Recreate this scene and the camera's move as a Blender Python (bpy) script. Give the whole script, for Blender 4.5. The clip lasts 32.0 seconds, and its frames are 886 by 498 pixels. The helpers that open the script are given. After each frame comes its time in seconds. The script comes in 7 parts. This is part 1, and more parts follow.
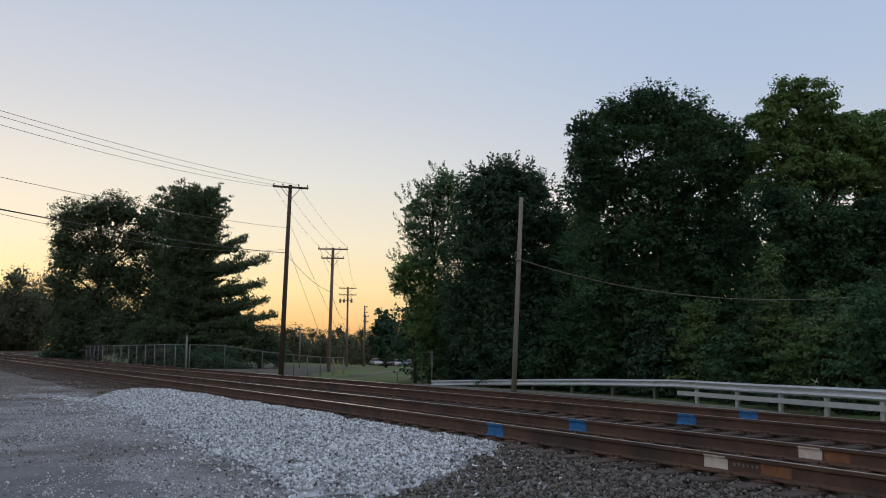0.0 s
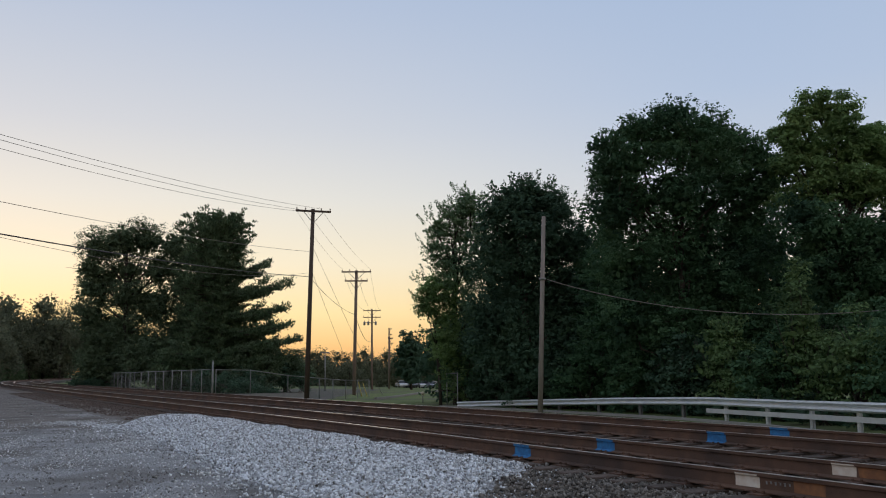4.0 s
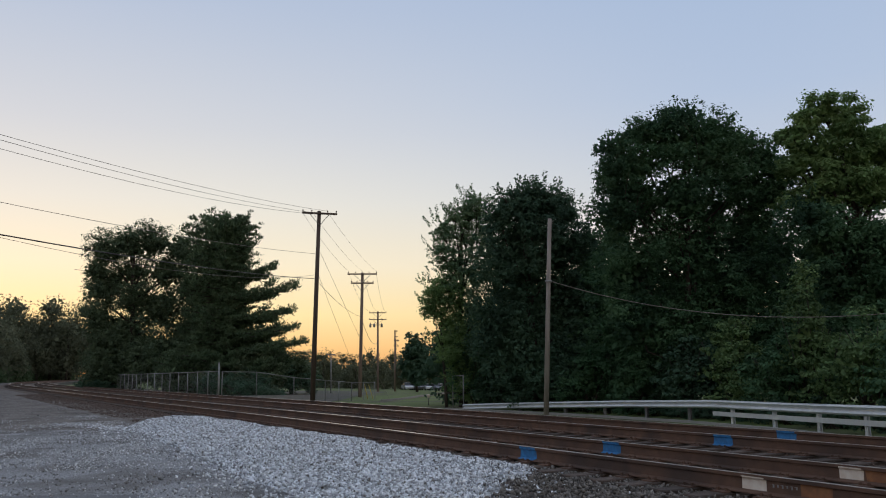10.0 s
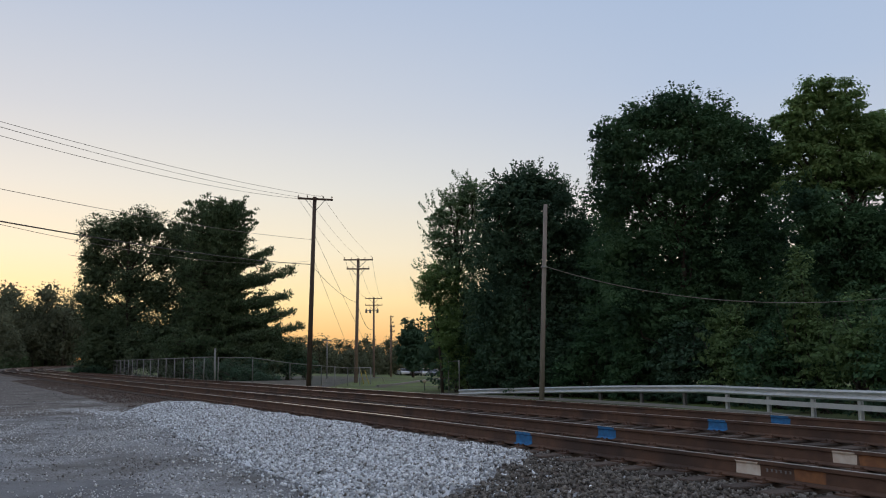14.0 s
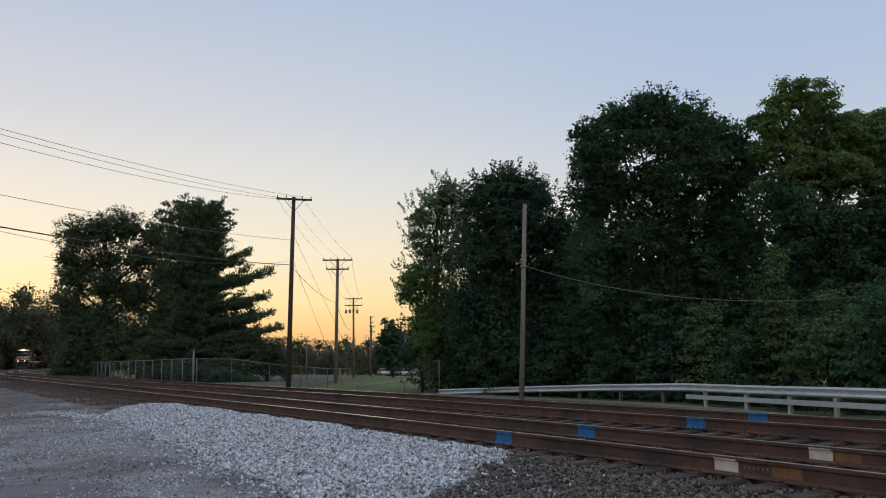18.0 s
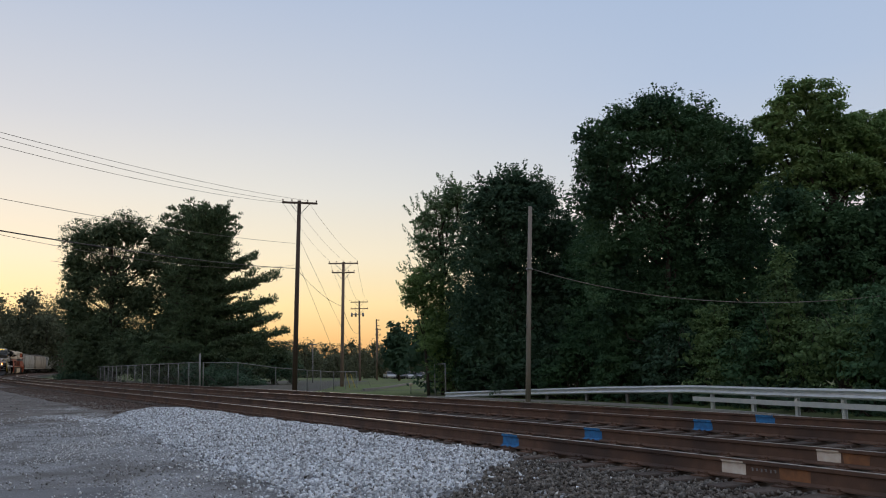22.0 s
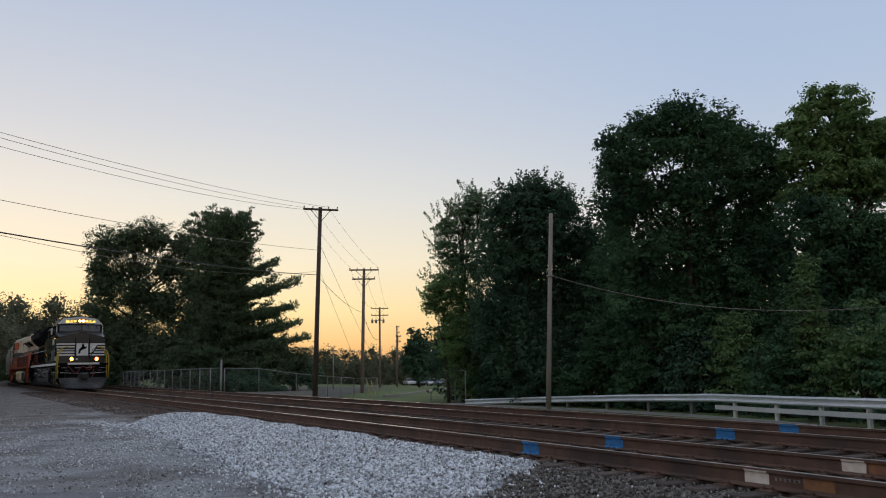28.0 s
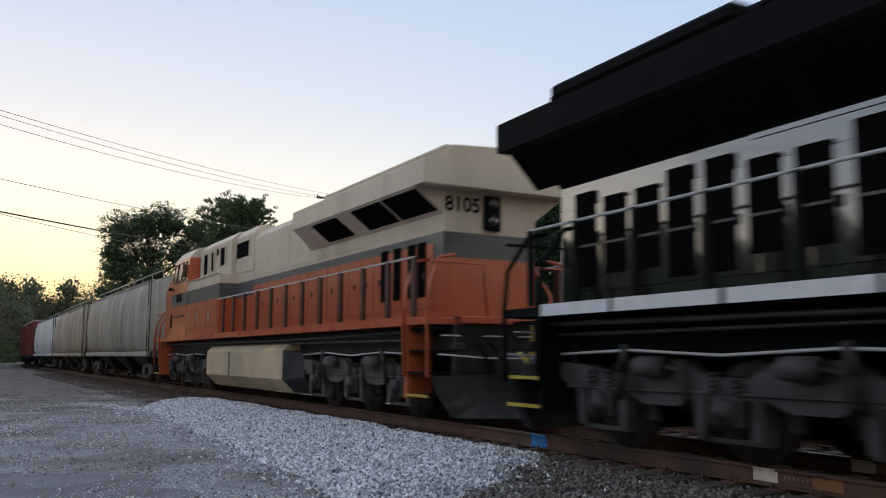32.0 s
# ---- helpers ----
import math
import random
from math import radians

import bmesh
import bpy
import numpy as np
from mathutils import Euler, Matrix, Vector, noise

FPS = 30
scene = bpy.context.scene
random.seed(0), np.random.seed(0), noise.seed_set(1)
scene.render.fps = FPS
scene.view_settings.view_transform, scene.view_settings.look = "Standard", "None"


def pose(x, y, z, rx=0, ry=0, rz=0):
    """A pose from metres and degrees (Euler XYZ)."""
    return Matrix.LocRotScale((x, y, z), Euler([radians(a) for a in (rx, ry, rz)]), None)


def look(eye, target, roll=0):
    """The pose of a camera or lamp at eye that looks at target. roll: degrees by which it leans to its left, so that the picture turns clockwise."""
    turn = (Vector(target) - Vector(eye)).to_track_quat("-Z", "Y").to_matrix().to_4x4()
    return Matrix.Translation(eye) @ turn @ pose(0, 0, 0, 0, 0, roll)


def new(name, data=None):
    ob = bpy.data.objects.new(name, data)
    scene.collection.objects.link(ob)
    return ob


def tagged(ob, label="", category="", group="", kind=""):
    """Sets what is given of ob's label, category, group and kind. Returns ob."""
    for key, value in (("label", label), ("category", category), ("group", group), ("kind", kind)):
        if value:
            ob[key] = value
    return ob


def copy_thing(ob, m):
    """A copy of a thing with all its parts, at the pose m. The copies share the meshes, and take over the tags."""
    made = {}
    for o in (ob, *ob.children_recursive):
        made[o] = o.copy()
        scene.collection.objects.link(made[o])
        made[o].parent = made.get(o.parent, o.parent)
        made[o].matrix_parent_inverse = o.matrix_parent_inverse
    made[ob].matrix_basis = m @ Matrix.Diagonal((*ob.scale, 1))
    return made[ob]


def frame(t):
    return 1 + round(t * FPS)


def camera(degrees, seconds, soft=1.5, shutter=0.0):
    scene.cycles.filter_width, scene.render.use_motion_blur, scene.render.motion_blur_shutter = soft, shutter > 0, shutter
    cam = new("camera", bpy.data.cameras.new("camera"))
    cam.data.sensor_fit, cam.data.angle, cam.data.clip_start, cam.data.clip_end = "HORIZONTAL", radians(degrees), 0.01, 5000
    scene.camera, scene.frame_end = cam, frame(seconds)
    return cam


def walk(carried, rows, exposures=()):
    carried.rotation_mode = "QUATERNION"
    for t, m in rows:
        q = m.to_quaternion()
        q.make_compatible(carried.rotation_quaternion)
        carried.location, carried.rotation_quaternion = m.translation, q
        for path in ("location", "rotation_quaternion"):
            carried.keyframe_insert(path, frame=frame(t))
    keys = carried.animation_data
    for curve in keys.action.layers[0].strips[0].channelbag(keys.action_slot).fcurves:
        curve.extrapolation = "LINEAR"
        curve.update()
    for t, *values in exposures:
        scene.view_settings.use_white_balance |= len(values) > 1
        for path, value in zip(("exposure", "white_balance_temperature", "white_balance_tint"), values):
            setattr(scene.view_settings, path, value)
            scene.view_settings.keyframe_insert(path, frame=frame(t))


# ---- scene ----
# The camera is held by hand in one spot beside the line and turns a little: seconds, turn to the left, tilt up, lean.
EYE = (0.0, 0.0, 1.357)
LOOKS = [
    (0, -1.795, 6.553, 0.228), (0.5, -2.176, 6.534, -0.163), (1, -1.824, 7.243, -0.311), (1.5, -1.329, 7.756, -0.423), (2, -0.967, 7.796, -0.551)
   , (2.5, -0.726, 7.741, -0.601), (3, -0.587, 7.641, -0.618), (3.5, -0.425, 7.765, -0.688), (5.5, 0.065, 8.212, -0.811), (6, 0.101, 8.178, -0.942)
   , (6.5, 0.154, 8.087, -0.944), (7, 0.065, 8.026, -0.7), (7.5, -0.046, 8.076, -0.469), (8, -0.084, 8.086, -0.387), (8.5, -0.02, 8.11, -0.418)
   , (9, -0.035, 8.085, -0.382), (9.5, 0.021, 8.074, -0.461), (10, 0.126, 8.093, -0.623), (10.5, 0.161, 8.094, -0.787), (11, 0.152, 7.973, -0.715)
   , (11.5, 0.142, 7.819, -0.733), (12, 0.092, 7.714, -0.782), (12.5, 0.018, 7.643, -0.732), (13, -0.064, 7.483, -0.75), (13.5, -0.172, 7.286, -0.743)
   , (14, -0.142, 7.144, -0.665), (14.5, -0.22, 7.105, -0.549), (16.5, -1.515, 5.999, -0.895), (17, -1.367, 6.241, -1.227), (17.5, -1.248, 6.574, -1.134)
   , (18, -1.501, 7.121, -1.029), (18.5, -1.672, 7.588, -1.054), (19, -1.565, 7.628, -1.159), (19.5, -1.422, 7.543, -1.267), (20, -1.333, 7.476, -1.353)
   , (20.5, -1.243, 7.312, -1.321), (21, -1.149, 7.201, -1.365), (21.5, -1.096, 7.314, -1.367), (22, -1.133, 7.317, -1.249), (22.5, -1.132, 7.235, -1.146)
   , (23, -1.193, 7.298, -1.016), (23.5, -1.185, 7.411, -1.034), (24, -1.052, 7.482, -0.934), (24.5, -0.92, 7.574, -0.83), (25, -0.836, 7.745, -0.774)
   , (25.5, -0.765, 7.887, -0.708), (27.5, -0.049, 7.872, -0.874), (28, 0.222, 7.791, -0.949), (28.5, 0.605, 7.595, -0.727), (29, 0.939, 7.351, -0.643)
   , (29.5, 1.099, 7.158, -0.592), (30, 1.311, 7.016, -0.438), (30.5, 1.541, 6.937, -0.227), (31, 1.451, 6.905, -0.105), (31.5, 1.37, 7.04, 0.11)
   , (32, 1.05, 7.202, 0.321)]


def turned(turn, tilt, lean):
    a, b = radians(turn), radians(tilt)
    way = Vector((-math.sin(a) * math.cos(b), math.cos(a) * math.cos(b), math.sin(b)))
    return look(EYE, Vector(EYE) + way, lean)


cam = camera(54.27, 32.0, soft=1.05, shutter=0.22)
walk(cam, [(t, turned(a, b, c)) for t, a, b, c in LOOKS],
     exposures=[(0.0, 0.0), (29.6, 0.0), (30.6, 0.05), (31.0, 0.24), (31.3, 0.30), (32.0, 0.34)])

# ---- sky: clear dusk, the sun just gone beyond the far end of the line ----
SUN_TURN = 32.0  # degrees to the left of straight ahead


def srgb(r, g, b):
    return tuple((v / 255 / 12.92) if v <= 10 else ((v / 255 + 0.055) / 1.055) ** 2.4 for v in (r, g, b)) + (1.0,)


world = bpy.data.worlds.new("dusk_sky")
scene.world = world
world.use_nodes = True
wt = world.node_tree
wt.nodes.clear()


def wnode(kind, **values):
    n = wt.nodes.new(kind)
    for key, value in values.items():
        n.inputs[key].default_value = value
    return n


def wramp(stops):
    n = wt.nodes.new("ShaderNodeValToRGB")
    while len(n.color_ramp.elements) < len(stops):
        n.color_ramp.elements.new(0.5)
    for e, (p, col) in zip(n.color_ramp.elements, stops):
        e.position, e.color = p, srgb(*col)
    return n


coord = wt.nodes.new("ShaderNodeTexCoord")
split = wt.nodes.new("ShaderNodeSeparateXYZ")
wt.links.new(coord.outputs["Generated"], split.inputs[0])
sunny = wramp([(0.0, (228, 166, 104)), (0.03, (247, 206, 142)), (0.065, (251, 229, 172)), (0.12, (245, 233, 204)), (0.19, (229, 226, 217)),
               (0.27, (208, 211, 217)), (0.40, (182, 194, 215)), (0.62, (172, 186, 209)), (1.0, (168, 182, 206))])
shady = wramp([(0.0, (222, 146, 98)), (0.03, (240, 176, 122)), (0.065, (238, 201, 164)), (0.12, (223, 213, 202)), (0.2, (195, 203, 216)),
               (0.3, (177, 193, 218)), (0.42, (167, 186, 215)), (0.62, (166, 182, 208)), (1.0, (168, 182, 206))])
for ramp in (sunny, shady):
    wt.links.new(split.outputs["Z"], ramp.inputs[0])
dot = wt.nodes.new("ShaderNodeVectorMath")
dot.operation = "DOT_PRODUCT"
dot.inputs[1].default_value = (-math.sin(radians(SUN_TURN)), math.cos(radians(SUN_TURN)), 0)
wt.links.new(coord.outputs["Generated"], dot.inputs[0])
side = wt.nodes.new("ShaderNodeMapRange")
side.interpolation_type = "SMOOTHSTEP"
side.inputs["From Min"].default_value, side.inputs["From Max"].default_value = 0.55, 1.0
wt.links.new(dot.outputs["Value"], side.inputs["Value"])
blend = wt.nodes.new("ShaderNodeMix")
blend.data_type = "RGBA"
wt.links.new(side.outputs["Result"], blend.inputs["Factor"])
wt.links.new(shady.outputs[0], blend.inputs["A"])
wt.links.new(sunny.outputs[0], blend.inputs["B"])
sky = wt.nodes.new("ShaderNodeTexSky")
sky.sky_type, sky.sun_disc = "NISHITA", False
sky.sun_elevation, sky.sun_rotation = radians(1.0), radians(-SUN_TURN)
add = wt.nodes.new("ShaderNodeMix")
add.data_type, add.blend_type = "RGBA", "ADD"
add.inputs["Factor"].default_value = 0.02
wt.links.new(blend.outputs["Result"], add.inputs["A"])
wt.links.new(sky.outputs[0], add.inputs["B"])
# the pale, warm belt opposite the sunset
behind = wramp([(0.0, (196, 150, 126)), (0.1, (218, 198, 180)), (0.25, (210, 206, 197)), (0.5, (182, 191, 206)), (1.0, (168, 182, 206))])
wt.links.new(split.outputs["Z"], behind.inputs[0])
rear = wt.nodes.new("ShaderNodeMapRange")
rear.interpolation_type = "SMOOTHSTEP"
rear.inputs["From Min"].default_value, rear.inputs["From Max"].default_value = 0.35, -0.25
wt.links.new(dot.outputs["Value"], rear.inputs["Value"])
belt = wt.nodes.new("ShaderNodeMix")
belt.data_type = "RGBA"
wt.links.new(rear.outputs["Result"], belt.inputs["Factor"])
wt.links.new(add.outputs["Result"], belt.inputs["A"])
wt.links.new(behind.outputs[0], belt.inputs["B"])
background = wnode("ShaderNodeBackground", Strength=1.0)
wt.links.new(belt.outputs["Result"], background.inputs["Color"])
out = wt.nodes.new("ShaderNodeOutputWorld")
wt.links.new(background.outputs[0], out.inputs[0])

afterglow = bpy.data.lights.new("afterglow", "SUN")
afterglow.energy, afterglow.angle, afterglow.color = 0.25, radians(80), (1.0, 0.78, 0.55)
sun_ob = new("afterglow", afterglow)
sun_ob.matrix_world = look((-40 * math.sin(radians(SUN_TURN)), 40 * math.cos(radians(SUN_TURN)), 4.5), (0, 0, 0))


# ---- materials ----
def lin(c):
    return (*c, 1.0) if len(c) == 3 else c


def material(name, base, second=None, scale=6.0, rough=0.7, metal=0.0, bump=0.0, bump_scale=60.0, amount=0.5, vary=0.0, streak=1.0,
             third=None, third_scale=1.5, through_light=0.0, coat=0.0, spec=0.5, coat_ior=1.5):
    """Two tones at one scale, a third at a larger one, with fine relief; vary: by piece."""
    m = bpy.data.materials.new(name)
    m.use_nodes = True
    nt = m.node_tree
    b = nt.nodes["Principled BSDF"]
    b.inputs["Roughness"].default_value, b.inputs["Metallic"].default_value = rough, metal
    b.inputs["Specular IOR Level"].default_value = spec
    b.inputs["Coat Weight"].default_value, b.inputs["Coat IOR"].default_value = coat, coat_ior
    b.inputs["Coat Roughness"].default_value = 0.05
    tc = nt.nodes.new("ShaderNodeTexCoord")
    mp = nt.nodes.new("ShaderNodeMapping")
    mp.inputs["Scale"].default_value = (1, 1, streak)
    nt.links.new(tc.outputs["Object"], mp.inputs["Vector"])

    def noise_at(s, detail=4.0):
        n = nt.nodes.new("ShaderNodeTexNoise")
        n.inputs["Scale"].default_value, n.inputs["Detail"].default_value = s, detail
        nt.links.new(mp.outputs[0], n.inputs["Vector"])
        return n

    def mixed(a, bcol, fac):
        x = nt.nodes.new("ShaderNodeMix")
        x.data_type = "RGBA"
        nt.links.new(fac, x.inputs["Factor"])
        for key, v in (("A", a), ("B", bcol)):
            if isinstance(v, tuple):
                x.inputs[key].default_value = lin(v)
            else:
                nt.links.new(v, x.inputs[key])
        return x.outputs["Result"]

    def contrast(sock, lo, hi):
        r = nt.nodes.new("ShaderNodeMapRange")
        r.inputs["From Min"].default_value, r.inputs["From Max"].default_value = lo, hi
        nt.links.new(sock, r.inputs["Value"])
        return r.outputs["Result"]

    col = lin(base)
    if second:
        col = mixed(col, second, contrast(noise_at(scale).outputs["Fac"], 0.5 - 0.35 * (1 - amount) - 0.05, 0.5 + 0.35 * (1 - amount) + 0.05))
    if third:
        col = mixed(col, third, contrast(noise_at(third_scale, 5.0).outputs["Fac"], 0.46, 0.66))
    if vary:
        info = nt.nodes.new("ShaderNodeObjectInfo")
        geo = nt.nodes.new("ShaderNodeNewGeometry")
        s = nt.nodes.new("ShaderNodeMath")
        s.operation = "ADD"
        nt.links.new(info.outputs["Random"], s.inputs[0])
        nt.links.new(geo.outputs["Random Per Island"], s.inputs[1])
        fr = nt.nodes.new("ShaderNodeMath")
        fr.operation = "FRACT"
        nt.links.new(s.outputs[0], fr.inputs[0])
        hsv = nt.nodes.new("ShaderNodeHueSaturation")
        rr = nt.nodes.new("ShaderNodeMapRange")
        rr.inputs["To Min"].default_value, rr.inputs["To Max"].default_value = 1 - vary, 1 + vary
        nt.links.new(fr.outputs[0], rr.inputs["Value"])
        nt.links.new(rr.outputs["Result"], hsv.inputs["Value"])
        if isinstance(col, tuple):
            hsv.inputs["Color"].default_value = col
        else:
            nt.links.new(col, hsv.inputs["Color"])
        col = hsv.outputs["Color"]
    if isinstance(col, tuple):
        b.inputs["Base Color"].default_value = col
    else:
        nt.links.new(col, b.inputs["Base Color"])
    if bump:
        bp = nt.nodes.new("ShaderNodeBump")
        bp.inputs["Strength"].default_value, bp.inputs["Distance"].default_value = bump, 0.02
        nt.links.new(noise_at(bump_scale, 3.0).outputs["Fac"], bp.inputs["Height"])
        nt.links.new(bp.outputs[0], b.inputs["Normal"])
    if through_light:
        tr = nt.nodes.new("ShaderNodeBsdfTranslucent")
        ms = nt.nodes.new("ShaderNodeMixShader")
        ms.inputs[0].default_value = through_light
        if isinstance(col, tuple):
            tr.inputs["Color"].default_value = col
        else:
            nt.links.new(col, tr.inputs["Color"])
        nt.links.new(b.outputs[0], ms.inputs[1])
        nt.links.new(tr.outputs[0], ms.inputs[2])
        nt.links.new(ms.outputs[0], nt.nodes["Material Output"].inputs["Surface"])
    return m


def glowing(name, colour, strength):
    m = bpy.data.materials.new(name)
    m.use_nodes = True
    b = m.node_tree.nodes["Principled BSDF"]
    b.inputs["Base Color"].default_value = lin(colour)
    b.inputs["Emission Color"].default_value = lin(colour)
    b.inputs["Emission Strength"].default_value = strength
    return m


M = {
    "grass": material("grass", (0.080, 0.130, 0.022), (0.100, 0.135, 0.030), 3, 0.95, bump=0.6, bump_scale=30, third=(0.065, 0.06, 0.035), third_scale=0.15),
    "yard_dirt": material("yard_dirt", (0.060, 0.055, 0.050), (0.085, 0.078, 0.070), 2, 0.95, bump=0.5, bump_scale=20, third=(0.045, 0.06, 0.025), third_scale=0.3),
    "verge": material("dark_verge", (0.026, 0.024, 0.019), (0.042, 0.040, 0.028), 2, 0.95, bump=0.6, bump_scale=20, third=(0.034, 0.046, 0.022), third_scale=0.3, spec=0.2),
    "lot": material("lot_gravel", (0.17, 0.166, 0.165), (0.47, 0.475, 0.49), 42, 0.95, bump=1.0, bump_scale=55, amount=0.75, third=(0.145, 0.136, 0.128), third_scale=0.55, spec=0.2),
    "cinder": material("cinder_gravel", (0.125, 0.110, 0.100), (0.275, 0.25, 0.23), 36, 0.95, bump=1.0, bump_scale=50, amount=0.7, third=(0.11, 0.097, 0.088), third_scale=0.8, spec=0.2),
    "dark_pebble": material("dark_pebble", (0.22, 0.21, 0.205), (0.31, 0.30, 0.29), 9, 0.95, vary=0.35, spec=0.2),
    "asphalt": material("asphalt", (0.135, 0.138, 0.147), (0.235, 0.237, 0.245), 48, 0.85, bump=0.5, bump_scale=90, third=(0.115, 0.115, 0.122), third_scale=0.7),
    "ballast": material("ballast", (0.085, 0.060, 0.048), (0.13, 0.10, 0.084), 18, 0.95, bump=1.0, bump_scale=28, third=(0.075, 0.052, 0.04), third_scale=0.6),
    "stone_dark": material("ballast_stone", (0.125, 0.112, 0.100), (0.205, 0.188, 0.170), 9, 0.95, vary=0.6, spec=0.2),
    "stone_brown": material("rusty_ballast_stone", (0.085, 0.056, 0.043), (0.13, 0.094, 0.076), 9, 0.95, vary=0.45),
    "stone_white": material("limestone", (0.55, 0.564, 0.592), (0.72, 0.735, 0.765), 9, 0.9, vary=0.6),
    "pebble": material("pebble", (0.46, 0.465, 0.48), (0.64, 0.645, 0.66), 9, 0.9, vary=0.5),
    "rail_rust": material("rusty_rail", (0.105, 0.058, 0.040), (0.155, 0.084, 0.054), 7, 0.85, 0.0, bump=0.4, bump_scale=80, third=(0.070, 0.044, 0.035), third_scale=1.3),
    "rail_head": material("worn_rail_head", (0.92, 0.84, 0.78), (0.74, 0.66, 0.60), 5, 0.3, 0.9),
    "tie": material("creosoted_tie", (0.055, 0.039, 0.032), (0.098, 0.072, 0.058), 9, 0.95, bump=0.7, bump_scale=40, vary=0.35),
    "blue_paint": material("blue_marking_paint", (0.030, 0.24, 0.56), (0.03, 0.10, 0.22), 14, 0.7, amount=0.35),
    "white_paint": material("white_marking_paint", (0.84, 0.77, 0.68), (0.66, 0.52, 0.41), 12, 0.7, amount=0.4),
    "orange_mark": material("orange_rust_mark", (0.36, 0.155, 0.06), (0.16, 0.075, 0.045), 9, 0.8),
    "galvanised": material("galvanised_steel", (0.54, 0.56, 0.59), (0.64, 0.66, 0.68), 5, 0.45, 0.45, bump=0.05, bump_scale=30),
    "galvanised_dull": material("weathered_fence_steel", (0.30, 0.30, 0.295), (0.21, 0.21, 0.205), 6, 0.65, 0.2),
    "post_steel": material("dark_post_steel", (0.16, 0.155, 0.15), (0.10, 0.095, 0.09), 5, 0.7, 0.2),
    "concrete": material("concrete", (0.30, 0.285, 0.27), (0.23, 0.22, 0.21), 4, 0.9, bump=0.3, bump_scale=50),
    "pole_grey": material("weathered_pole", (0.31, 0.275, 0.25), (0.20, 0.17, 0.15), 9, 0.9, bump=0.5, bump_scale=40, streak=0.08),
    "pole_dark": material("creosoted_pole", (0.10, 0.068, 0.052), (0.065, 0.046, 0.038), 9, 0.85, bump=0.5, bump_scale=40, streak=0.08),
    "pole_brown": material("brown_pole", (0.25, 0.185, 0.145), (0.17, 0.125, 0.10), 9, 0.9, bump=0.5, bump_scale=40, streak=0.08),
    "insulator": material("porcelain", (0.20, 0.14, 0.11), rough=0.3),
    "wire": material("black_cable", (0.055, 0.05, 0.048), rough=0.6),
    # lighter copy of the cable tone, with the light on the wires painted in
    "wire_lit": material("lit_cable", (0.22, 0.19, 0.17), rough=0.5),
    "bark": material("bark", (0.065, 0.052, 0.042), (0.04, 0.032, 0.027), 8, 0.95, bump=0.8, bump_scale=25, streak=0.2),
    # its dark third tone paints deep shadow between the boughs into the leaves
    "leaf": material("leaf", (0.068, 0.144, 0.074), (0.100, 0.178, 0.088), 0.5, 0.8, vary=0.2, through_light=0.38, spec=0.12, third=(0.038, 0.080, 0.050), third_scale=0.35),
    # pale green leaves, raised further to hold the sky's light on a crown
    "leaf_light": material("pale_lit_leaf", (0.170, 0.275, 0.105), (0.220, 0.32, 0.125), 0.6, 0.75, vary=0.25, through_light=0.48, spec=0.15, third=(0.115, 0.190, 0.075), third_scale=0.4),
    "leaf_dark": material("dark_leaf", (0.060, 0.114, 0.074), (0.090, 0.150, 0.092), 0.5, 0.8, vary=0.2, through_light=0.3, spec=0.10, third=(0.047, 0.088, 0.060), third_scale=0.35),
    "leaf_edge": material("greyish_leaf", (0.135, 0.215, 0.115), (0.175, 0.255, 0.135), 0.5, 0.8, vary=0.22, through_light=0.35, spec=0.12, third=(0.095, 0.160, 0.095), third_scale=0.4),
    "leaf_bank": material("bank_leaf", (0.088, 0.140, 0.072), (0.115, 0.170, 0.085), 0.4, 0.85, vary=0.25, through_light=0.4, spec=0.1),
    "leaf_vine": material("vine_leaf", (0.130, 0.210, 0.090), (0.175, 0.260, 0.105), 0.6, 0.75, vary=0.25, through_light=0.38, spec=0.12, third=(0.050, 0.090, 0.045), third_scale=0.5),
    # distant leaves made paler and greyer: the haze is put into their colour
    "leaf_far_haze": material("hazy_far_leaf", (0.132, 0.150, 0.100), (0.168, 0.184, 0.118), 0.4, 0.85, vary=0.3, through_light=0.4, spec=0.1),
    "needle": material("pine_needles", (0.082, 0.130, 0.072), (0.112, 0.160, 0.086), 0.6, 0.75, vary=0.4, through_light=0.3, spec=0.15),
    "evergreen": material("evergreen_leaf", (0.092, 0.134, 0.078), (0.124, 0.164, 0.092), 0.6, 0.75, vary=0.35, through_light=0.35, spec=0.12),
    "yellow": material("yellow_paint", (0.48, 0.36, 0.045), (0.38, 0.28, 0.035), 5, 0.55),
}


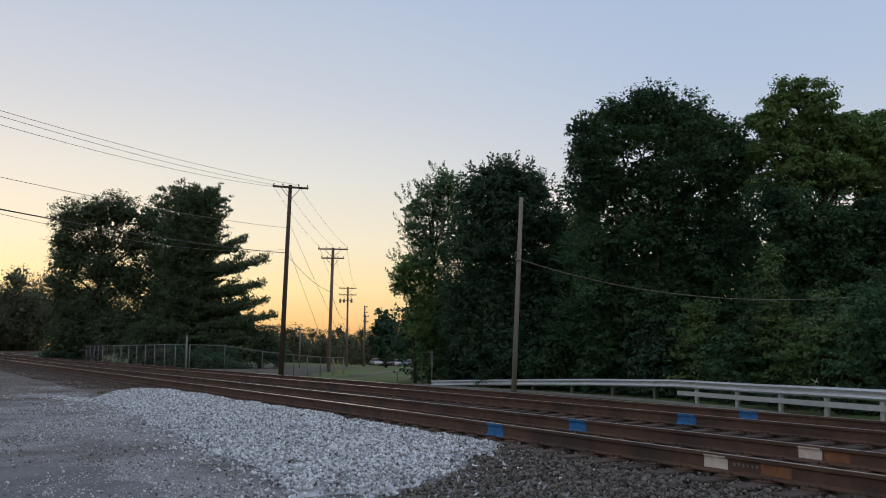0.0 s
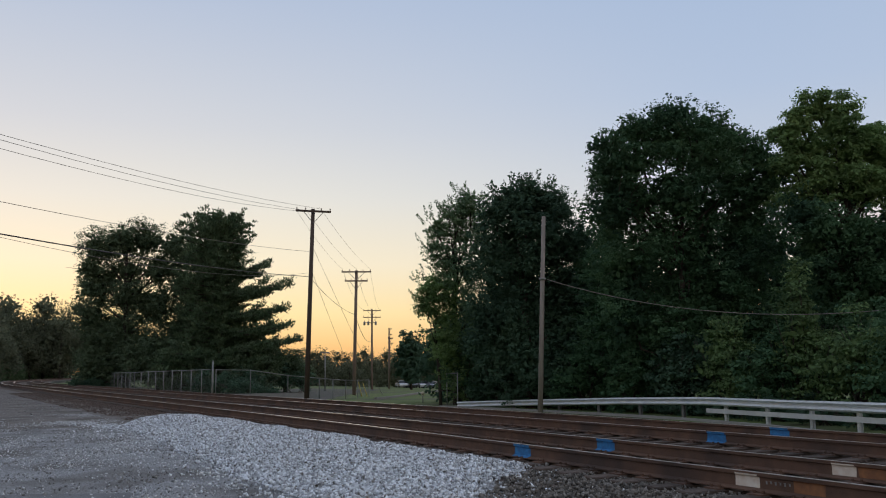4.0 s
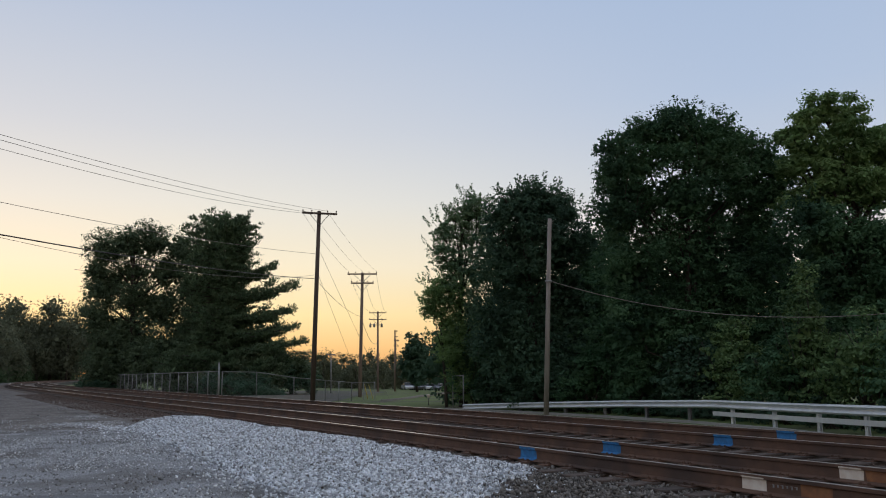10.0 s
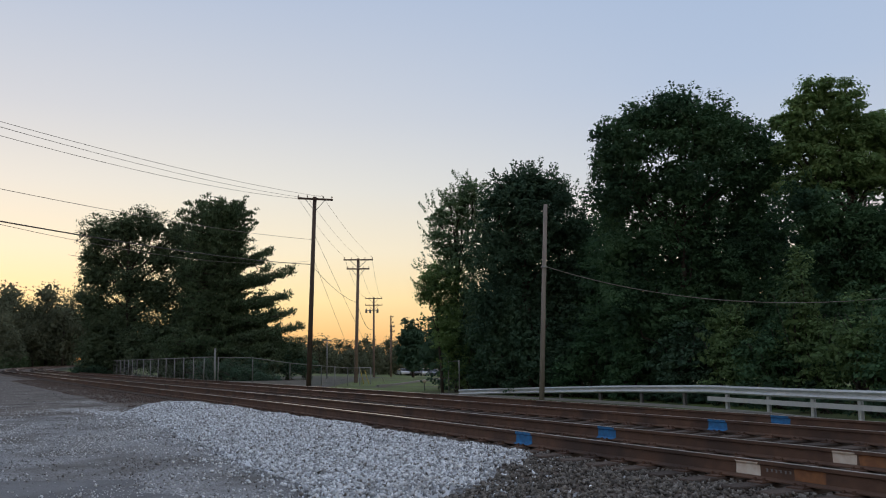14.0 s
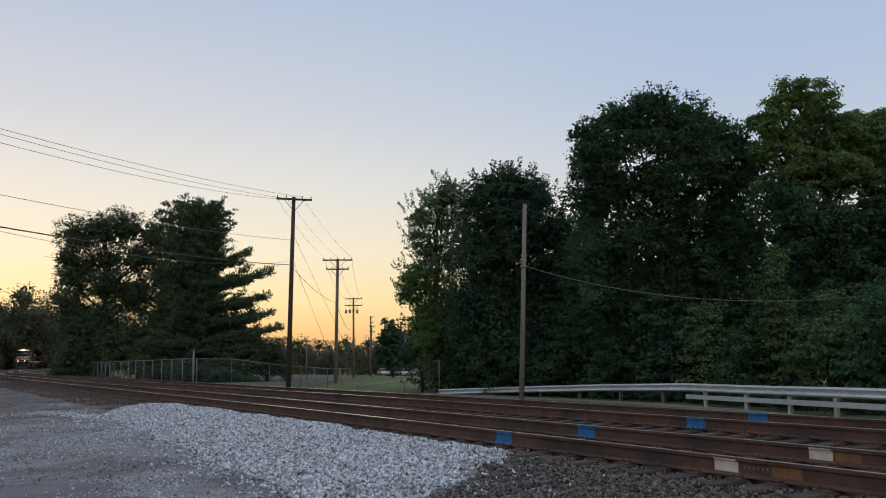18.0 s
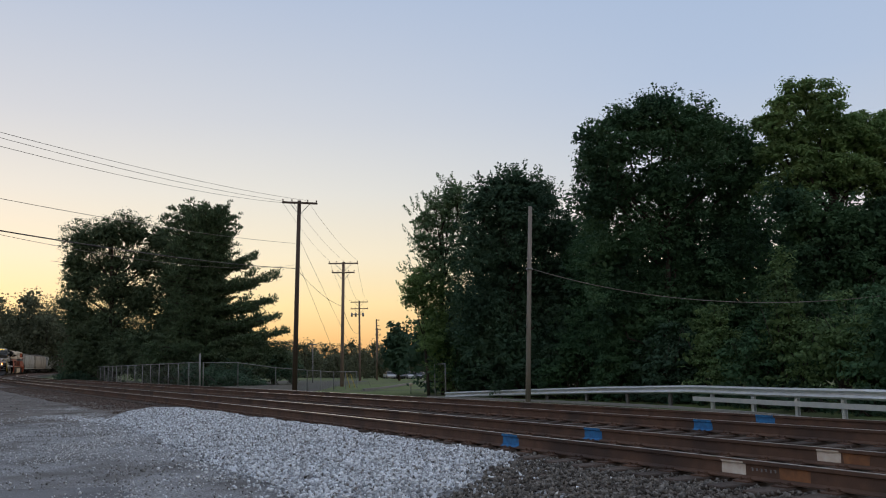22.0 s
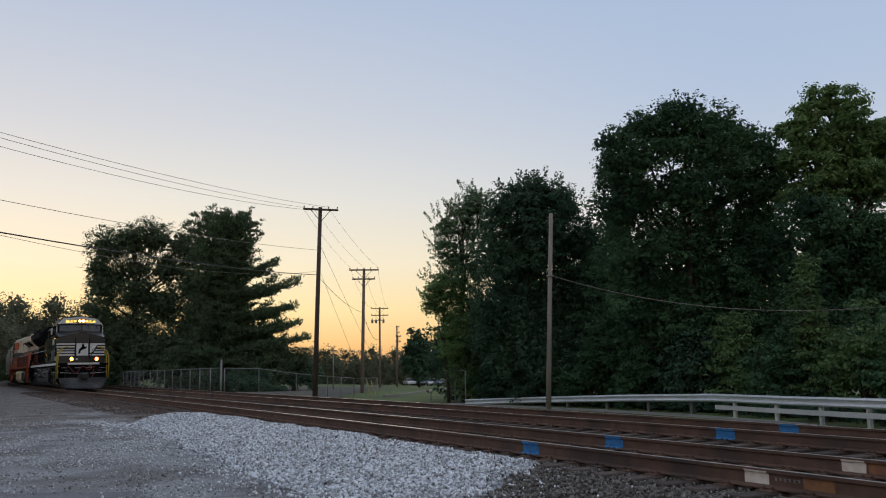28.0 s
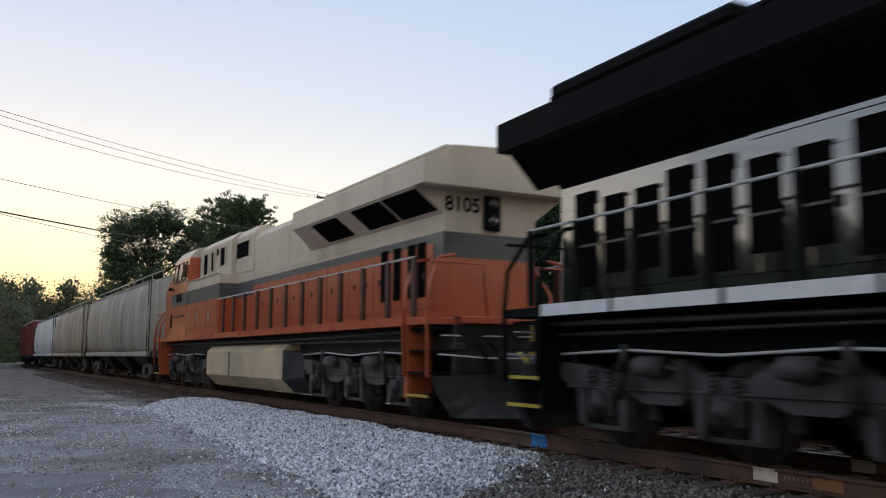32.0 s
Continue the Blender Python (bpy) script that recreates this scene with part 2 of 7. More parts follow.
# ---- mesh helpers ----
class Shape:
    """Collects faces for one mesh; each face has the number of one of the mesh's materials."""

    def __init__(self):
        self.v, self.f, self.m, self.smooth = [], [], [], []

    def add(self, verts, faces, mat=0, smooth=False):
        k = len(self.v)
        self.v += [tuple(p) for p in verts]
        self.f += [tuple(i + k for i in face) for face in faces]
        self.m += [mat] * len(faces)
        self.smooth += [smooth] * len(faces)
        return self

    def box(self, x0, x1, y0, y1, z0, z1, mat=0, bevel=0.0):
        """A box with its twelve edges cut off where bevel is given."""
        if not bevel:
            v = [(x, y, z) for x in (x0, x1) for y in (y0, y1) for z in (z0, z1)]
            return self.add(v, [(0, 1, 3, 2), (4, 6, 7, 5), (0, 4, 5, 1), (2, 3, 7, 6), (0, 2, 6, 4), (1, 5, 7, 3)], mat)
        b = min(bevel, (x1 - x0) / 2.01, (y1 - y0) / 2.01, (z1 - z0) / 2.01)
        bm = bmesh.new()
        bmesh.ops.create_cube(bm, size=1.0)
        for p in bm.verts:
            p.co = Vector(((x0 + x1) / 2 + p.co.x * (x1 - x0), (y0 + y1) / 2 + p.co.y * (y1 - y0), (z0 + z1) / 2 + p.co.z * (z1 - z0)))
        bmesh.ops.bevel(bm, geom=list(bm.edges), offset=b, segments=1, affect="EDGES")
        bm.verts.index_update()
        self.add([p.co[:] for p in bm.verts], [[p.index for p in face.verts] for face in bm.faces], mat)
        bm.free()
        return self

    def prism(self, outline, axis, a, b, mat=0):
        """An outline of 2D points drawn out along an axis from a to b. x: points are (y, z); y: (x, z); z: (x, y)."""
        n = len(outline)

        def at(p, d):
            return {"x": (d, p[0], p[1]), "y": (p[0], d, p[1]), "z": (p[0], p[1], d)}[axis]

        v = [at(p, a) for p in outline] + [at(p, b) for p in outline]
        f = [tuple(range(n))[::-1], tuple(range(n, 2 * n))] + [(i, (i + 1) % n, n + (i + 1) % n, n + i) for i in range(n)]
        return self.add(v, f, mat)

    def loft(self, rings, mat=0, smooth=False, caps=True):
        """Skin over rings of equally many points."""
        n = len(rings[0])
        v = [p for r in rings for p in r]
        f = [(i * n + j, i * n + (j + 1) % n, (i + 1) * n + (j + 1) % n, (i + 1) * n + j) for i in range(len(rings) - 1) for j in range(n)]
        if caps:
            f += [tuple(range(n))[::-1], tuple(range((len(rings) - 1) * n, len(rings) * n))]
        return self.add(v, f, mat, smooth)

    def tube(self, points, r, sides=6, mat=0, r_end=None):
        """A round bar along a line of points, tapering to r_end."""
        pts = [Vector(p) for p in points]
        rings = []
        for i, p in enumerate(pts):
            d = (pts[min(i + 1, len(pts) - 1)] - pts[max(i - 1, 0)]).normalized()
            a = d.orthogonal().normalized() if abs(d.z) > 0.99 or abs(d.z) < 0.0 else d.cross(Vector((0, 0, 1))).normalized()
            b = d.cross(a)
            k = r if r_end is None else r + (r_end - r) * i / max(1, len(pts) - 1)
            rings.append([p + (a * math.cos(2 * math.pi * j / sides) + b * math.sin(2 * math.pi * j / sides)) * k for j in range(sides)])
        return self.loft(rings, mat, True)

    def disc(self, centre, axis, r, thick, sides=20, mat=0):
        c, d = Vector(centre), Vector(axis).normalized() * thick / 2
        return self.tube([c - d, c + d], r, sides, mat)


def mesh_of(name, shape, materials):
    me = bpy.data.meshes.new(name)
    me.from_pydata(shape.v, [], shape.f)
    for m in materials if isinstance(materials, (list, tuple)) else [materials]:
        me.materials.append(m)
    me.polygons.foreach_set("material_index", shape.m)
    me.polygons.foreach_set("use_smooth", shape.smooth)
    me.update()
    return me


def fast_mesh(name, verts, size, mat):
    """A mesh of separate faces with size corners each, from an array of corners."""
    me = bpy.data.meshes.new(name)
    n = len(verts)
    me.vertices.add(n)
    me.vertices.foreach_set("co", np.asarray(verts, np.float32).ravel())
    me.loops.add(n)
    me.loops.foreach_set("vertex_index", np.arange(n, dtype=np.int32))
    me.polygons.add(n // size)
    me.polygons.foreach_set("loop_start", np.arange(0, n, size, dtype=np.int32))
    me.materials.append(mat)
    me.update(calc_edges=True)
    return me


def part(name, shape, materials, parent, label=""):
    """One mesh object under a thing or a part."""
    ob = new(name, mesh_of(name, shape, materials) if isinstance(shape, Shape) else shape)
    ob.parent = parent
    return tagged(ob, label)


def thing(name, label, category, m=None, group="", kind="", data=None):
    ob = new(name, data)
    if m is not None:
        ob.matrix_basis = m
    return tagged(ob, label, category, group, kind)
# ---- the line: a plan curve, measured along the near rail; s grows away from the camera, off to the far side ----
RAIL_TOP = 0.30
GAUGE = 1.505
SECOND = 3.823  # from the near rail to the first rail of the far track
_nodes = [-60, -30, 0, 25, 50, 75, 100, 130, 170, 260, 330, 700]
_bends = [-0.0011, -0.0011, 0.0017, 0.0001, -0.0008, 0.0010, -0.0026, -0.0010, -0.0021, -0.0014, -0.0018, -0.0018]
LINE_S = np.arange(-60.0, 700.01, 0.5)
_k = np.interp(LINE_S, _nodes, _bends)
_th = np.concatenate([[0], np.cumsum((_k[1:] + _k[:-1]) / 2 * 0.5)])
LINE_TH = _th - np.interp(0, LINE_S, _th) + 2.0823
_x = np.concatenate([[0], np.cumsum(np.cos((LINE_TH[1:] + LINE_TH[:-1]) / 2) * 0.5)])
_y = np.concatenate([[0], np.cumsum(np.sin((LINE_TH[1:] + LINE_TH[:-1]) / 2) * 0.5)])
LINE_X = _x - np.interp(0, LINE_S, _x) + 1.0553
LINE_Y = _y - np.interp(0, LINE_S, _y) + 12.6573


def on_line(s, off=0.0, z=0.0):
    th = float(np.interp(s, LINE_S, LINE_TH))
    return Vector((float(np.interp(s, LINE_S, LINE_X)) + math.sin(th) * off, float(np.interp(s, LINE_S, LINE_Y)) - math.cos(th) * off, z))


def heading(s):
    return float(np.interp(s, LINE_S, LINE_TH))


def on_line_many(s, off):
    th = np.interp(s, LINE_S, LINE_TH)
    return np.interp(s, LINE_S, LINE_X) + np.sin(th) * off, np.interp(s, LINE_S, LINE_Y) - np.cos(th) * off


def offset_of(x, y):
    """How far places lie beyond the near rail (less than 0: on the camera's side)."""
    xs, ys, ths = LINE_X[::4], LINE_Y[::4], LINE_TH[::4]
    flat_x, flat_y = np.ravel(x), np.ravel(y)
    best = np.empty(len(flat_x))
    for i in range(0, len(flat_x), 20000):
        a, b = flat_x[i:i + 20000, None], flat_y[i:i + 20000, None]
        j = ((a - xs) ** 2 + (b - ys) ** 2).argmin(1)
        best[i:i + 20000] = (a[:, 0] - xs[j]) * np.sin(ths[j]) - (b[:, 0] - ys[j]) * np.cos(ths[j])
    return best.reshape(np.shape(x))


_oz = [-400, -30, -3.2, -1.5, -0.6, 6.0, 6.6, 9.5, 14, 30, 50, 80, 120, 3000]
_hz = [-0.1, -0.03, 0.0, 0.03, 0.05, 0.05, 0.03, -0.42, -0.55, -0.75, -1.4, -2.5, -3.4, -3.8]


def ground_z(x, y):
    return np.interp(offset_of(np.asarray(x, float), np.asarray(y, float)), _oz, _hz)


def gz(x, y):
    return float(ground_z(np.array([x]), np.array([y]))[0])


def sheet(name, xs, ys, zfun, mat, label):
    gx, gy = np.meshgrid(xs, ys)
    z = zfun(gx, gy)
    v = np.stack([gx.ravel(), gy.ravel(), z.ravel()], 1)
    w, h = len(xs), len(ys)
    a = (np.arange(h - 1)[:, None] * w + np.arange(w - 1)[None, :]).ravel()
    f = np.stack([a, a + 1, a + w + 1, a + w], 1)
    me = bpy.data.meshes.new(name)
    me.vertices.add(len(v))
    me.vertices.foreach_set("co", v.astype(np.float32).ravel())
    me.loops.add(f.size)
    me.loops.foreach_set("vertex_index", f.astype(np.int32).ravel())
    me.polygons.add(len(f))
    me.polygons.foreach_set("loop_start", np.arange(0, f.size, 4, dtype=np.int32))
    me.materials.append(mat)
    me.update(calc_edges=True)
    return tagged(new(name, me), label, kind="structure")


def steps(near, far, step, grow):
    out, d = [near], step
    while abs(out[-1] - near) < abs(far - near):
        out.append(out[-1] + math.copysign(d, far - near))
        d *= grow
    return out


_xs = sorted(set(steps(-30, -2400, 1.0, 1.13)[1:] + list(np.arange(-30, 30, 0.75)) + steps(30, 2400, 1.0, 1.13)))
_ys = sorted(set(steps(-12, -600, 1.0, 1.2)[1:] + list(np.arange(-12, 66, 0.75)) + steps(66, 2600, 1.0, 1.08)))
sheet("ground", _xs, _ys, lambda x, y: ground_z(x, y) - 0.05, M["grass"], "rough grass and bare earth beyond the railway")


def strip(name, offs, s_list, zfun, mat, label, kind="structure"):
    """A sheet that follows the line between offsets."""
    sh = Shape()
    n = len(offs)
    for s in s_list:
        for o in offs:
            p = on_line(s, o)
            sh.v.append((p.x, p.y, zfun(s, o)))
    for i in range(len(s_list) - 1):
        for j in range(n - 1):
            a = i * n + j
            sh.f.append((a, a + 1, a + n + 1, a + n))
            sh.m.append(0)
            sh.smooth.append(True)
    return tagged(new(name, mesh_of(name, sh, mat)), label, kind=kind)


def hump(x, y, size):
    return noise.noise(Vector((x / size, y / size, 3.7)))


def lot_z(s, o):
    return float(np.interp(o, _oz, _hz)) + 0.02 * hump(s, o, 1.7) - 0.012 * (o < -3) * hump(s + 9, o, 0.6)


_fine = list(np.arange(-40, 60, 0.5)) + list(np.arange(60, 340, 4.0))
strip("gravel_lot", [-70, -45, -30, -22, -16, -13] + list(np.arange(-11, -1.6, 0.4)) + [-1.5], _fine, lot_z, M["lot"], "worn gravel lot beside the railway")
strip("ballast_bed", [-1.7, -1.3, -0.9, -0.5, 0, 0.75, 1.5, 2.2, 2.9, 3.6, 4.5, 5.3, 5.9, 6.4, 7.2], _fine,
      lambda s, o: float(np.interp(o, _oz, _hz)) + 0.012 * hump(s, o, 0.5) + 0.004, M["ballast"], "rust-stained grey stone ballast under the tracks")
# a very dark strip laid over the grass beyond the far track
strip("verge", [6.9, 8.0, 9.5, 11.5, 14.0, 18.0], list(np.arange(52, 260, 4.0)), lambda s, o: float(np.interp(o, _oz, _hz)) + 0.01, M["verge"], "dark strip of ground beside the far track")
shoulder = Shape()
_so = list(np.arange(-9.5, -1.2, 0.45))
_ss = list(np.arange(13, 60, 1.0)) + list(np.arange(60, 340, 5.0))
for i, a in enumerate(_ss):
    for j, b in enumerate(_so):
        p = on_line(a + (3.5 * hump(b, 1.0, 0.9) if i == 0 else 0), b + (0.5 * hump(a, 4.0, 1.3) if j == 0 else 0))
        shoulder.v.append((p.x, p.y, lot_z(a, b) + (-0.02 if i == 0 or j == 0 else 0.012)))
for i in range(len(_ss) - 1):
    for j in range(len(_so) - 1):
        a = i * len(_so) + j
        shoulder.f.append((a, a + 1, a + len(_so) + 1, a + len(_so)))
        shoulder.m.append(0)
        shoulder.smooth.append(True)
tagged(new("cinder_shoulder", mesh_of("cinder_shoulder", shoulder, M["cinder"])), "dark brown cinder gravel beside the near track", kind="structure")
# an old asphalt apron in front of the gravel
apron = Shape()
_ae = [(-14, -6.6), (-6, -5.6), (-2.5, -4.9), (0.0, -5.1), (1.0, -6.4), (2.0, -9), (3.5, -14)]
_as = np.arange(-14, 5.5, 0.2)
_au = (0, 0.4, 0.6, 0.75, 0.85, 0.92, 0.97, 1.0)
for a in _as:  # its crumbling edge runs out under the gravel
    e = float(np.interp(a, [q[0] for q in _ae], [q[1] for q in _ae])) + 0.35 * hump(a, 5, 0.5) + 0.2 * hump(a, 9, 0.2)
    for u in _au:
        b = -16 + (e + 16) * u
        p = on_line(float(a), b)
        apron.v.append((p.x, p.y, lot_z(float(a), b) + (0.012 if u < 0.99 else -0.015)))
for i in range(len(_as) - 1):
    for j in range(len(_au) - 1):
        a = i * len(_au) + j
        apron.f.append((a, a + 1, a + len(_au) + 1, a + len(_au)))
        apron.m.append(0)
        apron.smooth.append(True)
tagged(new("asphalt_apron", mesh_of("asphalt_apron", apron, M["asphalt"])), "worn dark asphalt at the edge of the lot", kind="structure")


# ---- stones ----
_oct = np.array([(1, 0, 0), (-0.5, 0.87, 0), (-0.5, -0.87, 0), (0.1, 0, 0.9), (0, 0.1, -0.9)], float)
_octf = np.array([(0, 1, 3), (1, 2, 3), (2, 0, 3), (1, 0, 4), (2, 1, 4), (0, 2, 4)])


def stones(name, xyz, size, mat, label, parent=None):
    rng = np.random.default_rng(len(xyz))
    n = len(xyz)
    q = rng.normal(size=(n, 4))
    q /= np.linalg.norm(q, axis=1)[:, None]
    w, x, y, z = q.T
    R = np.stack([1 - 2 * (y * y + z * z), 2 * (x * y - z * w), 2 * (x * z + y * w), 2 * (x * y + z * w), 1 - 2 * (x * x + z * z), 2 * (y * z - x * w),
                  2 * (x * z - y * w), 2 * (y * z + x * w), 1 - 2 * (x * x + y * y)], 1).reshape(n, 3, 3)
    local = _oct[None] * (size[:, None] * rng.uniform(0.55, 1.1, (n, 3)))[:, None, :] + rng.normal(0, 0.16, (n, 5, 3)) * size[:, None, None]
    v = np.einsum("nij,nkj->nki", R, local) + xyz[:, None, :]
    f = (_octf[None] + (np.arange(n) * 5)[:, None, None]).reshape(-1, 3)
    me = bpy.data.meshes.new(name)
    me.vertices.add(n * 5)
    me.vertices.foreach_set("co", v.astype(np.float32).ravel())
    me.loops.add(f.size)
    me.loops.foreach_set("vertex_index", f.astype(np.int32).ravel())
    me.polygons.add(len(f))
    me.polygons.foreach_set("loop_start", np.arange(0, f.size, 3, dtype=np.int32))
    me.materials.append(mat)
    me.update(calc_edges=True)
    return tagged(new(name, me), label, "gravel", kind="stuff")


def inside(poly, x, y):
    res = np.zeros(len(x), bool)
    for (x0, y0), (x1, y1) in zip(poly, poly[1:] + poly[:1]):
        hit = (y0 > y) != (y1 > y)
        res ^= hit & (x < (x1 - x0) * (y - y0) / (y1 - y0 + 1e-12) + x0)
    return res


def edge_distance(poly, x, y):
    best = np.full(len(x), 1e9)
    for (x0, y0), (x1, y1) in zip(poly, poly[1:] + poly[:1]):
        dx, dy = x1 - x0, y1 - y0
        t = np.clip(((x - x0) * dx + (y - y0) * dy) / (dx * dx + dy * dy), 0, 1)
        best = np.minimum(best, np.hypot(x - x0 - t * dx, y - y0 - t * dy))
    return best


HEAP = [(13.2, -3.1), (14.3, -2.7), (14.7, -1.9), (13.6, -1.1), (10.5, -0.55), (7, -0.42), (3, -0.5), (0.5, -0.42), (-1.1, -0.42), (-1.6, -1.2), (-2.6, -2.2), (-3.4, -3.3),
        (-3.0, -4.2), (-1.2, -3.95), (0.4, -3.8), (2.2, -3.75), (5.5, -3.55), (8.0, -3.42), (10.5, -3.32)]


def heap_height(s, o):
    d = edge_distance(HEAP, s, o)
    ridge = 0.15 * np.exp(-((s - 11.6) / 2.4) ** 2 - ((o + 1.9) / 1.1) ** 2) + 0.07 * np.exp(-((s - 4.5) / 2.6) ** 2)
    return np.where(inside(HEAP, s, o), (0.16 + ridge) * (1 - np.exp(-d / 0.45)), 0.0)


_rng = np.random.default_rng(7)
_n0 = 290000
_s, _o = _rng.uniform(-4, 18, _n0), _rng.uniform(-4.6, -0.2, _n0)
_ragged = edge_distance(HEAP, _s, _o)
_keep = inside(HEAP, _s, _o) & (_rng.random(_n0) < np.clip(_ragged / 0.30, 0.18, 1) * 0.46)
_keep |= ~inside(HEAP, _s, _o) & (_rng.random(_n0) < 0.05 * np.exp(-_ragged / 0.28))
# a thin spill that trails off from the far end
_keep |= (_s > 12) & (_rng.random(_n0) < 0.17 * np.exp(-((_o + 3.15 + 0.26 * (_s - 13)) / 0.34) ** 2) * np.clip((17.4 - _s) / 3, 0, 1))
_s, _o = _s[_keep], _o[_keep]
_px, _py = on_line_many(_s, _o)
_base = np.interp(_o, _oz, _hz)
_wob = np.array([0.05 * hump(a, b, 0.9) + 0.03 * hump(a, b, 0.3) for a, b in zip(_s, _o)])
_pz = _base + heap_height(_s, _o) + np.where(inside(HEAP, _s, _o), _wob, 0) + _rng.uniform(-0.005, 0.025, len(_s))
stones("white_stone_heap", np.stack([_px, _py, _pz], 1), _rng.uniform(0.016, 0.037, len(_s)), M["stone_white"], "long low heap of clean white crushed limestone beside the track")
_d = np.random.default_rng(8).random(len(_s)) < 0.06
stones("dusty_stones", np.stack([_px, _py, _pz + 0.012], 1)[_d], np.random.default_rng(9).uniform(0.014, 0.028, int(_d.sum())), M["stone_dark"], "grey stones mixed into the white heap")
heap = Shape()
_hs, _ho = np.arange(-4, 18, 0.3), np.arange(-4.6, -0.2, 0.2)
_n = len(_ho)
for a in _hs:
    hz_ = heap_height(np.full(_n, a), _ho)
    for b, z in zip(_ho, hz_):
        p = on_line(float(a), float(b))
        heap.v.append((p.x, p.y, float(np.interp(b, _oz, _hz)) + (float(z) + 0.04 * hump(a, b, 0.9) - 0.01 if z > 0.05 else -0.06)))
for i in range(len(_hs) - 1):
    for j in range(_n - 1):
        a = i * _n + j
        heap.f.append((a, a + 1, a + _n + 1, a + _n))
        heap.m.append(0)
        heap.smooth.append(True)
tagged(new("heap_core", mesh_of("heap_core", heap, M["stone_white"])), "white crushed limestone under the loose stones", "gravel", kind="stuff")


def scatter(name, n, s0, s1, o0, o1, lo, hi, mat, label, lift=0.01, thin=None, seed=1):
    rng = np.random.default_rng(seed)
    s, o = rng.uniform(s0, s1, n), rng.uniform(o0, o1, n)
    if thin:
        k = rng.random(n) < thin(s, o)
        s, o = s[k], o[k]
    x, y = on_line_many(s, o)
    z = np.interp(o, _oz, _hz) + rng.uniform(-0.01, lift, len(s))
    return stones(name, np.stack([x, y, z], 1), rng.uniform(lo, hi, len(s)), mat, label)


def clear_of_heap(s, o):
    return np.where(inside(HEAP, s, o), 0.0, 1.0)


scatter("ballast_stones", 21000, -9, 3, -3.4, -0.1, 0.02, 0.042, M["stone_dark"], "loose grey ballast stones on the track's shoulder", 0.03, clear_of_heap, 2)
scatter("shoulder_stones", 12000, 2, 60, -2.4, -0.2, 0.025, 0.05, M["stone_brown"], "brown-grey ballast stones along the near track", 0.02, clear_of_heap, 3)
scatter("track_stones", 15000, -16, 45, -0.5, 6.4, 0.022, 0.042, M["stone_brown"], "rust-brown ballast stones between the rails", 0.03, None, 4)
def patchy(size, base, swing, shift=0.0):
    return lambda s, o: clear_of_heap(s, o) * np.clip(base + swing * np.array([hump(a + shift, b, size) + 0.5 * hump(a, b + shift, size * 0.4) for a, b in zip(s, o)]), 0.04, 1)


scatter("far_pebbles", 7000, 20, 62, -26, -2.6, 0.025, 0.055, M["dark_pebble"], "coarse dark gravel at the far end of the lot", 0.03, None, 16)
scatter("lot_pebbles", 130000, -8, 22, -13, -2.6, 0.010, 0.025, M["pebble"], "pale loose pebbles on the lot", 0.018, patchy(1.9, 0.34, 1.1), 5)
scatter("dark_pebbles", 55000, -8, 22, -13, -2.2, 0.010, 0.024, M["dark_pebble"], "dark loose pebbles on the lot", 0.018, patchy(1.6, 0.32, 1.0, 31.0), 6)

# ---- the two tracks ----
_prof = [(-0.076, 0), (0.076, 0), (0.076, 0.012), (0.012, 0.032), (0.010, 0.14), (0.034, 0.150), (0.037, 0.182), (0.026, 0.186), (-0.026, 0.186), (-0.037, 0.182),
         (-0.034, 0.150), (-0.010, 0.14), (-0.012, 0.032), (-0.076, 0.012)]
_rail_s = list(np.arange(-56, 60, 2.0)) + list(np.arange(60, 345, 4.0)) + list(np.arange(345, 690, 12.0))


def rail_shape(off):
    sh = Shape()
    n = len(_prof)
    for s in _rail_s:
        for a, b in _prof:
            p = on_line(s, off + a)
            sh.v.append((p.x, p.y, RAIL_TOP - 0.186 + b))
    for i in range(len(_rail_s) - 1):
        for j in range(n):
            sh.f.append((i * n + j, i * n + (j + 1) % n, (i + 1) * n + (j + 1) % n, (i + 1) * n + j))
            sh.m.append(1 if j == 7 else 0)
            sh.smooth.append(False)
    return sh


def paint(off, s0, s1, low, high):
    """A coat of paint on the side of a rail that faces the lot."""
    near = [(-0.0765, 0.0125), (-0.0125, 0.033), (-0.0105, 0.139), (-0.0345, 0.149), (-0.0378, 0.1825)]
    near = [(a - 0.002, max(low, min(high, b))) for a, b in near[1 if low > 0 else 0:]]
    sh = Shape()
    n = len(near)
    cuts = [s0, (s0 * 2 + s1) / 3, (s0 + s1 * 2) / 3, s1]
    for i, s in enumerate(cuts):
        for j, (a, b) in enumerate(near):
            ragged = (0.008 * math.sin(j * 2.3 + off * 3.1) + 0.008 * math.sin(j * 5.1 + s0 * 7)) * min(1.0, (s1 - s0) / 0.3) * (-1 if i == 0 else 1 if i == 3 else 0)
            p = on_line(s + ragged, off + a)
            sh.v.append((p.x, p.y, RAIL_TOP - 0.186 + b + 0.001))
    for i in range(3):
        for j in range(n - 1):
            sh.f.append((i * n + j, i * n + j + 1, i * n + j + n + 1, i * n + j + n))
            sh.m.append(0)
            sh.smooth.append(False)
    return sh


def tie_at(s, off, tilt):
    p = on_line(s, off)
    return pose(p.x, p.y, RAIL_TOP - 0.186 - 0.016 - 0.09, 0, 0, math.degrees(heading(s)) + tilt)


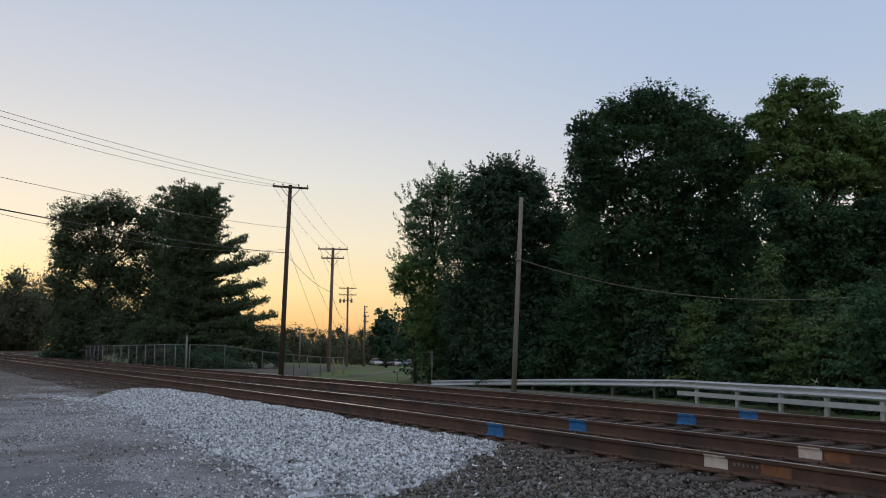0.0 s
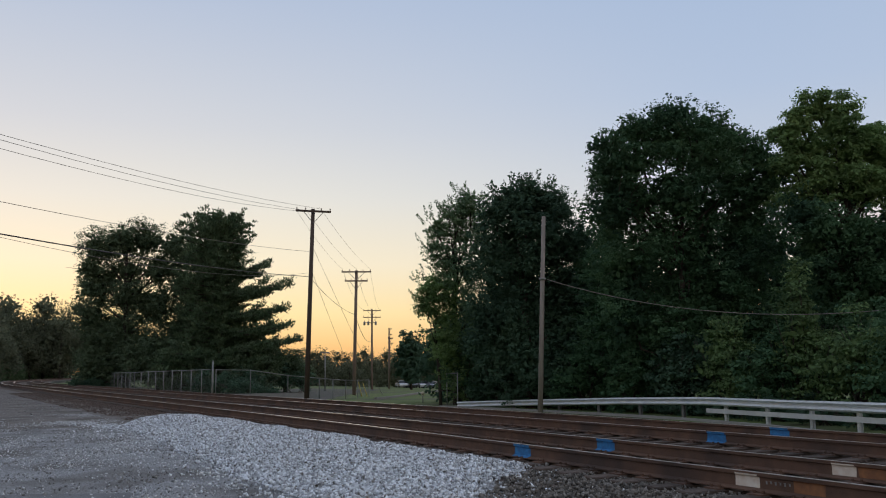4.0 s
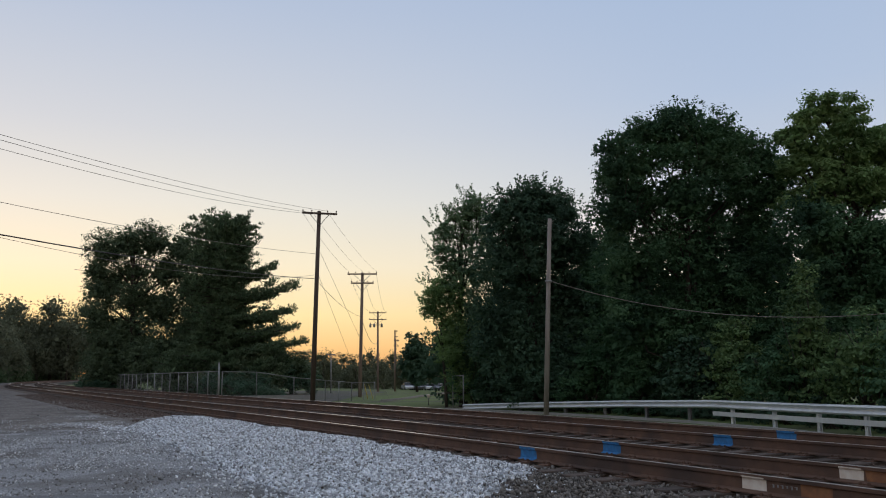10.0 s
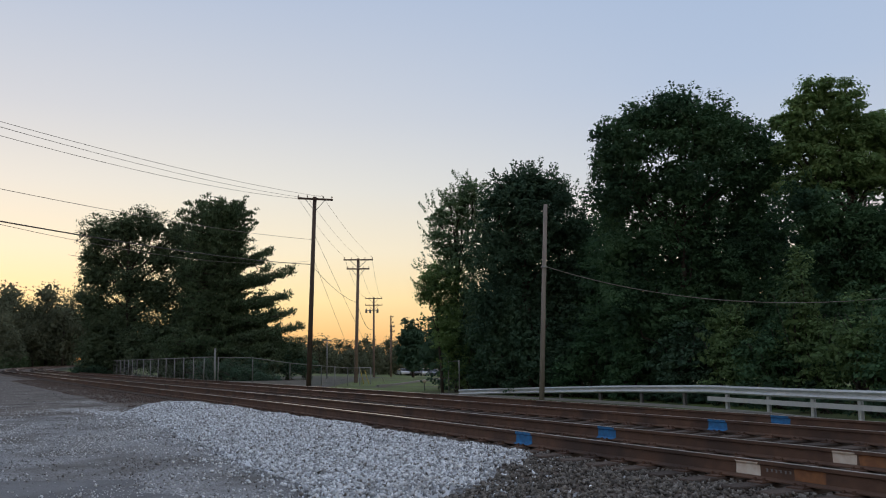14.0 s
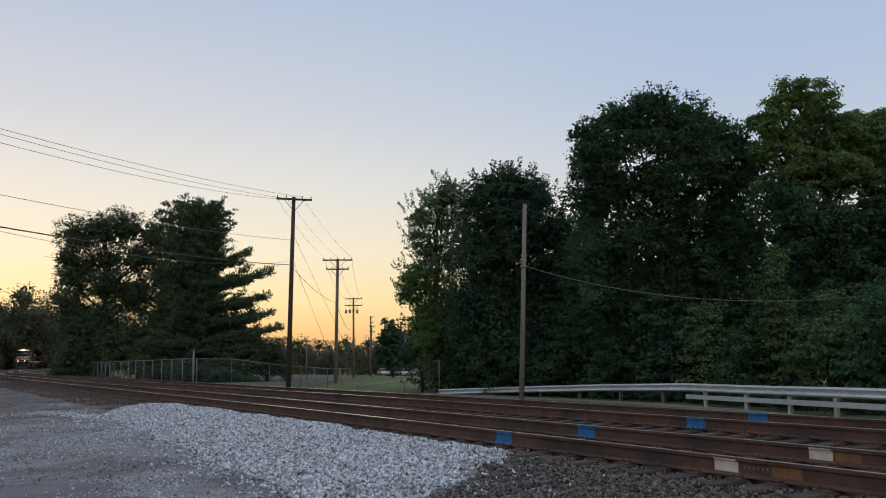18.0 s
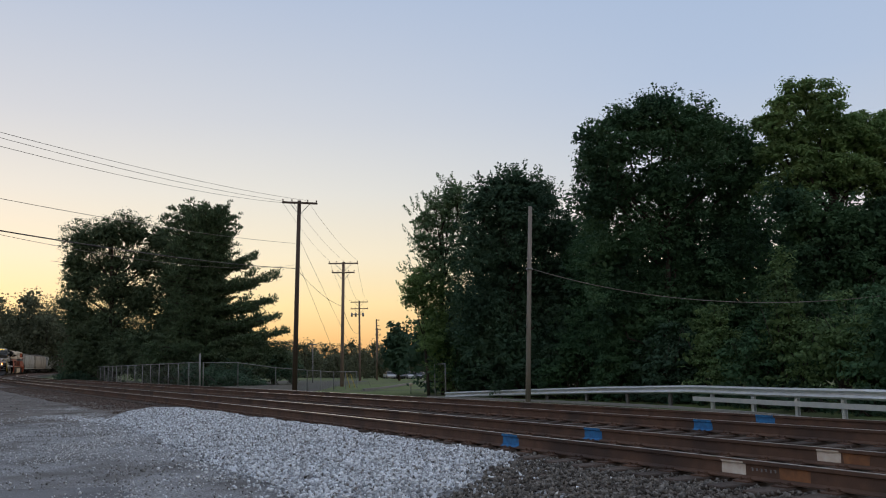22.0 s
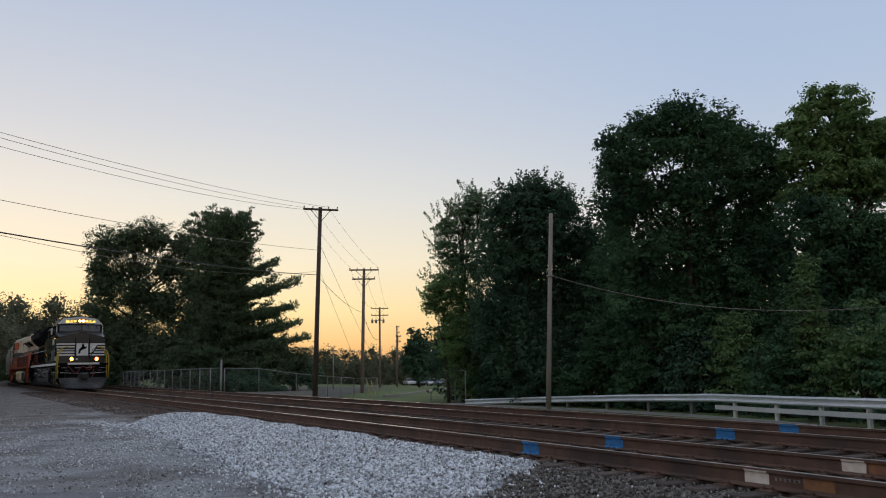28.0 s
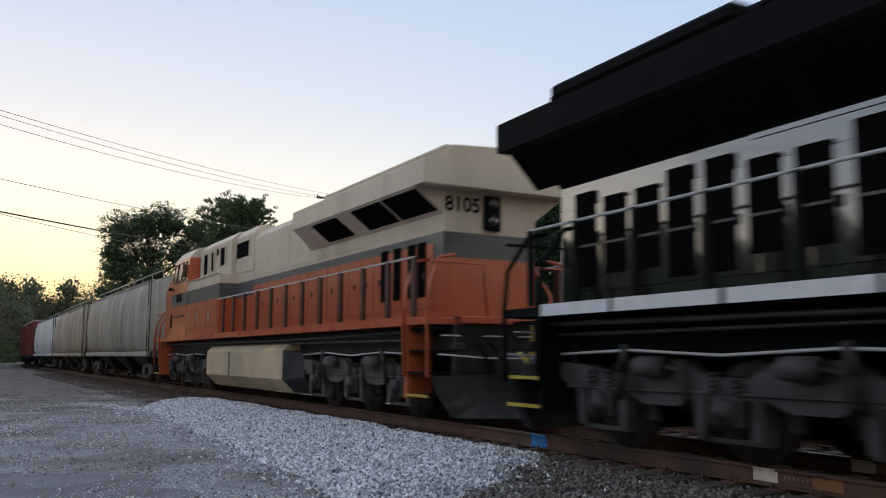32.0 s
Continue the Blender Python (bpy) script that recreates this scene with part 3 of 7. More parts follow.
tie_mesh = mesh_of("tie", Shape().box(-0.115, 0.115, -1.3, 1.3, -0.09, 0.09, 0, 0.012), M["tie"])
for number, (name, first) in enumerate((("near_track", 0.0), ("far_track", SECOND))):
    track = thing(name, "rusty steel rails on weathered wooden ties" + ("" if number else ", with blue and white paint marks"), "railway track", kind="structure")
    for k in range(2):
        off = first + GAUGE * k
        r = part("rail", rail_shape(off), [M["rail_rust"], M["rail_head"]], track)
        part("blue_mark", paint(off, -0.40, -0.02, 0.0, 0.19), M["blue_paint"], r, "bright blue paint mark")
        if number == 0:
            part("white_mark", paint(off, -4.06 - 0.30, -4.06, 0.012, 0.165), M["white_paint"], r, "chalky white paint mark")
            if k == 0:
                for i in range(6):
                    part("chalk_bar", paint(off, -4.46 - 0.055 * i, -4.44 - 0.055 * i, 0.08 + 0.006 * (i % 2), 0.112), M["galvanised_dull"], r, "small chalked bar")
            part("orange_mark", paint(off, -4.06 - 1.05 + 0.4 * k, -4.06 - 0.72 + 0.4 * k, 0.012, 0.15), M["orange_mark"], r, "faded orange mark")
    rng = random.Random(11 + number)
    s = -20.0
    far = Shape()
    plates = Shape()
    while s < 220:
        ds = rng.uniform(-0.03, 0.03)
        if -18 < s < 90:
            t = part("tie", tie_mesh, None, track)
            t.matrix_basis = tie_at(s + ds, first + GAUGE / 2, rng.uniform(-1.2, 1.2))
            if s < 40:
                for k in range(2):
                    c, th = on_line(s + ds, first + GAUGE * k), heading(s)
                    ux, uy = Vector((math.cos(th), math.sin(th), 0)), Vector((math.sin(th), -math.cos(th), 0))
                    v = [c + ux * a + uy * b + Vector((0, 0, RAIL_TOP - 0.186 - 0.014 + z)) for a in (-0.09, 0.09) for b in (-0.18, 0.18) for z in (-0.006, 0.012)]
                    plates.add(v, [(0, 1, 3, 2), (4, 6, 7, 5), (0, 4, 5, 1), (2, 3, 7, 6), (1, 5, 7, 3)])
                    for a, b in ((-0.05, -0.10), (0.05, -0.11), (-0.04, 0.1), (0.05, 0.11)):
                        w = c + ux * a + uy * b + Vector((0, 0, RAIL_TOP - 0.186))
                        plates.add([w + ux * e + uy * g + Vector((0, 0, z)) for e in (-0.012, 0.012) for g in (-0.012, 0.012) for z in (-0.01, 0.03)],
                                   [(0, 1, 3, 2), (4, 6, 7, 5), (0, 4, 5, 1), (2, 3, 7, 6), (1, 5, 7, 3)])
        else:
            m = tie_at(s, first + GAUGE / 2, 0)
            far.add([m @ Vector((a, b, c)) for a in (-0.115, 0.115) for b in (-1.3, 1.3) for c in (-0.09, 0.09)],
                    [(0, 1, 3, 2), (4, 6, 7, 5), (0, 4, 5, 1), (2, 3, 7, 6), (1, 5, 7, 3)])
        s += 0.52
    tagged(part("tie_plates", plates, M["rail_rust"], track, "rusty tie plates with spikes"), kind="stuff")
    tagged(part("far_ties", far, M["tie"], track), kind="stuff")
# ---- trees ----
def leaf_quads(centres, length, width, rng, facing=None, along=None, loose=0.55):
    """One kite-shaped leaf at each centre; facing: the way its upper side looks, along: the way it points."""
    n = len(centres)
    a = rng.normal(size=(n, 3)) if along is None else along + rng.normal(size=(n, 3)) * 0.25
    a /= np.linalg.norm(a, axis=1)[:, None]
    up = rng.normal(size=(n, 3))
    if facing is not None:
        up = facing + up * loose * 0.6
    b = np.cross(a, up)
    b /= np.linalg.norm(b, axis=1)[:, None] + 1e-9
    if facing is not None:  # lay the leaf in the plane it faces, its tip hanging a little
        a = np.cross(up, b)
        a /= np.linalg.norm(a, axis=1)[:, None] + 1e-9
    L = (length * rng.uniform(0.6, 1.25, n))[:, None]
    W = (width * rng.uniform(0.6, 1.25, n))[:, None]
    return np.stack([centres - a * L / 2, centres + b * W / 2 - a * L * 0.08, centres + a * L / 2, centres - b * W / 2 - a * L * 0.08], 1).reshape(-1, 3)


def bough_masses(blobs, rng, n=7):
    """Smaller masses on the outside of the great ones, so that the outline is ragged."""
    out = []
    for bx, by, bz, rx, ry, rz in blobs:
        out.append((bx, by, bz, rx * 0.95, ry * 0.95, rz * 0.95))
        for _ in range(n):
            d = rng.normal(size=3)
            d /= np.linalg.norm(d)
            k = rng.uniform(0.28, 0.5)
            r = rng.uniform(0.80, 1.06)
            out.append((bx + d[0] * rx * r, by + d[1] * ry * r, bz + d[2] * rz * r, rx * k, ry * k, rz * k * 0.8))
    return out


def clumps(blobs, per_blob, per_clump, spread, rng, core=0.25):
    """Leaf places, and the way each leaf looks, in domed tufts that hang in the outer part of blobs (x, y, z, rx, ry, rz)."""
    out, looks = [], []
    for bx, by, bz, rx, ry, rz in blobs:
        n = max(5, int(per_blob * (rx * ry * rz) ** (2 / 3)))
        d = rng.normal(size=(n, 3))
        d /= np.linalg.norm(d, axis=1)[:, None]
        r = np.where(rng.random(n) < core, rng.uniform(0.1, 0.75, n), rng.uniform(0.75, 1.0, n))
        c = np.array([bx, by, bz]) + d * r[:, None] * np.array([rx, ry, rz])
        k = rng.integers(per_clump // 2, per_clump * 3 // 2 + 1, n)
        reach = spread * rng.uniform(0.5, 1.5, n)
        rep = np.repeat(np.arange(n), k)
        e = rng.normal(size=(len(rep), 3))
        e /= np.linalg.norm(e, axis=1)[:, None]
        e[:, 2] = np.where(rng.random(len(rep)) < 0.72, np.abs(e[:, 2]), e[:, 2])
        q = e * (rng.random(len(rep)) ** 0.45)[:, None]
        out.append(c[rep] + q * reach[rep][:, None] * np.array([1.45, 1.45, 0.85]))
        f = e * 0.75 + d[rep] * 0.35 + np.array([0, 0, 0.55])
        looks.append(f / np.linalg.norm(f, axis=1)[:, None])
    return np.concatenate(out), np.concatenate(looks)


def shoots(blobs, n, length, leaf, rng, upward=0.9):
    """Leaf places along young shoots that stand out of the upper outside of the crown's masses, with the way each leaf points."""
    out, ways, looks = [], [], []
    for bx, by, bz, rx, ry, rz in blobs:
        for _ in range(max(2, int(n * (rx * rz) ** 0.8))):
            d = rng.normal(size=3)
            d[2] = abs(d[2]) * 0.9
            d /= np.linalg.norm(d)
            root = np.array([bx, by, bz]) + d * np.array([rx, ry, rz]) * 0.92
            way = d * np.array([1, 1, 0.6]) + np.array([0, 0, upward]) + rng.normal(size=3) * 0.2
            way /= np.linalg.norm(way)
            reach = length * rng.uniform(0.45, 1.15)
            k = max(6, int(reach / leaf * 4.5))
            u = np.linspace(0.05, 1.0, k)
            e = rng.normal(size=(k, 3))
            e -= (e @ way)[:, None] * way
            e /= np.linalg.norm(e, axis=1)[:, None] + 1e-9
            w = e * 1.0 + way * 0.6
            out.append(root + way * (u * reach)[:, None] + w * leaf * 0.75 * (1.1 - 0.5 * u)[:, None])
            ways.append(w)
            looks.append(np.cross(w, e[::-1]) + np.array([0, 0, 0.5]))
    return np.concatenate(out), np.concatenate(ways), np.concatenate(looks)


def thinned(found, leaf, limit, rng):
    """At most limit of the leaves, a little larger where many are left out."""
    pts, looks = found
    if len(pts) <= limit:
        return pts, looks, leaf
    pick = rng.permutation(len(pts))[:limit]
    return pts[pick], looks[pick], leaf * min(1.25, (len(pts) / limit) ** 0.2)


def limbs(sh, base, top, blobs, r, rng):
    b, t = Vector(base), Vector(top)
    mid = [b.lerp(t, k) + Vector((rng.normal() * 0.12, rng.normal() * 0.12, 0)) * (0 < k < 1) for k in (0, 0.25, 0.5, 0.75, 1)]
    sh.tube(mid, r, 8, 0, r * 0.3)
    for bx, by, bz, rx, ry, rz in blobs:
        e = Vector((bx, by, bz))
        k = min(0.85, max(0.15, (bz - b.z - 1.0) / max(1.0, t.z - b.z) * 0.75))
        s = b.lerp(t, k)
        m = s.lerp(e, 0.5) + Vector((rng.normal() * 0.25, rng.normal() * 0.25, -0.3))
        sh.tube([s, m, e], r * 0.4, 6, 0, r * 0.08)
        for _ in range(4):
            q = e + Vector((rng.normal() * rx * 0.6, rng.normal() * ry * 0.6, rng.uniform(-0.3, 0.9) * rz))
            sh.tube([m.lerp(e, 0.6), e.lerp(q, 0.5), q], r * 0.12, 4, 0, r * 0.03)


def broad_tree(label, base, height, blobs, leaf, mat, tufts=26, per_tuft=46, spread=0.33, trunk=0.22, seed=0, core=0.3, name="tree", group="", fill=0.5, limit=34000, sprigs=0, reach=0.7):
    """blobs: places of the crown's masses from the base, (x, y, z, rx, ry, rz)."""
    rng = np.random.default_rng(seed)
    ob = thing(name, label, "tree", pose(*base), group)
    sh = Shape()
    limbs(sh, (0, 0, -0.2), (rng.normal() * 0.3, rng.normal() * 0.3, height * 0.82), blobs, trunk, rng)
    part("trunk", sh, M["bark"], ob, "rough brown bark")
    pts = clumps(bough_masses(blobs, rng), tufts * 0.75, per_tuft, spread, rng, core)
    pts, looks, leaf = thinned(pts, leaf, limit, rng)
    v = leaf_quads(pts, leaf, leaf * 0.66, rng, looks)
    inner = clumps([(x, y, z, rx * 0.72, ry * 0.72, rz * 0.78) for x, y, z, rx, ry, rz in blobs], tufts * fill * 1.6, 14, spread * 1.3, rng, 0.9)
    inner, _, wide = thinned(inner, leaf * 1.9, int(limit * 0.26), rng)
    faces = [v, leaf_quads(inner, wide, wide * 0.7, rng)]
    if sprigs:
        at, ways, looks = shoots(blobs, sprigs, reach, leaf, rng)
        faces.append(leaf_quads(at, leaf * 1.2, leaf * 0.72, rng, looks, ways, 0.5))
    part("crown", fast_mesh("crown", np.concatenate(faces), 4, mat), None, ob)
    return ob


def conifer(label, base, height, boughs, mat, seed=0, needle=0.34, name="pine_tree"):
    """A pine; boughs: (height, turn, length, rise of the tip, width), with upright tufts of needles along them."""
    rng = np.random.default_rng(seed)
    ob = thing(name, label, "tree", pose(*base))
    sh = Shape()
    sh.tube([(0, 0, -0.2), (0.1, 0, height * 0.4), (0, 0.1, height * 0.75), (0, 0, height * 0.97)], height * 0.018, 8, 0, 0.04)
    spots, reach = [], []
    for z0, turn, L, rise, broad in boughs:
        d = np.array([math.cos(turn), math.sin(turn), 0])
        side = np.array([-d[1], d[0], 0])

        def at(u):
            return np.array([0, 0, z0]) + d * L * u + np.array([0, 0, rise * u * u - 0.045 * L * math.sin(u * 3.1)])
        sh.tube([at(0), at(0.4), at(0.75), at(0.97)], 0.025 + 0.010 * L, 4, 0, 0.012)
        for u in rng.uniform(0.12 if L < 5 else 0.25, 1.0, max(5, int(L * 5.5))):
            w = broad * L * (0.10 + 0.9 * min(1.0, (1.04 - u) * 2.2))
            spots.append(at(u) + side * rng.uniform(-1, 1) * w + np.array([0, 0, rng.normal() * 0.10]))
            reach.append(0.20 + 0.028 * L * rng.uniform(0.6, 1.4))
    spots, reach = np.array(spots), np.array(reach)
    rep = np.repeat(np.arange(len(spots)), 13)
    e = rng.normal(size=(len(rep), 3))
    e /= np.linalg.norm(e, axis=1)[:, None]
    e[:, 2] = np.where(rng.random(len(rep)) < 0.8, np.abs(e[:, 2]), e[:, 2])
    q = spots[rep] + e * (reach[rep] * rng.uniform(0.3, 1.25, len(rep)))[:, None] * np.array([1.3, 1.3, 0.72])
    part("trunk", sh, M["bark"], ob, "dark brown trunk and boughs")
    part("crown", fast_mesh("crown", leaf_quads(q, needle, needle * 0.36, rng, None, e + np.array([0, 0, 0.5])), 4, mat), None, ob)
    return ob


def shrub(label, base, blobs, leaf, mat, tufts=24, per_tuft=40, spread=0.28, seed=0, name="shrub", group="", limit=5400):
    rng = np.random.default_rng(seed)
    ob = thing(name, label, "shrub", pose(*base), group)
    sh = Shape()
    for bx, by, bz, rx, ry, rz in blobs:
        for _ in range(4):
            sh.tube([(rng.normal() * 0.3 + bx * 0.7, rng.normal() * 0.3 + by * 0.7, -0.2), (bx * 0.9, by * 0.9, bz * 0.5), (bx + rng.normal() * rx * 0.5, by + rng.normal() * ry * 0.5, bz + rz * 0.6)],
                    0.035, 4, 0, 0.01)
    part("stem", sh, M["bark"], ob)
    pts = clumps(bough_masses(blobs, rng, 5), tufts * 0.8, per_tuft, spread, rng, 0.35)
    inner = clumps([(x, y, z, rx * 0.72, ry * 0.72, rz * 0.8) for x, y, z, rx, ry, rz in blobs], tufts * 0.9, 12, spread * 1.3, rng, 0.9)
    pts, looks, leaf = thinned(pts, leaf, limit, rng)
    inner, _, wide = thinned(inner, leaf * 1.8, limit // 4, rng)
    part("crown", fast_mesh("crown", np.concatenate([leaf_quads(pts, leaf, leaf * 0.66, rng, looks), leaf_quads(inner, wide, wide * 0.7, rng)]), 4, mat), None, ob)
    return ob


def based(x, y):
    return (x, y, gz(x, y))


def overhung(blobs, low, high, back=0.7, out=-0.5):
    """The middle of the crown stands back, so that the upper boughs hang over it."""
    return [(x, y + (back if low < z < high else out), z, rx, ry, rz) for x, y, z, rx, ry, rz in blobs]


WOOD = "dense dark wood behind the guard rail"
# beyond the guard rail, from the open meadow to where the frame ends
broad_tree("feathery young tree with upright shoots beside the wood", based(0.9, 50.5), 13.0,
           [(0.6, 0, 11.3, 0.7, 0.9, 0.9), (1.2, 0, 11.2, 0.8, 0.9, 1.0), (-0.3, 0, 10.8, 0.8, 0.9, 0.8), (-1.1, 0, 10.2, 0.7, 0.9, 0.6), (0.4, 0, 9.8, 1.4, 1.2, 1.2), (-1.1, 0, 9.0, 0.7, 0.9, 0.6), (1.6, 0.3, 9.6, 1.5, 1.2, 1.8),
            (-0.4, 0, 8.2, 1.2, 1.2, 1.0), (0.8, 0, 7.6, 1.7, 1.3, 1.6), (-0.6, 0, 6.8, 1.3, 1.2, 1.1), (0.6, 0, 5.6, 1.8, 1.4, 1.6), (0.4, 0, 3.6, 1.6, 1.4, 1.8), (0.9, 0, 1.8, 1.7, 1.4, 1.7), (2.2, 0.4, 6.4, 1.6, 1.2, 1.8), (2.0, 0.4, 3.2, 1.6, 1.2, 1.8)],
           0.125, M["leaf_edge"], 30, 30, 0.20, seed=21, group=WOOD, fill=0.45, limit=46000, sprigs=16, reach=1.0)
broad_tree("pale green sapling leaning out of the wood", based(0.0, 49.6), 7.6,
           [(-0.55, 0, 6.5, 0.7, 0.7, 0.8), (0.3, 0, 6.0, 0.9, 0.8, 1.1), (-0.7, 0, 5.3, 0.75, 0.8, 0.9), (0.2, 0, 4.6, 1.0, 0.9, 1.2), (-0.1, 0, 3.4, 0.85, 0.8, 1.0), (0.5, 0, 2.6, 0.9, 0.8, 1.2), (0.9, 0, 1.4, 1.0, 0.8, 1.2)],
           0.12, M["leaf_light"], 40, 34, 0.22, trunk=0.1, seed=28, group=WOOD, fill=0.8, limit=20000, sprigs=10, reach=0.8)
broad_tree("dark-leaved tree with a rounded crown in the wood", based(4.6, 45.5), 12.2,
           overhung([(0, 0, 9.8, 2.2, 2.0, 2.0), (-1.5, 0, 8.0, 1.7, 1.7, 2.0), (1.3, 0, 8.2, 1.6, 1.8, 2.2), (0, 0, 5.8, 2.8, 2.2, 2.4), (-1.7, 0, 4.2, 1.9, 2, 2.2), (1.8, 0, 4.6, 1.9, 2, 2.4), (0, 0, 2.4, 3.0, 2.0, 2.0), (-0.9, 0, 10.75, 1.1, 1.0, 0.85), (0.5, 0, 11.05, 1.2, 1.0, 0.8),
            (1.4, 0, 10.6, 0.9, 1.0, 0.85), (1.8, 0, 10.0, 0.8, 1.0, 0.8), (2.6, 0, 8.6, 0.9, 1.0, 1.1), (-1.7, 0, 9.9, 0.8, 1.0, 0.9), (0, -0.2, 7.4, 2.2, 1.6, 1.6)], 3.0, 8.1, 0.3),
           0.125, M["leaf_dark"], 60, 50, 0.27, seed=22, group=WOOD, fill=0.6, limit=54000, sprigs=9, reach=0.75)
broad_tree("slim tree between two larger crowns", based(8.0, 46.5), 9.2,
           [(-0.2, 0, 8.0, 1.1, 1.2, 1.1), (1.1, 0, 8.6, 0.8, 1.0, 1.1), (0.3, 0, 6.2, 1.8, 1.6, 2.2), (-0.4, 0, 3.6, 2.2, 1.8, 2.4), (0.8, 0, 2.0, 2.2, 1.6, 2.0)], 0.15, M["leaf"], 44, 48, 0.30, seed=23, group=WOOD, sprigs=10, reach=0.7)
broad_tree("tall dense maple towering over the guard rail", based(10.85, 39.5), 14.6,
           overhung([(0.4, 0, 13.5, 1.1, 1.3, 0.95), (-0.9, 0, 12.9, 1.2, 1.4, 0.85), (-2.0, 0, 12.7, 0.9, 1.2, 0.75), (-3.0, 0, 12.1, 0.8, 1.2, 0.75), (1.5, 0, 12.8, 1.1, 1.4, 0.95), (2.7, 0, 12.2, 1.1, 1.4, 0.9), (3.8, 0, 11.6, 0.9, 1.4, 0.9), (4.5, 0, 10.8, 0.8, 1.4, 0.9), (-3.1, 0, 11.0, 0.75, 1.2, 0.8),
            (-0.2, 0, 12.2, 1.9, 1.6, 1.2), (-2.2, 0, 11.2, 1.6, 1.8, 1.3), (-2.7, 0, 10.0, 1.0, 1.4, 1.2), (4.0, 0, 10.0, 1.3, 1.5, 1.2), (1.4, 0, 11.6, 1.7, 1.8, 1.5), (-2.6, 0, 9.0, 1.6, 1.9, 1.8), (0.2, 0, 9.8, 2.3, 2.0, 2.0), (2.8, 0, 10.3, 1.6, 1.8, 1.6), (3.3, 0, 8.4, 1.8, 1.8, 2.0),
            (-1.5, 0.9, 9.6, 1.1, 1.0, 1.0), (1.8, 0.9, 9.0, 1.3, 1.0, 1.2), (0.2, 1.0, 7.8, 2.0, 1.0, 1.2),
            (-2.2, 0, 6.6, 2.0, 2.0, 2.2), (0.8, 0, 7.0, 2.4, 2.2, 2.4), (3.0, 0, 5.8, 2.2, 2.0, 2.2), (-2.0, 0, 4.0, 2.2, 1.8, 2.2), (0.8, 0, 4.2, 2.6, 2.0, 2.4), (3.2, 0, 3.2, 2.2, 1.8, 2.2)], 3.5, 9.5, 0.3),
           0.12, M["leaf"], 54, 50, 0.25, trunk=0.2, seed=24, group=WOOD, fill=0.75, limit=96000, sprigs=6, reach=0.35)
# the lit top of this tree is put into its paler leaf colour
broad_tree("tall pale-topped tree with clumps of large leaves", based(17.6, 36.8), 14.2,
           [(-0.95, 0, 13.2, 0.8, 0.9, 0.7), (0.15, 0, 13.1, 0.7, 0.8, 0.7), (-1.75, 0, 12.6, 0.65, 0.8, 0.6), (-2.4, 0, 11.9, 0.6, 0.8, 0.55), (-0.3, 0, 12.2, 1.1, 1.1, 0.75), (0.9, 0, 11.9, 0.8, 1.0, 0.65), (1.9, 0, 11.7, 0.9, 1.0, 0.75), (3.0, 0, 11.6, 1.0, 1.0, 0.85),
            (-1.4, 0, 11.3, 1.1, 1.1, 0.75), (-2.2, 0, 10.7, 0.65, 0.9, 0.55), (0.4, 0, 10.9, 1.5, 1.3, 0.95), (2.2, 0, 10.6, 1.5, 1.4, 1.05), (-0.9, 0, 10.0, 1.5, 1.4, 1.0), (1.0, 0, 9.5, 1.8, 1.5, 1.2), (3.4, 0, 9.6, 1.7, 1.6, 1.4), (-1.6, 0.4, 9.0, 1.3, 1.3, 1.0)],
           0.15, M["leaf_light"], 46, 40, 0.24, trunk=0.26, seed=25, group=WOOD, fill=0.8, limit=46000)
broad_tree("dark spreading tree in front of the pale-topped one", based(17.4, 36.2), 9.0,
           overhung([(-1.3, 0, 7.4, 1.8, 1.6, 1.4), (0.9, 0, 7.2, 2.2, 1.8, 1.5), (3.2, 0, 7.0, 2.0, 1.8, 1.7), (-0.8, 0, 5.4, 2.2, 2.0, 2.0), (2.0, 0, 5.0, 2.4, 2.0, 2.2), (0.2, 0, 3.2, 2.8, 2.0, 2.2), (3.4, 0, 2.8, 2.2, 1.8, 2.2), (-2.2, 0, 8.2, 1.2, 1.2, 1.0)], 2.9, 6.5, 0.3),
           0.13, M["leaf"], 44, 44, 0.28, trunk=0.2, seed=27, group=WOOD, limit=40000, fill=0.8, sprigs=5, reach=0.5)
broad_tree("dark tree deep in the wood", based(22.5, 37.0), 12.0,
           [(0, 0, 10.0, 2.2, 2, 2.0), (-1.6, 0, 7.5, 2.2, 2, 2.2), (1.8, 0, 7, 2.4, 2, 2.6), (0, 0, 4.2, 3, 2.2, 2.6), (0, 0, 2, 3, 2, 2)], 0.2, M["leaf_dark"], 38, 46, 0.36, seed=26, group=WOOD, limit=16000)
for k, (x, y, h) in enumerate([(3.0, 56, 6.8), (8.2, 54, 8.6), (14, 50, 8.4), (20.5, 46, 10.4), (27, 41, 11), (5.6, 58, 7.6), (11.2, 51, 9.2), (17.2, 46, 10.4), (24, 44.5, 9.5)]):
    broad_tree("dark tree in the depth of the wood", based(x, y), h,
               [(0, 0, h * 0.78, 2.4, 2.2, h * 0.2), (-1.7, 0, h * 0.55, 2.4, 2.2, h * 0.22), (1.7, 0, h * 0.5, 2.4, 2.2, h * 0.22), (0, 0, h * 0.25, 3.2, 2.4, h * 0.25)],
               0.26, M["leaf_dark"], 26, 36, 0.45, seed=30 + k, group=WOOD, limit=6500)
UNDER = "undergrowth along the guard rail"
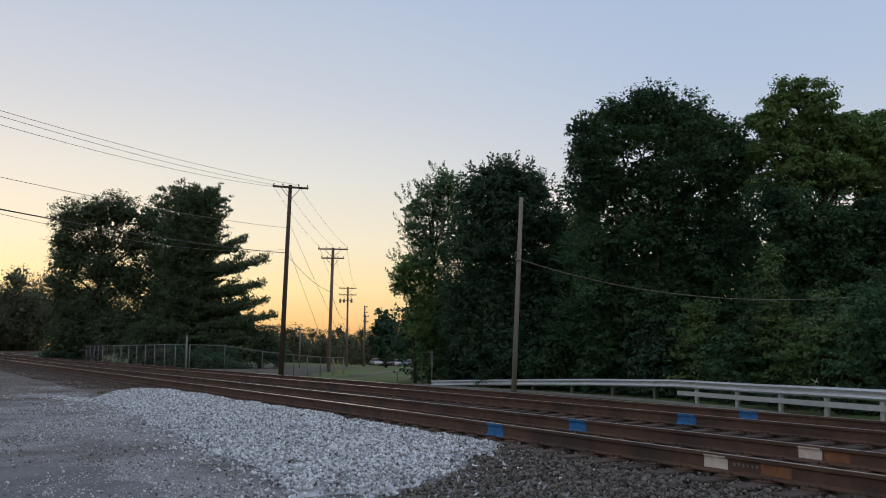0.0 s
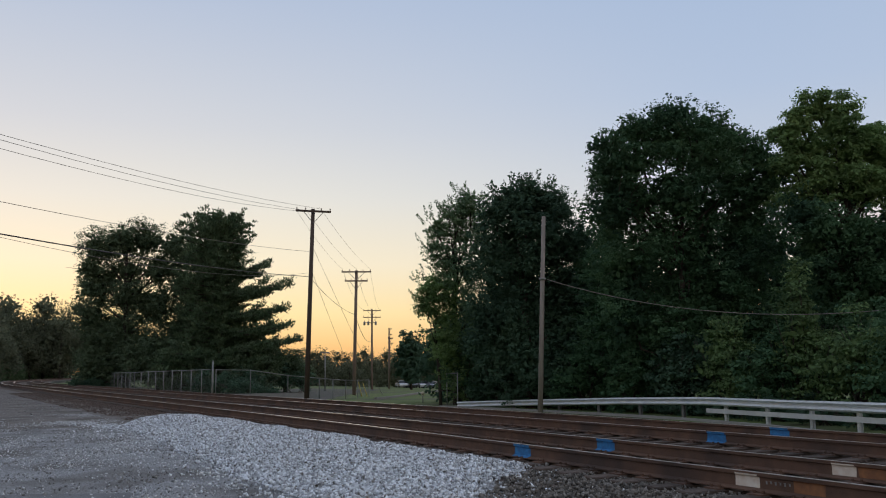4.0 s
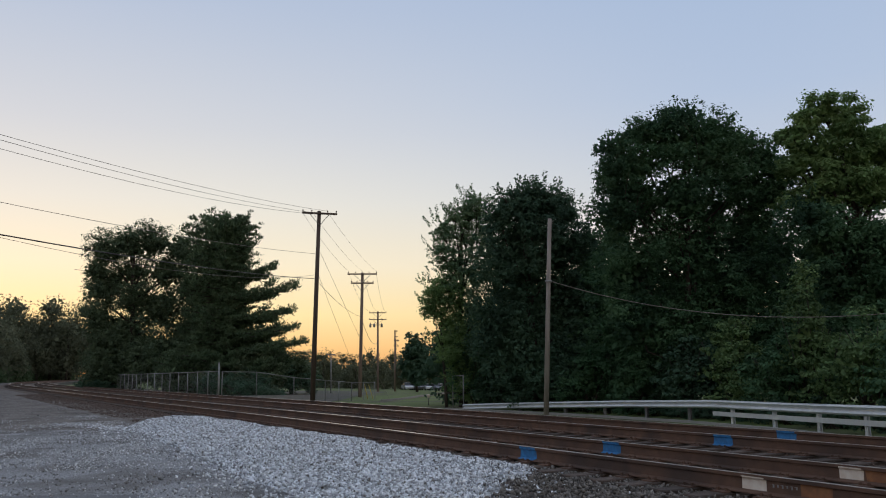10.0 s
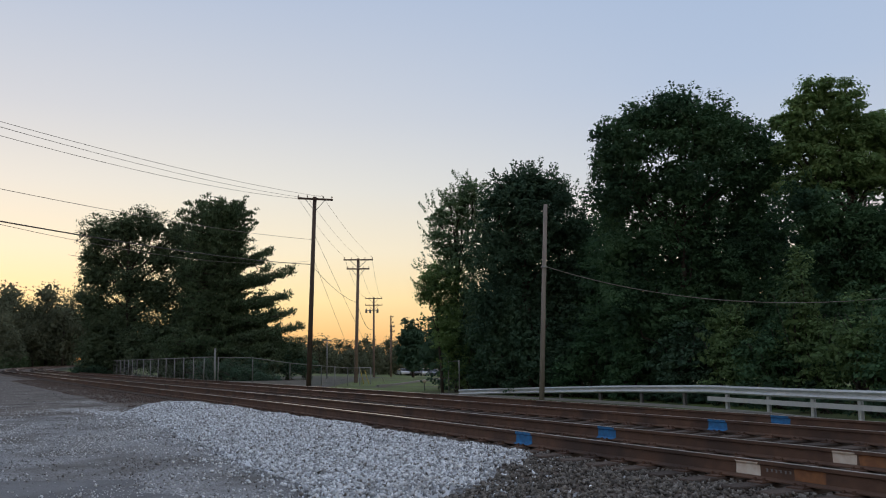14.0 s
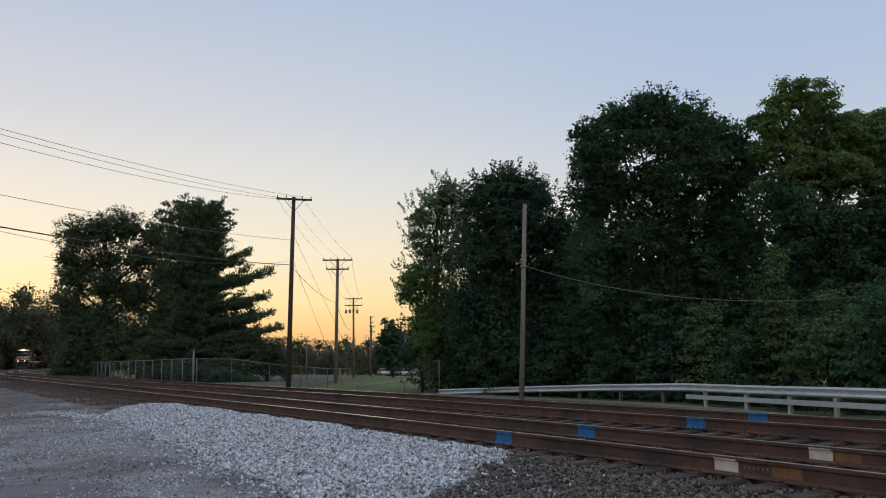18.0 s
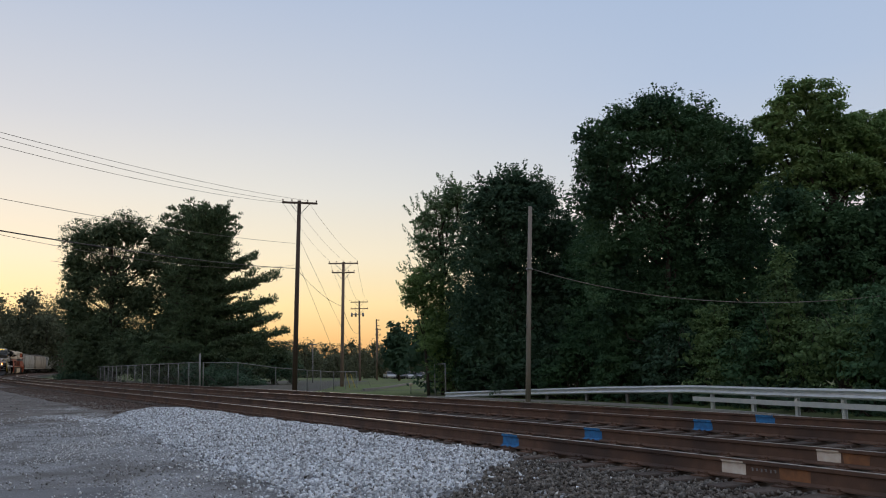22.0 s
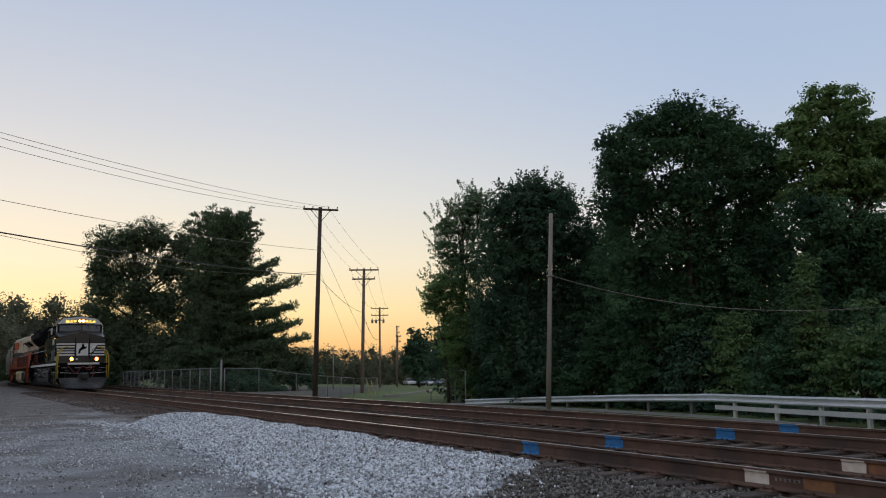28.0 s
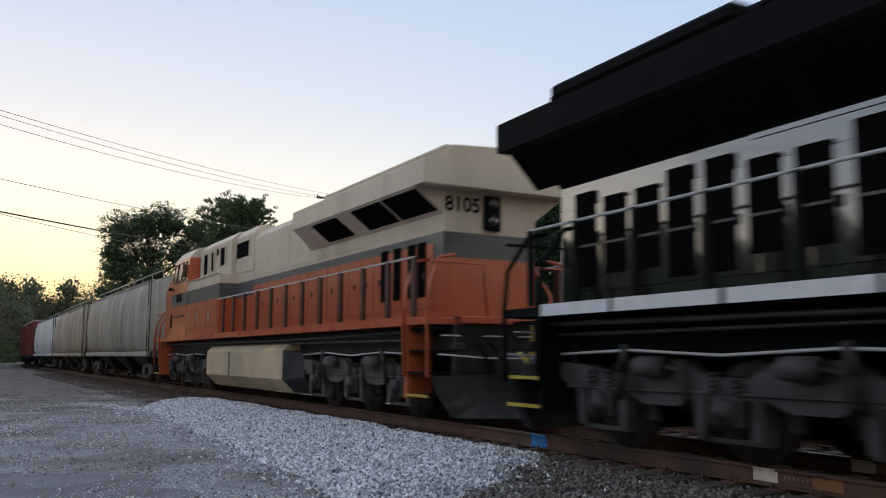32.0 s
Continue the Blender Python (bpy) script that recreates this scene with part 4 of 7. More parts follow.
for k, (x, y, w, h, mat) in enumerate([(1.9, 49.6, 1.5, 3.4, "leaf"), (3.6, 47.8, 1.6, 2.8, "leaf_dark"), (5.6, 44.9, 1.7, 3.0, "leaf_dark"), (7.4, 42.6, 1.7, 3.2, "leaf"), (9.0, 40.4, 1.6, 2.9, "leaf"),
                                       (10.6, 37.6, 1.5, 3.3, "leaf_dark"), (11.9, 35.8, 1.3, 4.2, "leaf_vine"), (13.0, 33.2, 1.5, 3.2, "leaf"), (13.7, 32.6, 1.1, 5.5, "leaf_vine"), (14.6, 29.6, 1.6, 3.6, "leaf_vine"),
                                       (15.4, 27.4, 1.6, 3.8, "leaf"), (16.6, 25.6, 1.7, 4.2, "leaf_dark"), (16.4, 31.0, 1.8, 5.0, "leaf"), (18.4, 29.0, 2.0, 6.4, "leaf")]):
    shrub("tangled leafy shrub overgrown with vines" if mat != "leaf_vine" else "pale green vine-covered shrub", based(x, y),
          [(-w * 0.4, 0, h * 0.45, w * 0.8, w * 0.7, h * 0.5), (w * 0.45, 0.1, h * 0.38, w * 0.75, w * 0.7, h * 0.42), (0, 0, h * 0.75, w * 0.55, w * 0.5, h * 0.3)],
          0.14, M[mat], 34, 46, 0.24, seed=50 + k, group=UNDER)

for k, (x, y) in enumerate([(2.6, 47.4), (4.3, 45.4), (5.9, 43.0), (7.4, 40.9), (8.9, 38.2), (10.0, 36.0), (11.2, 33.8), (12.0, 31.2), (12.7, 28.6), (13.2, 26.0), (13.8, 23.6), (14.9, 21.0)]):
    h = 0.5 + 0.07 * (k * 7 % 5)
    x, y = x + 0.75, y + 0.45
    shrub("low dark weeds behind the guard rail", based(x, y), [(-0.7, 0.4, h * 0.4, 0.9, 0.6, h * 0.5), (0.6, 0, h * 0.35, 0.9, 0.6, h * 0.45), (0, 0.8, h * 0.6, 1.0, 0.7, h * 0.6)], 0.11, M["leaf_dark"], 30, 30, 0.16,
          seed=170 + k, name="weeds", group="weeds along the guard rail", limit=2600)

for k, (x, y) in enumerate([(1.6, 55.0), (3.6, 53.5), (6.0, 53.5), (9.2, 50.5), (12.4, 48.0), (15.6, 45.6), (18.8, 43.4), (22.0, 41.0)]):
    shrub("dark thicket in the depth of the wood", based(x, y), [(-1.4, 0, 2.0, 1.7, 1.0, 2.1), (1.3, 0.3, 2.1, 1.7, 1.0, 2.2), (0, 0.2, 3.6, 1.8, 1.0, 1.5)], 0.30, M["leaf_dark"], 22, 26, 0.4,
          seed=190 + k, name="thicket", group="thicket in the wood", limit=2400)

# the two great evergreens beyond the fence
def pine_boughs(height, rng):
    out = []
    for i in range(46):  # the dense crown and stem
        k = 0.05 + 0.935 * i / 45
        wide = 4.5 * min(1.0, max(0.05, 1.06 - k) / 0.12) ** 0.5 if k > 0.62 else 3.1 if k > 0.25 else 4.8
        for j in range(8):
            turn = 2 * math.pi * (j + rng.uniform(-0.4, 0.4)) / 8 + i * 1.3
            away = 1.5 if math.cos(turn) < -0.2 and k < 0.62 else 1.0
            if math.cos(turn) > 0.2 and k > 0.60:  # the crown is cut back on the open side, most of all below its top
                away = 0.74 if k > 0.76 else 0.55
            out.append((k * height - 0.3, turn, wide * away * rng.uniform(0.72, 1.05), rng.uniform(0.1, 0.7) + 3.2 * max(0.0, k - 0.78), 0.22))
    # long level boughs that reach out over the meadow, with gaps between them
    for z, L, rise in ((12.0, 5.3, 1.1), (11.5, 4.6, 0.5), (9.9, 7.7, 1.3), (9.5, 5.6, 0.4), (7.7, 7.5, 0.9), (7.4, 5.6, 0.2), (6.1, 8.2, 0.8), (5.8, 6.0, 0.2), (4.6, 8.9, 0.7), (4.2, 6.2, 0.1), (3.1, 7.0, 0.2), (2.4, 6.6, 0.2)):
        for turn in (-0.12, 0.16, 0.62, -0.62, 1.0):
            out.append((z + rng.uniform(-0.15, 0.15), turn + rng.uniform(-0.1, 0.1), L * rng.uniform(0.86, 1.0), rise * rng.uniform(0.7, 1.2), 0.11))
    return out


conifer("tall white pine with layered, drooping boughs", based(-22.0, 86.5), 17.7, pine_boughs(17.7, np.random.default_rng(60)), M["needle"], seed=61)
broad_tree("tall rounded dark evergreen beside the pine", based(-32.6, 91.0), 18.6,
           [(-1.2, 0, 15.6, 3.1, 3, 2.2), (1.6, 0, 15.6, 2.7, 2.6, 2.2), (-3.8, 0, 14.8, 1.7, 2.2, 2.0), (-4.2, 0, 12.6, 1.6, 2.2, 1.8), (-0.6, 0.6, 12.6, 2.3, 2.0, 1.7), (-2.4, 0.4, 11.6, 1.6, 1.8, 1.4), (2.8, 0, 12.6, 2.4, 2.6, 2.4), (-3.8, 0, 10.4, 2.1, 2.4, 2.0), (-0.4, 0, 9.4, 2.8, 2.6, 2.0), (2.4, 0, 8.6, 3.6, 3, 3),
            (-3.9, 0, 7.6, 2.1, 2.6, 2.0), (-3.6, 0, 5.0, 1.9, 2.4, 2.2), (-1.4, 0, 5.6, 3.4, 3, 3), (2.6, 0, 3.6, 4, 3, 3.2), (-3.0, 0, 2.4, 2.1, 2.6, 2.2), (4.6, 0, 15.0, 1.8, 2.2, 2.0), (6.2, 0, 14.0, 1.8, 2, 2.2), (6.2, 0, 10.5, 2.6, 2.4, 3.0), (6.0, 0, 6.0, 3.0, 2.4, 3.2)],
           0.17, M["evergreen"], 56, 46, 0.36, trunk=0.4, seed=62, fill=0.8, name="evergreen_tree", limit=64000)
for k, (x, y, h, w) in enumerate([(-36.2, 95, 8, 2.2), (-34.6, 89.5, 5.0, 1.7), (-28, 87, 7, 3.0), (-24.6, 84.5, 5.2, 2.4), (-18.6, 85.0, 5, 2.2), (-15.6, 88, 4.6, 2.0), (-37.4, 101, 9.5, 2.6), (-40.6, 112, 11, 3.2), (-20, 92, 9, 3.2), (-27, 95, 12, 3.6)]):
    broad_tree("dark bushy tree at the foot of the evergreens", based(x, y), h, [(0, 0, h * 0.62, w, w, h * 0.34), (w * 0.6, 0, h * 0.35, w * 0.9, w, h * 0.34), (-w * 0.6, 0, h * 0.36, w * 0.9, w, h * 0.36)],
               0.20, M["evergreen"], 34, 40, 0.34, seed=70 + k, name="bushy_tree", group="trees at the foot of the evergreens", limit=5500)

for k, (x, y) in enumerate([(-35.8, 88.0), (-37.0, 91.5), (-38.6, 96.0), (-40.6, 101.5), (-43.2, 108.0), (-46.0, 114.5)]):
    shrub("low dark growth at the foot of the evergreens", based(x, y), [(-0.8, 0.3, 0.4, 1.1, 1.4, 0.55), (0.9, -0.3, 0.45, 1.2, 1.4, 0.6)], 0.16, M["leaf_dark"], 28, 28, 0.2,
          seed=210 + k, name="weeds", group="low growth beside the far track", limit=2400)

# woods on the outside of the far curve
rng_w = random.Random(5)
far_kinds = []
for k, (h, mat) in enumerate([(15, "leaf_far_haze"), (19, "leaf_far_haze"), (12, "leaf_far_haze"), (17, "leaf_far_haze"), (16, "leaf_far_haze"), (13, "leaf_far_haze")]):
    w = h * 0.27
    far_kinds.append(broad_tree("leafy tree of the surrounding woods", based(-120 + 6 * k, 222 + 4 * k), h,
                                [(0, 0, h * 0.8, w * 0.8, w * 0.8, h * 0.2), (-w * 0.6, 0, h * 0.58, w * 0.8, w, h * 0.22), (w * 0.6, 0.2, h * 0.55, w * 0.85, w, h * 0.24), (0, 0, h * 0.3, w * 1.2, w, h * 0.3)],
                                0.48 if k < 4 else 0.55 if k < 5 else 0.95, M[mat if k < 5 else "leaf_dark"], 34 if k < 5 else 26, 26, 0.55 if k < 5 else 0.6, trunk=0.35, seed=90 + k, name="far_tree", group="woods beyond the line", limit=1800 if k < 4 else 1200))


for k, h in enumerate((13, 16)):  # finer ones for the near end of the woods
    w = h * 0.27
    far_kinds.append(broad_tree("leafy tree of the surrounding woods", based(-112 + 7 * k, 238), h,
                                [(0, 0, h * 0.8, w * 0.8, w * 0.8, h * 0.2), (-w * 0.6, 0, h * 0.58, w * 0.8, w, h * 0.22), (w * 0.6, 0.2, h * 0.55, w * 0.85, w, h * 0.24), (0, 0, h * 0.3, w * 1.2, w, h * 0.3)],
                                0.30, M["leaf_far_haze"], 44, 34, 0.42, trunk=0.3, seed=96 + k, name="far_tree", group="woods beyond the line", fill=1.0, limit=4800))


def far_tree(kind, x, y, size=1.0, sunk=0.2):
    ob = copy_thing(far_kinds[kind], pose(x, y, gz(x, y) - sunk, 0, 0, rng_w.uniform(0, 360)))
    ob.scale = (size, size, size)
    return ob


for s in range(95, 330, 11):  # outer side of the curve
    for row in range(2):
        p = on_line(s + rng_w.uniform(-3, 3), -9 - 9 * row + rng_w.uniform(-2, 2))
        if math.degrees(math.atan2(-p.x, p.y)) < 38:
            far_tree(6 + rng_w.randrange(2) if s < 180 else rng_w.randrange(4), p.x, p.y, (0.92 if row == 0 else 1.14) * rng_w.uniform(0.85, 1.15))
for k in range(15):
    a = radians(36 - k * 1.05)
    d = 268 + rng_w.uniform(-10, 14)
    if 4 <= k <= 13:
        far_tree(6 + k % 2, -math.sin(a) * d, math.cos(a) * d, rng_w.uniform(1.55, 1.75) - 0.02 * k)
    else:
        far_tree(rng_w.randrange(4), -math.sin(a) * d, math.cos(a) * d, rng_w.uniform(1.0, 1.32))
bank = shrub("leafy green bush on the bank beyond the curve", based(-118, 246), [(-1.3, 0, 1.7, 1.9, 1.5, 1.9), (1.4, 0.2, 1.5, 1.8, 1.5, 1.7), (0, 0, 2.8, 1.5, 1.3, 1.5)], 0.30, M["leaf_bank"], 26, 26, 0.34,
             seed=180, name="bank_shrub", group="bushes along the bank", limit=1400)
for s in range(70, 300, 5):  # bushes on the bank under the woods
    p = on_line(s + rng_w.uniform(-1, 1), -7.2 + rng_w.uniform(-1.2, 0.6))
    if math.degrees(math.atan2(-p.x, p.y)) < 34:
        ob = copy_thing(bank, pose(p.x, p.y, gz(p.x, p.y) - 0.2, 0, 0, rng_w.uniform(0, 360)))
        ob.scale = (1, 1, rng_w.uniform(0.8, 1.3))
# trees at the back of the lot, which show in the sides of the train
for k in range(40):
    a = radians(35 + k * 1.7)
    d = 62 + rng_w.uniform(-5, 7)
    far_tree(5 if k > 4 else rng_w.randrange(4), -math.sin(a) * d, math.cos(a) * d, rng_w.uniform(0.72, 0.98) * (0.55 if k == 0 else 1.0))
# unseen trees added behind the camera, to darken what the locomotive's front reflects
for k in range(44):
    a = radians(100 + k * 3.6)
    d = 75 + rng_w.uniform(-5, 9)
    far_tree(5, -math.sin(a) * d, math.cos(a) * d, rng_w.uniform(0.72, 0.95))
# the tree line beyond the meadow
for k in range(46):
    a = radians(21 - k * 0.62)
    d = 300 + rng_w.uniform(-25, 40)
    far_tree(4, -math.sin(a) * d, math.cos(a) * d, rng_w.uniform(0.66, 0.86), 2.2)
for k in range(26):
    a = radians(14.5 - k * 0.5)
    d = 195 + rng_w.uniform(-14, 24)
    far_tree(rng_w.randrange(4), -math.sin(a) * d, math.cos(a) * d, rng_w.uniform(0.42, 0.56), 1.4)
for k, (x, y, w, h) in enumerate([(-17.5, 78, 2.2, 2.8), (-14.5, 86, 2.2, 2.6), (-16.0, 70, 1.4, 1.4), (-19.5, 74, 2.0, 2.4), (-12.6, 62.5, 0.8, 0.9)]):
    shrub("dark scrubby bush in the yard behind the fence", based(x, y), [(-w * 0.4, 0, h * 0.45, w * 0.8, w * 0.7, h * 0.5), (w * 0.45, 0.1, h * 0.38, w * 0.75, w * 0.7, h * 0.42)],
          0.13, M["leaf_dark"], 30, 34, 0.22, seed=130 + k, group="scrub in the yard", limit=3500)
broad_tree("round dark tree in the meadow", based(-4.6, 138), 9.0, [(0, 0, 6.3, 2.1, 2.1, 2.5), (-0.7, 0, 4.6, 2.0, 2.0, 2.3), (0.8, 0, 4.4, 2.0, 2.0, 2.3), (0, 0, 2.5, 2.3, 2.0, 1.6)], 0.40, M["leaf_dark"], 26, 36, 0.36, seed=99, name="round_tree", limit=9000)
broad_tree("dark tree at the edge of the meadow", based(0.6, 120), 9.0, [(0, 0, 6.2, 2.6, 2.6, 2.6), (-0.4, 0, 4.4, 2.4, 2.4, 2.4), (1.2, 0, 3.6, 2.6, 2.4, 2.4)], 0.30, M["leaf_dark"], 26, 36, 0.5, seed=98, name="round_tree", limit=9000)


sheet("yard", list(np.arange(-19, -7.0, 1.0)), list(np.arange(60, 125, 1.5)), lambda x, y: ground_z(x, y) - 0.02, M["yard_dirt"], "bare dark earth of the yard behind the fence")


# ---- poles and wires ----
def insulator(parent, x, y, z):
    part("insulator", Shape().tube([(x, y, z), (x, y, z + 0.06)], 0.02, 6).tube([(x, y, z + 0.06), (x, y, z + 0.15)], 0.045, 8, 0, 0.03), M["insulator"], parent)


def utility_pole(label, base, top, arms, mat, r=0.17, turn=0.0):
    """arms: (drop from the top, half length)."""
    ob = thing("utility_pole", label, "utility pole", pose(*base, 0, 0, turn))
    b = Vector(base)
    t = Matrix.Rotation(-radians(turn), 3, "Z") @ (Vector(top) - b)
    part("shaft", Shape().tube([Vector((0, 0, -0.5)), t * 0.5, t], r, 12, 0, r * 0.72), mat, ob)
    for drop, half in arms:
        c = t * (1 - drop / t.z)
        arm = part("crossarm", Shape().box(c.x - half, c.x + half, c.y - r - 0.12, c.y - r + 0.0, c.z - 0.06, c.z + 0.06, 0, 0.012), mat, ob)
        for k in (-1, 1):
            part("brace", Shape().tube([(c.x + k * half * 0.55, c.y - r - 0.03, c.z - 0.05), (c.x, c.y - r * 0.8, c.z - 0.75)], 0.02, 4), M["galvanised_dull"], ob)
        for k in (-0.95, -0.45, 0.45, 0.95):
            insulator(arm, c.x + half * k, c.y - r - 0.06, c.z + 0.06)
    return ob


def cable(name, a, b, sag, r, mat, label):
    a, b = Vector(a), Vector(b)
    pts = [a.lerp(b, k / 24) - Vector((0, 0, 4 * sag * (k / 24) * (1 - k / 24))) for k in range(25)]
    ob = new(name, mesh_of(name, Shape().tube(pts, r, 5), mat))
    return tagged(ob, label, "cable")


P1, P1T = (-8.18, 53.38, -0.6), (-7.87, 53.42, 11.44)
P2, P2T = (-7.5, 75.63, -1.2), (-7.28, 75.65, 10.09)
P3, P3T = (-9.7, 123.62, -2.9), (-9.68, 123.62, 10.01)
P4, P4T = (-10.04, 169.7, -3.4), (-9.95, 169.71, 9.56)
utility_pole("tall dark creosoted utility pole with one crossarm", P1, P1T, [(0.18, 1.1)], M["pole_dark"], 0.16, 18)
utility_pole("weathered utility pole with two crossarms", P2, P2T, [(0.15, 1.3), (0.95, 1.0)], M["pole_brown"], 0.17, 4)
utility_pole("distant utility pole with two crossarms", P3, P3T, [(0.2, 1.22), (1.15, 1.22)], M["pole_brown"], 0.17, 4)
utility_pole("distant utility pole with crossarms seen edge on", P4, P4T, [(0.2, 0.55), (1.3, 0.55)], M["pole_brown"], 0.18, 60)
P5 = (-8.3, 141.0, gz(-8.3, 141.0))
utility_pole("slim distant utility pole with short crossarms", P5, (-8.15, 141.0, 6.7), [(0.25, 0.5), (1.1, 0.5)], M["pole_brown"], 0.14, 40)
for k, dx in enumerate((-1.05, -0.5, 0.55)):  # transformers on a bracket of the third pole
    can = thing("transformer", "small grey pole transformer on a bracket", "transformer", pose(P3T[0] + dx, P3T[1] - 0.25, 7.75), "transformers of the distant pole")
    part("tank", Shape().tube([(0, 0, 0), (0, 0, 0.5)], 0.15, 12), M["galvanised_dull"], can)
    part("bushing", Shape().tube([(0, 0, 0.5), (0, 0, 0.66)], 0.04, 6), M["insulator"], can)
    part("bracket", Shape().box(min(0, -dx), max(0, -dx), 0.05, 0.13, 0.30, 0.38), M["galvanised_dull"], can)
leaning = thing("bare_pole", "weathered grey bare wooden pole beside the guard rail", "pole", pose(4.02, 35.77, -0.6))
part("shaft", Shape().tube([(0, 0, -0.4), (0.2, 0, 4.1), (0.39, -0.04, 8.27)], 0.112, 12, 0, 0.082), M["pole_grey"], leaning)
part("band", Shape().tube([(0.27, -0.01, 5.60), (0.273, -0.01, 5.68)], 0.145, 12), M["galvanised_dull"], leaning)
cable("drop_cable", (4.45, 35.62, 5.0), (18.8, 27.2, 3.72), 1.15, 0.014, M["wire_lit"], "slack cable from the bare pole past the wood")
for k, (x, near, high, low, slack) in enumerate([(-1.05, (-18.56, 2.84), 11.24, 7.85, 0.98), (-0.45, (-19.07, 2.67), 11.30, 8.12, 0.87), (0.45, (-19.85, 2.42), 11.44, 8.23, 0.82)]):
    u = Vector((math.cos(radians(18)), math.sin(radians(18)), 0))
    e = Vector(P1T) + u * x
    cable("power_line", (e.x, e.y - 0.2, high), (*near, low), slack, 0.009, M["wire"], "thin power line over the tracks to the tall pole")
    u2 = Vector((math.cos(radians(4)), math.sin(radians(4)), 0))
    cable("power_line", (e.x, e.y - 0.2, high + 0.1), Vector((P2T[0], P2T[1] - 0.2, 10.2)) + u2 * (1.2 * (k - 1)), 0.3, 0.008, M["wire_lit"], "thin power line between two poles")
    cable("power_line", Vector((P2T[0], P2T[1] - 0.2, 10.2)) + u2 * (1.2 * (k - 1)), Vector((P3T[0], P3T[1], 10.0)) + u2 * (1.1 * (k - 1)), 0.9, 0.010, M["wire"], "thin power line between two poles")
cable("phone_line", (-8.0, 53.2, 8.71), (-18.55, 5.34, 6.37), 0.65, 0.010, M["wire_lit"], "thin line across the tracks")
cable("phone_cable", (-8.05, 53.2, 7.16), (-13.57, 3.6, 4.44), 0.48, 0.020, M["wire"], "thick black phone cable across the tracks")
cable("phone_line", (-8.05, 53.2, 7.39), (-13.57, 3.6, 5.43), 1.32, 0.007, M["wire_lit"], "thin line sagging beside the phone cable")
cable("phone_cable", (-8.0, 53.4, 7.1), (-7.4, 75.6, 6.2), 0.35, 0.014, M["wire"], "thick black phone cable between two poles")
cable("phone_cable", (-7.4, 75.6, 6.2), (-9.7, 123.6, 5.6), 1.0, 0.02, M["wire"], "thick black phone cable between two poles")
cable("guy_wire", (-7.95, 53.4, 9.2), (-4.7, 74.0, -1.1), 0.1, 0.010, M["wire_lit"], "taut steel guy wire of the tall pole")
cable("guy_wire", (-7.95, 53.4, 7.6), (-6.2, 70.0, -1.1), 0.1, 0.010, M["wire_lit"], "taut steel guy wire of the tall pole")
lamp_post = thing("lamp_post", "thin pale lamp post far off in the yard", "lamp post", pose(-12.44, 94.18, -1.4))
part("shaft", Shape().tube([(0, 0, 0), (0, 0, 4.7)], 0.07, 6), M["galvanised_dull"], lamp_post)
part("head", Shape().box(-0.45, 0.45, -0.12, 0.12, 4.66, 4.8, 0, 0.03), M["galvanised_dull"], lamp_post)


# ---- chain-link fence ----
def fence_run(label, pts, height, spacing, tops=None):
    """pts: places along the fence with the height of its foot."""
    ob = thing("chain_link_fence", label, "fence", pose(0, 0, 0), "chain-link fence of the yard")
    post = Shape().tube([(0, 0, -0.2), (0, 0, height + 0.04)], 0.034, 6)
    me = mesh_of("post", post, M["galvanised_dull"])
    line = [Vector(p) for p in pts]
    net = Shape()
    for a, b in zip(line, line[1:]):
        n = max(1, round((b - a).length / spacing))
        for i in range(n + 1):
            p = a.lerp(b, i / n)
            q = part("post", me, None, ob)
            q.matrix_basis = pose(*p)
        part("top_rail", Shape().tube([a + Vector((0, 0, height)), b + Vector((0, 0, height))], 0.026, 6), M["galvanised_dull"], ob)
        d = (b - a).normalized()
        length = (b - a).length
        step = 0.22
        k = -height
        while k < length:  # slanting wires both ways
            for way in (1, -1):
                s0, s1 = max(0, k), min(length, k + height)
                z0, z1 = s0 - k, s1 - k
                if way < 0:
                    z0, z1 = height - z0, height - z1
                u, w = a + (b - a) * (s0 / length), a + (b - a) * (s1 / length)
                u, w = u + Vector((0, 0, z0)), w + Vector((0, 0, z1))
                n0 = Vector((-d.y, d.x, 0)) * 0.0018
                net.add([u - n0, u + n0, w + n0, w - n0], [(0, 1, 2, 3)])
                net.add([u - Vector((0, 0, 0.0022)), u + Vector((0, 0, 0.0022)), w + Vector((0, 0, 0.0022)), w - Vector((0, 0, 0.0022))], [(0, 1, 2, 3)])
            k += step
    tagged(part("mesh", net, M["galvanised_dull"], ob, "steel chain-link mesh"), kind="stuff")
    return ob


fence_run("galvanised chain-link fence along the far side of the line", [(-44.5, 112, -0.5), (-38.2, 97.8, -0.45), (-26.4, 75.5, -0.4), (-14.4, 55.4, -0.3)], 1.85, 2.6)
fence_run("galvanised chain-link fence running down into the yard", [(-14.2, 55.3, -0.3), (-12.1, 55.7, -0.35), (-9.96, 57.1, -0.72), (-8.3, 59.9, -0.95), (-6.9, 63.7, -1.15), (-5.6, 68.5, -1.2)], 1.82, 2.4)
corner = thing("fence_post", "tall galvanised corner post of the fence", "fence post", pose(-14.37, 55.15, -0.4))
part("shaft", Shape().tube([(0, 0, -0.2), (0, 0, 2.44)], 0.06, 8), M["galvanised_dull"], corner)
part("cap", Shape().tube([(0, 0, 2.44), (0, 0, 2.5)], 0.07, 8, 0, 0.03), M["galvanised_dull"], corner)
gate = fence_run("short chain-link fence panel at the edge of the wood", [(0.36, 49.3, -0.62), (0.93, 48.0, -0.60)], 1.75, 1.1)
